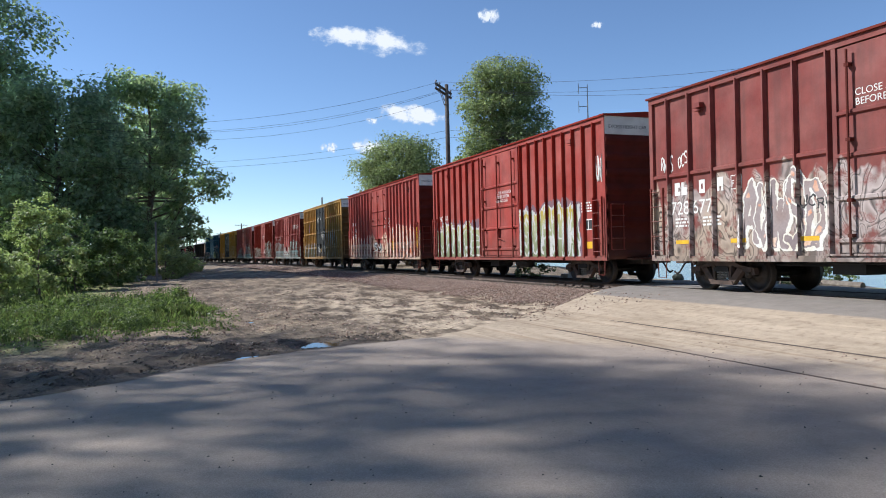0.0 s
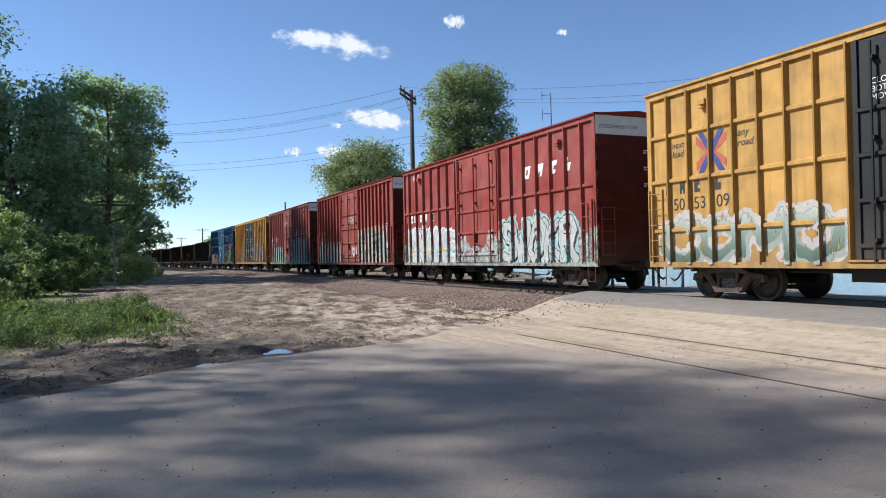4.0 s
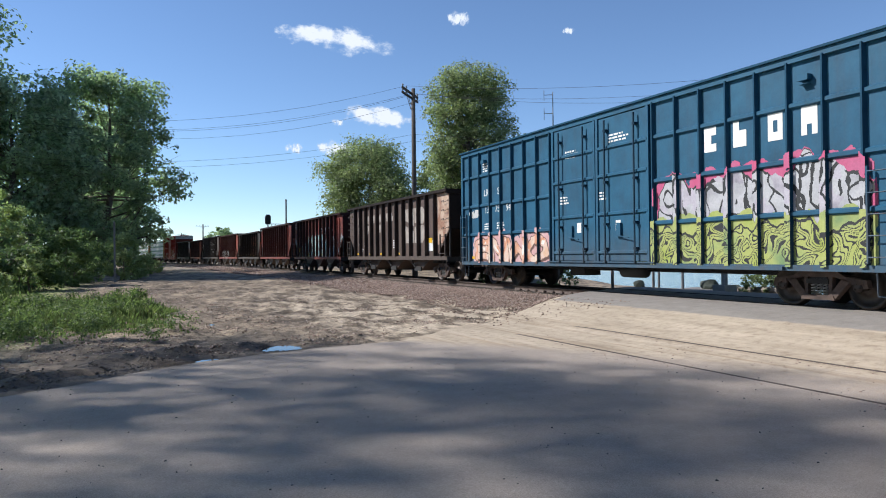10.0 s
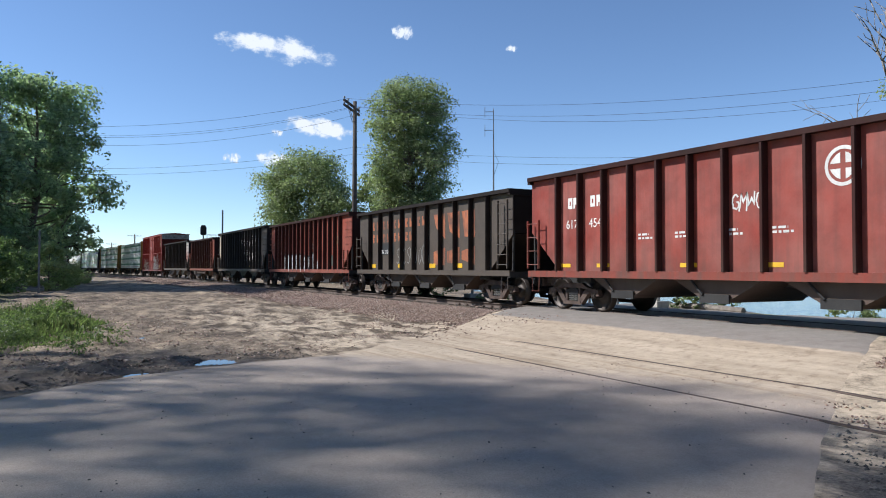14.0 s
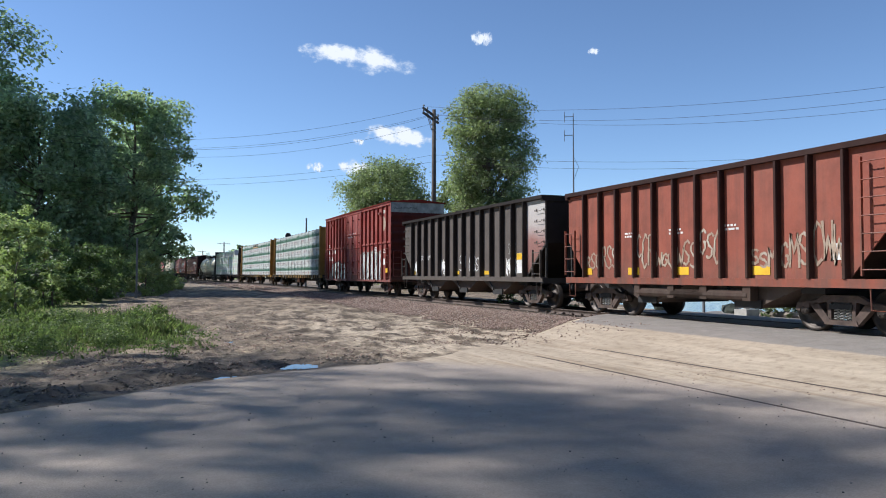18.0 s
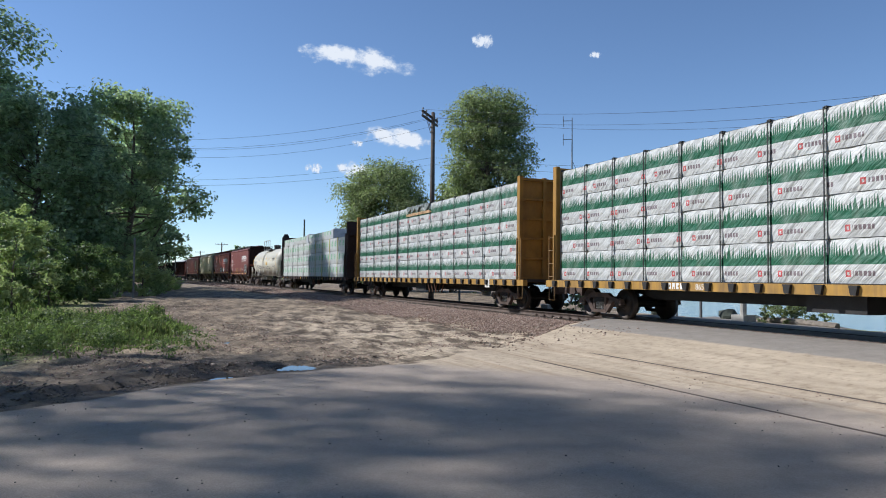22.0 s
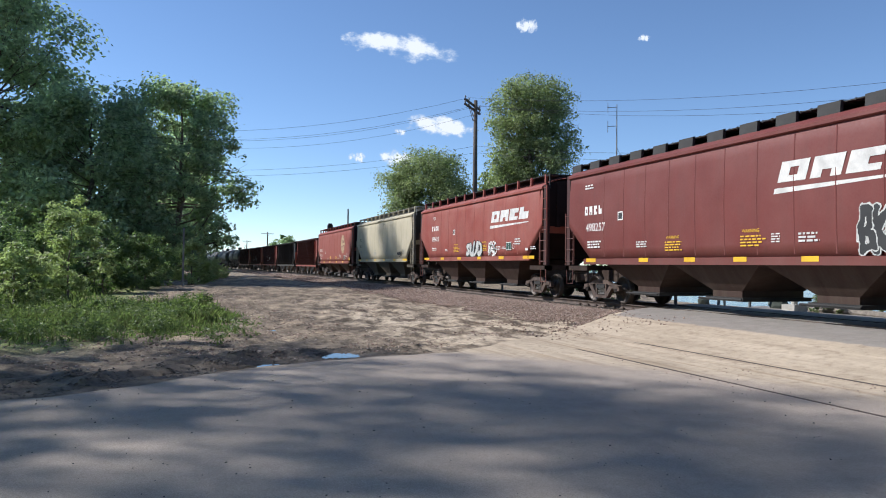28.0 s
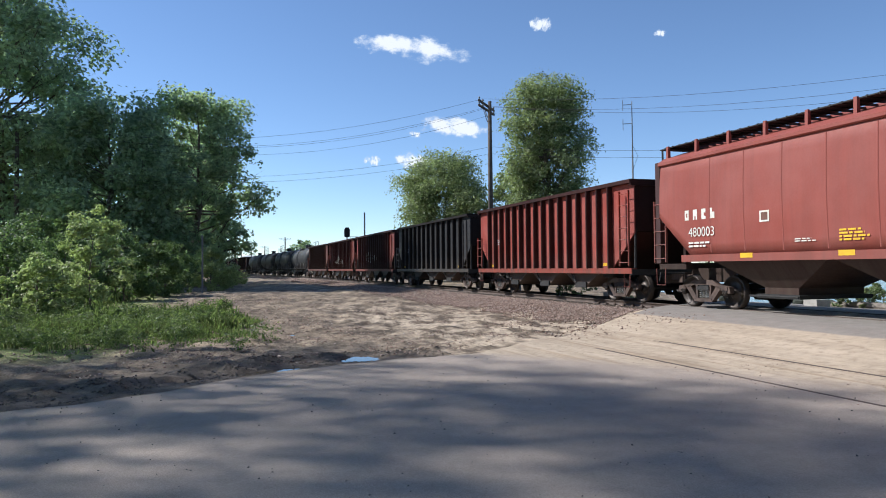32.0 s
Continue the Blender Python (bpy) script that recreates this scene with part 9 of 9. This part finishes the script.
# ---- covered hoppers ----
def covered_hopper(near, far, label, paint, dark, eave=4.28, sill=1.45, frame_mat=None, walk_mat=None, low_walk=0.0):
    walk_mat = walk_mat or BLACK
    # ends, slopes and corner posts have their shade painted in
    shade = darkened(dark, 0.7)
    car, h = start_car("covered_hopper_car", near, far, label)
    stations = [-h + 0.35, -h + 0.36, -h + 1.05, -h + 1.75] + spread(-h + 2.2, h - 2.2, 9) + [h - 1.75, h - 1.05, h - 0.36, h - 0.35]

    def low(y):
        d = h - 0.35 - abs(y)
        return sill if d > 1.4 else sill + (1.4 - d) / 1.4 * 1.15
    prof = spread(0, 1, 9)
    v, f = [], []
    for y in stations:
        zb = low(y)
        left = []
        for t in prof:
            z = zb + (eave - zb) * t
            u = (z - sill) / (eave - sill)
            left.append((-(1.56 + 0.045 * math.sin(math.pi * min(1, max(0, u)))), y, z))
        ring = left + [(-1.40, y, eave + 0.2), (-0.75, y, eave + 0.40), (0, y, eave + 0.46), (0.75, y, eave + 0.40), (1.40, y, eave + 0.2)] + [(-a, b_, c) for a, b_, c in left[::-1]]
        v += ring
    n = len(v) // len(stations)
    for i in range(len(stations) - 1):
        for j in range(n):
            f.append((i * n + j, i * n + (j + 1) % n, (i + 1) * n + (j + 1) % n, (i + 1) * n + j))
    me = raw_mesh("body", v, f, paint, True)
    part("body", me, paint, car)
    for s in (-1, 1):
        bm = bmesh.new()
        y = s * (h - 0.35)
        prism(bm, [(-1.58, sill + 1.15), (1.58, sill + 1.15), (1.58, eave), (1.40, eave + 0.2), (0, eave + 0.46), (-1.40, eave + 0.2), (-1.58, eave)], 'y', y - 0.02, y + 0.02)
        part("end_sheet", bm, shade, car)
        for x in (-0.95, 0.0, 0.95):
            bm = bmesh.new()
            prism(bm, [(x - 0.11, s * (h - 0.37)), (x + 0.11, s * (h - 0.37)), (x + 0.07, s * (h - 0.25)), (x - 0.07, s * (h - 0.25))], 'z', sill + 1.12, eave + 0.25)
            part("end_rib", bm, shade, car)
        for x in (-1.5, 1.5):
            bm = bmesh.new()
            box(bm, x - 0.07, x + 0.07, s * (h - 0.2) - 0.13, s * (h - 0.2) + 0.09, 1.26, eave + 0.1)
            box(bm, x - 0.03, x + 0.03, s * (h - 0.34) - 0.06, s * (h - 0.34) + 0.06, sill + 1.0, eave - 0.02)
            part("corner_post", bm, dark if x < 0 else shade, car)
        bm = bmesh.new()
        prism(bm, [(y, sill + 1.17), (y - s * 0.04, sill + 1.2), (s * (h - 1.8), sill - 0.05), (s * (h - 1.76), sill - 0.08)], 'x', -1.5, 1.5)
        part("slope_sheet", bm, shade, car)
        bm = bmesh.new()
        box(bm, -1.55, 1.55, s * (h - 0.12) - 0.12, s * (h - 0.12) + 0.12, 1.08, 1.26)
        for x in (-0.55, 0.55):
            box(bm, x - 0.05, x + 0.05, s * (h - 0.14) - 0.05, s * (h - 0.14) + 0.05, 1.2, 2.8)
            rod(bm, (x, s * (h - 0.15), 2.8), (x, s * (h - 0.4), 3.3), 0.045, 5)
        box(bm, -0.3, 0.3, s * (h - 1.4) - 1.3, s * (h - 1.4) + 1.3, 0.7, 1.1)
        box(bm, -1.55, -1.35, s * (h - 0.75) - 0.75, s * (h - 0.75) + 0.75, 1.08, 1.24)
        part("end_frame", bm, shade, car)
        a = -h + 0.05 if s < 0 else h - 0.6
        ladder(car, a, a + 0.55, 1.4, 3.0 if s > 0 else eave, -1.58, 5 if s > 0 else 8, frame_mat or paint)
        stirrup(car, a + 0.05, frame_mat or paint, top=1.1, w=0.45)
    for s in (-1, 1):
        bm = bmesh.new()
        box(bm, s * 1.53, s * 1.63, -h + 1.4, h - 1.4, sill - 0.16, sill + 0.03)
        part("side_sill", bm, frame_mat or paint, car)
        bm = bmesh.new()
        prism(bm, [(s * 1.575, eave - 0.05), (s * 1.63, eave - 0.02), (s * 1.63, eave + 0.06), (s * 1.42, eave + 0.2)], 'y', -h + 0.33, h - 0.33)
        part("roof_edge", bm, paint, car)
    # roof walk: grating on brackets
    walk_z = eave + 0.5 - low_walk
    for s in (-1, 1):
        bm = bmesh.new()
        box(bm, s * 0.62, s * 1.32, -h + 0.22, h - 0.22, walk_z + 0.02, walk_z + 0.045)
        part("roof_walk", bm, walk_mat, car, "steel grating walkway")
        bm = bmesh.new()
        box(bm, -1.4, 1.4, s * (h - 0.32) - 0.2, s * (h - 0.32) + 0.2, walk_z - 0.012, walk_z + 0.016)
        for x in (-1.36, 1.36):
            rod(bm, (x, s * (h - 0.2), walk_z), (x, s * (h - 0.2), eave), 0.03, 5)
        part("end_walk", bm, walk_mat, car, "steel grating walkway")
    bearer = shared("walk bearer %.2f " % eave + walk_mat.name, lambda q: box(q, -1.33, 1.33, 0, 0.02, walk_z, walk_z + 0.06), walk_mat)
    for y in spread(-h + 0.3, h - 0.32, 52):
        part("walk_bearer", bearer, walk_mat, car, at=(0, y, 0))
    bracket = shared("walk bracket %.2f" % eave + paint.name, lambda q: prism(q, [(-1.42, eave + 0.18), (-1.32, eave + 0.2), (-1.33, eave + 0.5), (-1.36, eave + 0.555), (-1.41, eave + 0.555)], 'y', -0.045, 0.045), paint)
    if low_walk:
        bracket = shared("low walk bracket", lambda q: prism(q, [(-1.42, eave + 0.16), (-1.32, eave + 0.2), (-1.32, walk_z + 0.08), (-1.4, walk_z + 0.06)], 'y', -0.3, 0.3), walk_mat)
    for y in spread(-h + 0.5, h - 0.5, 13):
        part("walk_bracket", bracket, walk_mat if low_walk else paint, car, at=(0, y, 0))
    bm = bmesh.new()
    box(bm, -0.3, 0.3, -h + 0.9, h - 0.9, eave + 0.44, eave + 0.58)
    part("loading_hatch", bm, paint, car)
    span = (2 * h - 5.0) / 3
    for k in range(3):
        c = -h + 2.5 + span * (k + 0.5)
        bm = bmesh.new()
        v = []
        for y0, z, x in ((span / 2 - 0.02, sill - 0.12, 1.5), (0.55, 0.62, 1.0), (0.55, 0.42, 1.0)):
            v.append([bm.verts.new(q) for q in ((-x, c - y0, z), (x, c - y0, z), (x, c + y0, z), (-x, c + y0, z))])
        for r0, r1 in zip(v, v[1:]):
            for q in range(4):
                bm.faces.new((r0[q], r0[(q + 1) % 4], r1[(q + 1) % 4], r1[q]))
        bm.faces.new(v[-1])
        # bay paint darkened for the shade on its down-facing slopes
        bay = part("hopper_bay", bm, darkened(dark, 0.45), car)
        bm = bmesh.new()
        box(bm, -1.12, 1.12, c - 0.7, c + 0.7, 0.36, 0.46)
        rod(bm, (-1.25, c - 0.8, 0.41), (-1.25, c + 0.8, 0.41), 0.03, 6)
        part("outlet_gate", bm, BLACK, bay)
    truck(car, h - 1.65)
    truck(car, -h + 1.65)
    ends(car, h)
    return car, h


CX = -1.608
COVRED = (0.20, 0.032, 0.027)
# darker copies of the car colours, standing for shade on the ends
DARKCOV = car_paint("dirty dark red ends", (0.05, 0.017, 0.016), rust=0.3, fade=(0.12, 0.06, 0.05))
DARKTAN = car_paint("dirty tan ends", (0.20, 0.165, 0.12), rust=0.3, fade=(0.3, 0.26, 0.2))


def seams(car, h, paint, sill, eave):
    """Weld seams that follow the bulge of the side."""
    def strip(q):
        rows = []
        for t in spread(0.03, 0.97, 9):
            x = -(1.56 + 0.045 * math.sin(math.pi * t))
            z = sill + (eave - sill) * t
            rows.append([q.verts.new((x - 0.001, -0.022, z)), q.verts.new((x - 0.009, -0.006, z)), q.verts.new((x - 0.009, 0.006, z)), q.verts.new((x - 0.001, 0.022, z))])
        for r0, r1 in zip(rows, rows[1:]):
            for k in range(3):
                q.faces.new((r0[k], r1[k], r1[k + 1], r0[k + 1]))
    me = shared("weld seam %.2f %.2f" % (sill, eave) + paint.name, strip, paint)
    for y in spread(h - 2.6, -h + 2.6, 10):
        part("weld_seam", me, paint, car, at=(0, y, 0))


def warning(car, y, z, mat):
    words(car, "WARNING", y - 0.06, z, 0.12, mat, x=CX + 0.008)
    small_print(car, y, z - 0.11, 0.85, 4, mat, x=CX + 0.012, hh=0.035, gap=0.075, seed=int(y * 10))


def end_notes(car, y, z, mat, green=True):
    """A framed service panel, a round stencil and a block of small print."""
    if green:
        bars(car, [(y, z, 0.52, 0.34)], mat, x=CX)
        bars(car, [(y - 0.03, z + 0.03, 0.22, 0.28), (y - 0.28, z + 0.03, 0.21, 0.28)], spray("dark green stencil panel", [(0.02, 0.06, 0.045), (0.03, 0.085, 0.06)]), x=CX - 0.004, name="service_panel")
        ring_mark(car, y - 0.72, z + 0.16, 0.11, mat, CX, inner=False)
    small_print(car, y - 0.85, z + 0.42, 0.6, 3, mat, x=CX, hh=0.05, gap=0.1)


def side_marks(car, spans, z):
    for y0, y1 in spans:
        bars(car, [(y0, z, y0 - y1, 0.12)], YELLOW, -1.634, "reflector")


p = car_paint("maroon grain car paint", (0.125, 0.029, 0.029), rust=0.08, grime=0.15, patch=0.25, fade=(0.3, 0.17, 0.15))
car, h = covered_hopper(393.05, 408.4, "maroon covered grain hopper with a slanted white mark and white tag", p, DARKCOV, eave=4.33, low_walk=0.1)
slant_logo(car, -2.35, 3.18, 0.46, 4, PALEWHITE, x=CX, gap=0.25, wide=1.75)
block_logo(car, h - 1.43, 2.95, 0.29, 4, WHITE, x=CX, pitch=0.29)
words(car, "498257", h - 1.49, 2.4, 0.38, WHITE, x=CX, widen=1.05)
small_print(car, h - 1.6, 2.02, 0.9, 3, WHITE, x=CX)
small_print(car, h - 1.44, 3.92, 0.55, 2, WHITE, x=CX)
bars(car, [(4.24, 2.68, 0.28, 0.27)], WHITE, x=CX)
bars(car, [(4.20, 2.715, 0.20, 0.20)], INK, x=CX - 0.004)
small_print(car, 3.25, 1.95, 0.6, 3, PALEWHITE, x=CX + 0.012, hh=0.04, gap=0.07)
warning(car, 1.85, 2.02, YELLOW)
warning(car, -1.14, 2.08, YELLOW)
small_print(car, -2.15, 2.0, 0.36, 4, PALEWHITE, x=CX + 0.012, hh=0.03, gap=0.06)
small_print(car, -2.95, 1.97, 0.6, 3, PALEWHITE, x=CX + 0.012, hh=0.045, gap=0.08)
end_notes(car, -4.45, 1.76, PALEWHITE)
graffiti(car, "BKOCA", -4.42, -6.45, 1.42, 2.65, (S_INK, S_WHITE, None), (), 231, 0.085, x_in=1.612, edge=0.026, drop=0)
side_marks(car, ((6.1, 5.5), (3.06, 2.6), (0.95, 0.5), (-0.95, -1.4), (-3.07, -3.54), (-5.5, -6.0)), 1.37)
seams(car, h, p, 1.45, 4.33)

p = car_paint("red grain car paint", (0.215, 0.052, 0.046), rust=0.08, grime=0.15, patch=0.25)
car, h = covered_hopper(409.8, 425.7, "red covered grain hopper with a slanted white mark and white tags", p, DARKCOV, eave=4.2, sill=1.6)
slant_logo(car, -2.62, 3.12, 0.48, 4, PALEWHITE, x=CX, gap=0.25, wide=1.75)
block_logo(car, 5.61, 3.07, 0.26, 4, WHITE, x=CX, pitch=0.29)
words(car, "488420", 5.66, 2.5, 0.36, WHITE, x=CX, widen=1.08)
small_print(car, 5.6, 2.1, 0.9, 2, WHITE, x=CX)
small_print(car, 5.4, 3.8, 0.4, 3, WHITE, x=CX, hh=0.03, gap=0.06)
bars(car, [(2.27, 2.76, 0.26, 0.26)], WHITE, x=CX)
bars(car, [(2.23, 2.80, 0.18, 0.18)], INK, x=CX - 0.004)
small_print(car, 3.5, 2.02, 0.4, 2, PALEWHITE, x=CX + 0.012, hh=0.04, gap=0.07)
warning(car, 2.19, 2.22, YELLOW)
warning(car, -1.5, 2.24, YELLOW)
graffiti(car, "SLUO", 0.46, -1.66, 1.62, 2.46, (S_WHITE, S_INK, None), (), 241, 0.085, x_in=1.612, edge=0.035)
scrawl(car, -2.33, 1.72, 0.92, 0.58, WHITE, 242, x=CX, r=0.03)
scrawl(car, -2.4, 1.66, 0.7, 0.5, WHITE, 243, x=CX, r=0.03)
small_print(car, -3.15, 2.03, 0.55, 3, PALEWHITE, x=CX + 0.012, hh=0.03, gap=0.06)
small_print(car, -3.8, 2.0, 0.5, 2, PALEWHITE, x=CX + 0.012, hh=0.03, gap=0.06)
end_notes(car, -4.28, 1.88, PALEWHITE)
bars(car, [(-6.14, 1.84, 0.24, 0.1)], PALEWHITE, x=CX)
small_print(car, -6.6, 1.95, 0.5, 2, PALEWHITE, x=CX, hh=0.04, gap=0.07)
side_marks(car, ((6.87, 6.0), (4.06, 3.59), (1.55, 1.05), (-1.09, -1.54), (-3.57, -4.09), (-5.97, -6.42), (-6.5, -7.0)), 1.505)
seams(car, h, p, 1.6, 4.2)

p = car_paint("tan grain car paint", (0.47, 0.405, 0.285), rust=0.05, fade=(0.55, 0.5, 0.38), grime=0.15, patch=0.25)
car, h = covered_hopper(426.9, 442.5, "tan covered grain hopper with black lettering and a black tag", p, DARKTAN, eave=4.22, sill=1.57, walk_mat=GREY)
words(car, "SFLC", 6.5, 3.0, 0.27, INK, x=CX, widen=1.1)
words(car, "400125", 6.46, 2.53, 0.26, INK, x=CX, widen=1.1)
small_print(car, 6.4, 2.2, 0.8, 4, GREY, x=CX, hh=0.04)
small_print(car, 3.25, 1.95, 0.4, 2, GREY, x=CX + 0.012, hh=0.03, gap=0.06)
warning(car, 2.05, 2.18, GREY)
warning(car, -1.02, 2.18, GREY)
small_print(car, -2.74, 1.97, 0.42, 3, GREY, x=CX + 0.012, hh=0.03, gap=0.06)
graffiti(car, "SCUESM", -4.2, -5.25, 1.84, 2.24, (S_INK, S_INK, None), (), 251, 0.022, x_in=1.612, edge=0.01, cell=0.01)
scrawl(car, -4.8, 1.72, 0.55, 0.35, INK, 252, x=CX, r=0.016)
end_notes(car, -4.55, 1.7, GREY, green=False)
side_marks(car, ((6.72, 5.95), (4.2, 3.7), (1.65, 1.16), (-0.87, -1.36), (-3.42, -3.9), (-5.64, -6.57)), 1.475)
seams(car, h, p, 1.57, 4.22)

p = car_paint("brick red grain car paint", (0.225, 0.056, 0.048), rust=0.08, grime=0.15, fade=(0.5, 0.25, 0.22), patch=0.25)
car, h = covered_hopper(443.8, 460.6, "faded red covered grain hopper with a round cream emblem", p, DARKCOV, eave=4.15)
gold = spray("faded gold", [(0.46, 0.33, 0.18), (0.54, 0.42, 0.26)])
quad_marks(car, [[(-4.37 + 0.76 * math.cos(k * 0.1745), 2.95 + 0.80 * math.sin(k * 0.1745)) for k in range(36)]], gold, CX, "round_emblem")
brown = spray("worn brown emblem paint", [(0.13, 0.055, 0.035), (0.2, 0.09, 0.06)])
o = []
for k in range(4):
    a = [(0.1, 0.1), (0.1, 0.40)] + [(0.42 * math.sin(u), 0.42 * math.cos(u)) for u in spread(0.35, 1.22, 5)] + [(0.40, 0.1)]
    sy, sz = ((1, 1), (1, -1), (-1, -1), (-1, 1))[k]
    quad_marks(car, [[(-4.37 + sy * q, 2.95 + sz * r * 1.05) for q, r in a]], brown, CX - 0.004, "emblem_quarter")
for k in range(44):
    u = k * 0.1428
    if k % 11 in (0, 10) and k < 34:
        continue
    r0, r1 = 0.57 + 0.03 * (k % 3 == 0), 0.69
    o.append([(-4.37 + r * math.cos(w), 2.95 + r * 1.05 * math.sin(w)) for r, w in ((r0, u), (r1, u), (r1, u + 0.085), (r0, u + 0.085))])
quad_marks(car, o, brown, CX - 0.004, "emblem_lettering")
block_logo(car, 6.85, 2.44, 0.28, 4, S_CREAM, x=CX, pitch=0.36)
words(car, "480003", 6.7, 1.98, 0.36, S_CREAM, x=CX, widen=1.02)
small_print(car, 6.7, 1.78, 0.9, 2, S_CREAM, x=CX)
bars(car, [(3.95, 2.23, 0.32, 0.27)], S_CREAM, x=CX)
bars(car, [(3.90, 2.27, 0.22, 0.19)], brown, x=CX - 0.004)
small_print(car, 2.86, 1.76, 0.68, 2, S_CREAM, x=CX + 0.012, hh=0.025, gap=0.05)
small_print(car, 1.62, 1.9, 0.75, 4, YELLOW, x=CX + 0.012, hh=0.04, gap=0.07)
small_print(car, -1.01, 1.9, 0.8, 4, YELLOW, x=CX + 0.012, hh=0.04, gap=0.07)
small_print(car, -2.19, 1.73, 0.65, 2, S_CREAM, x=CX + 0.012, hh=0.025, gap=0.05)
scrawl(car, -3.05, 1.78, 0.42, 0.3, S_CREAM, 262, x=CX, r=0.025)
end_notes(car, -4.82, 1.65, S_CREAM)
bars(car, [(-6.9, 1.56, 0.52, 0.22)], YELLOW, x=CX)
side_marks(car, ((4.62, 4.18), (1.62, 1.2), (-1.53, -2.04), (-4.27, -4.81)), 1.37)
seams(car, h, p, 1.45, 4.15)

# ---- the last hoppers and tanks ----
p1 = car_paint("clean red hopper paint", (0.24, 0.040, 0.032), rust=0.15)
p2 = car_paint("black hopper paint", (0.018, 0.018, 0.020), rust=0.1, fade=(0.07, 0.07, 0.08))
p3 = car_paint("dull red hopper paint", (0.17, 0.030, 0.026), rust=0.2)
p4 = car_paint("dark red hopper paint", (0.10, 0.024, 0.022), rust=0.3)
for near, far, pp, lab in ((461.8, 475.4, p1, "clean red open hopper with many narrow posts"), (476.9, 491.4, p2, "black open hopper with rounded posts"), (492.8, 506.4, p3, "red open hopper with worn white lettering"),
                           (507.8, 521.4, p3, "dull red open hopper"), (522.8, 536.4, p4, "dark red-brown open hopper")):
    car, h, po = hopper(near, far, lab, pp, top=3.85, n=16 if pp is not p2 else 13, rib_w=0.1)
    small_print(car, h - 2.0, 2.4, 0.6, 3, PALEWHITE, x=HX)
    if pp is p3:
        graffiti(car, "NEMA", 2.0, -2.0, 1.6, 2.6, (S_CHALK, S_CHALK, None), po, int(near), 0.07, x_in=1.463, worn=0.4)
    reflectors(car, (-h + 1.7, h - 1.7), 1.2, x=HX)
p = car_paint("black tank paint", (0.016, 0.016, 0.018), rust=0.15, fade=(0.06, 0.06, 0.06))
for near, far in ((538.0, 554.5), (556.0, 572.5), (574.0, 590.5), (592, 608.5)):
    car, h = tank_car(near, far, "black tank car with a domed end and top fittings", p, detail=False)
for near, far in ((610, 623.6), (625, 638.6), (640, 653.6)):
    car, h, po = hopper(near, far, "dark red-brown open hopper", p4, top=3.85, n=16, rib_w=0.1)


# ---- what moves ----
SPEED, GAIN = 13.41, 0.0245


def gone(t):
    return SPEED * t + GAIN * t * t / 2


def on_track(y):
    return pose(TRACK_X - float(bend(y)), y, RAIL_Z, 0, 0, math.degrees(math.atan(max(0.0, y - BEND_AT) / BEND_R)))


def motions():
    starts = dict((car, start) for car, start in CARS)
    for car, start in CARS:
        walk(car, [(t, on_track(start - gone(t))) for t in range(33)])
    for ob, a, b_ in DRIFT:
        walk(ob, [(0, a), (32, b_)])
    # the wheels roll, frame by frame, while their car is near
    for wheel, car, y, off in WHEELSETS:
        rows, turn, last = [], 0.0, None
        for k in range(32 * FPS + 1):
            t = k / FPS
            if k in (0, 32 * FPS) or -14 < starts[car] + y - gone(t) < 42:
                turn = (gone(t) - starts[car] - y) / 0.452
                rows.append((t, k, turn))
        first = rows[1][1] if len(rows) > 2 else 0
        keyed = []
        for t, k, a in rows:
            if k == 0 and first > 1:
                a = rows[1][2]
            if k == 32 * FPS and len(rows) > 2 and rows[-2][1] < k - 1:
                a = rows[-2][2]
            keyed.append((t, Matrix.Translation((0, off, 0.452)) @ Matrix.Rotation(a, 4, 'X')))
        walk(wheel, keyed)


motions()
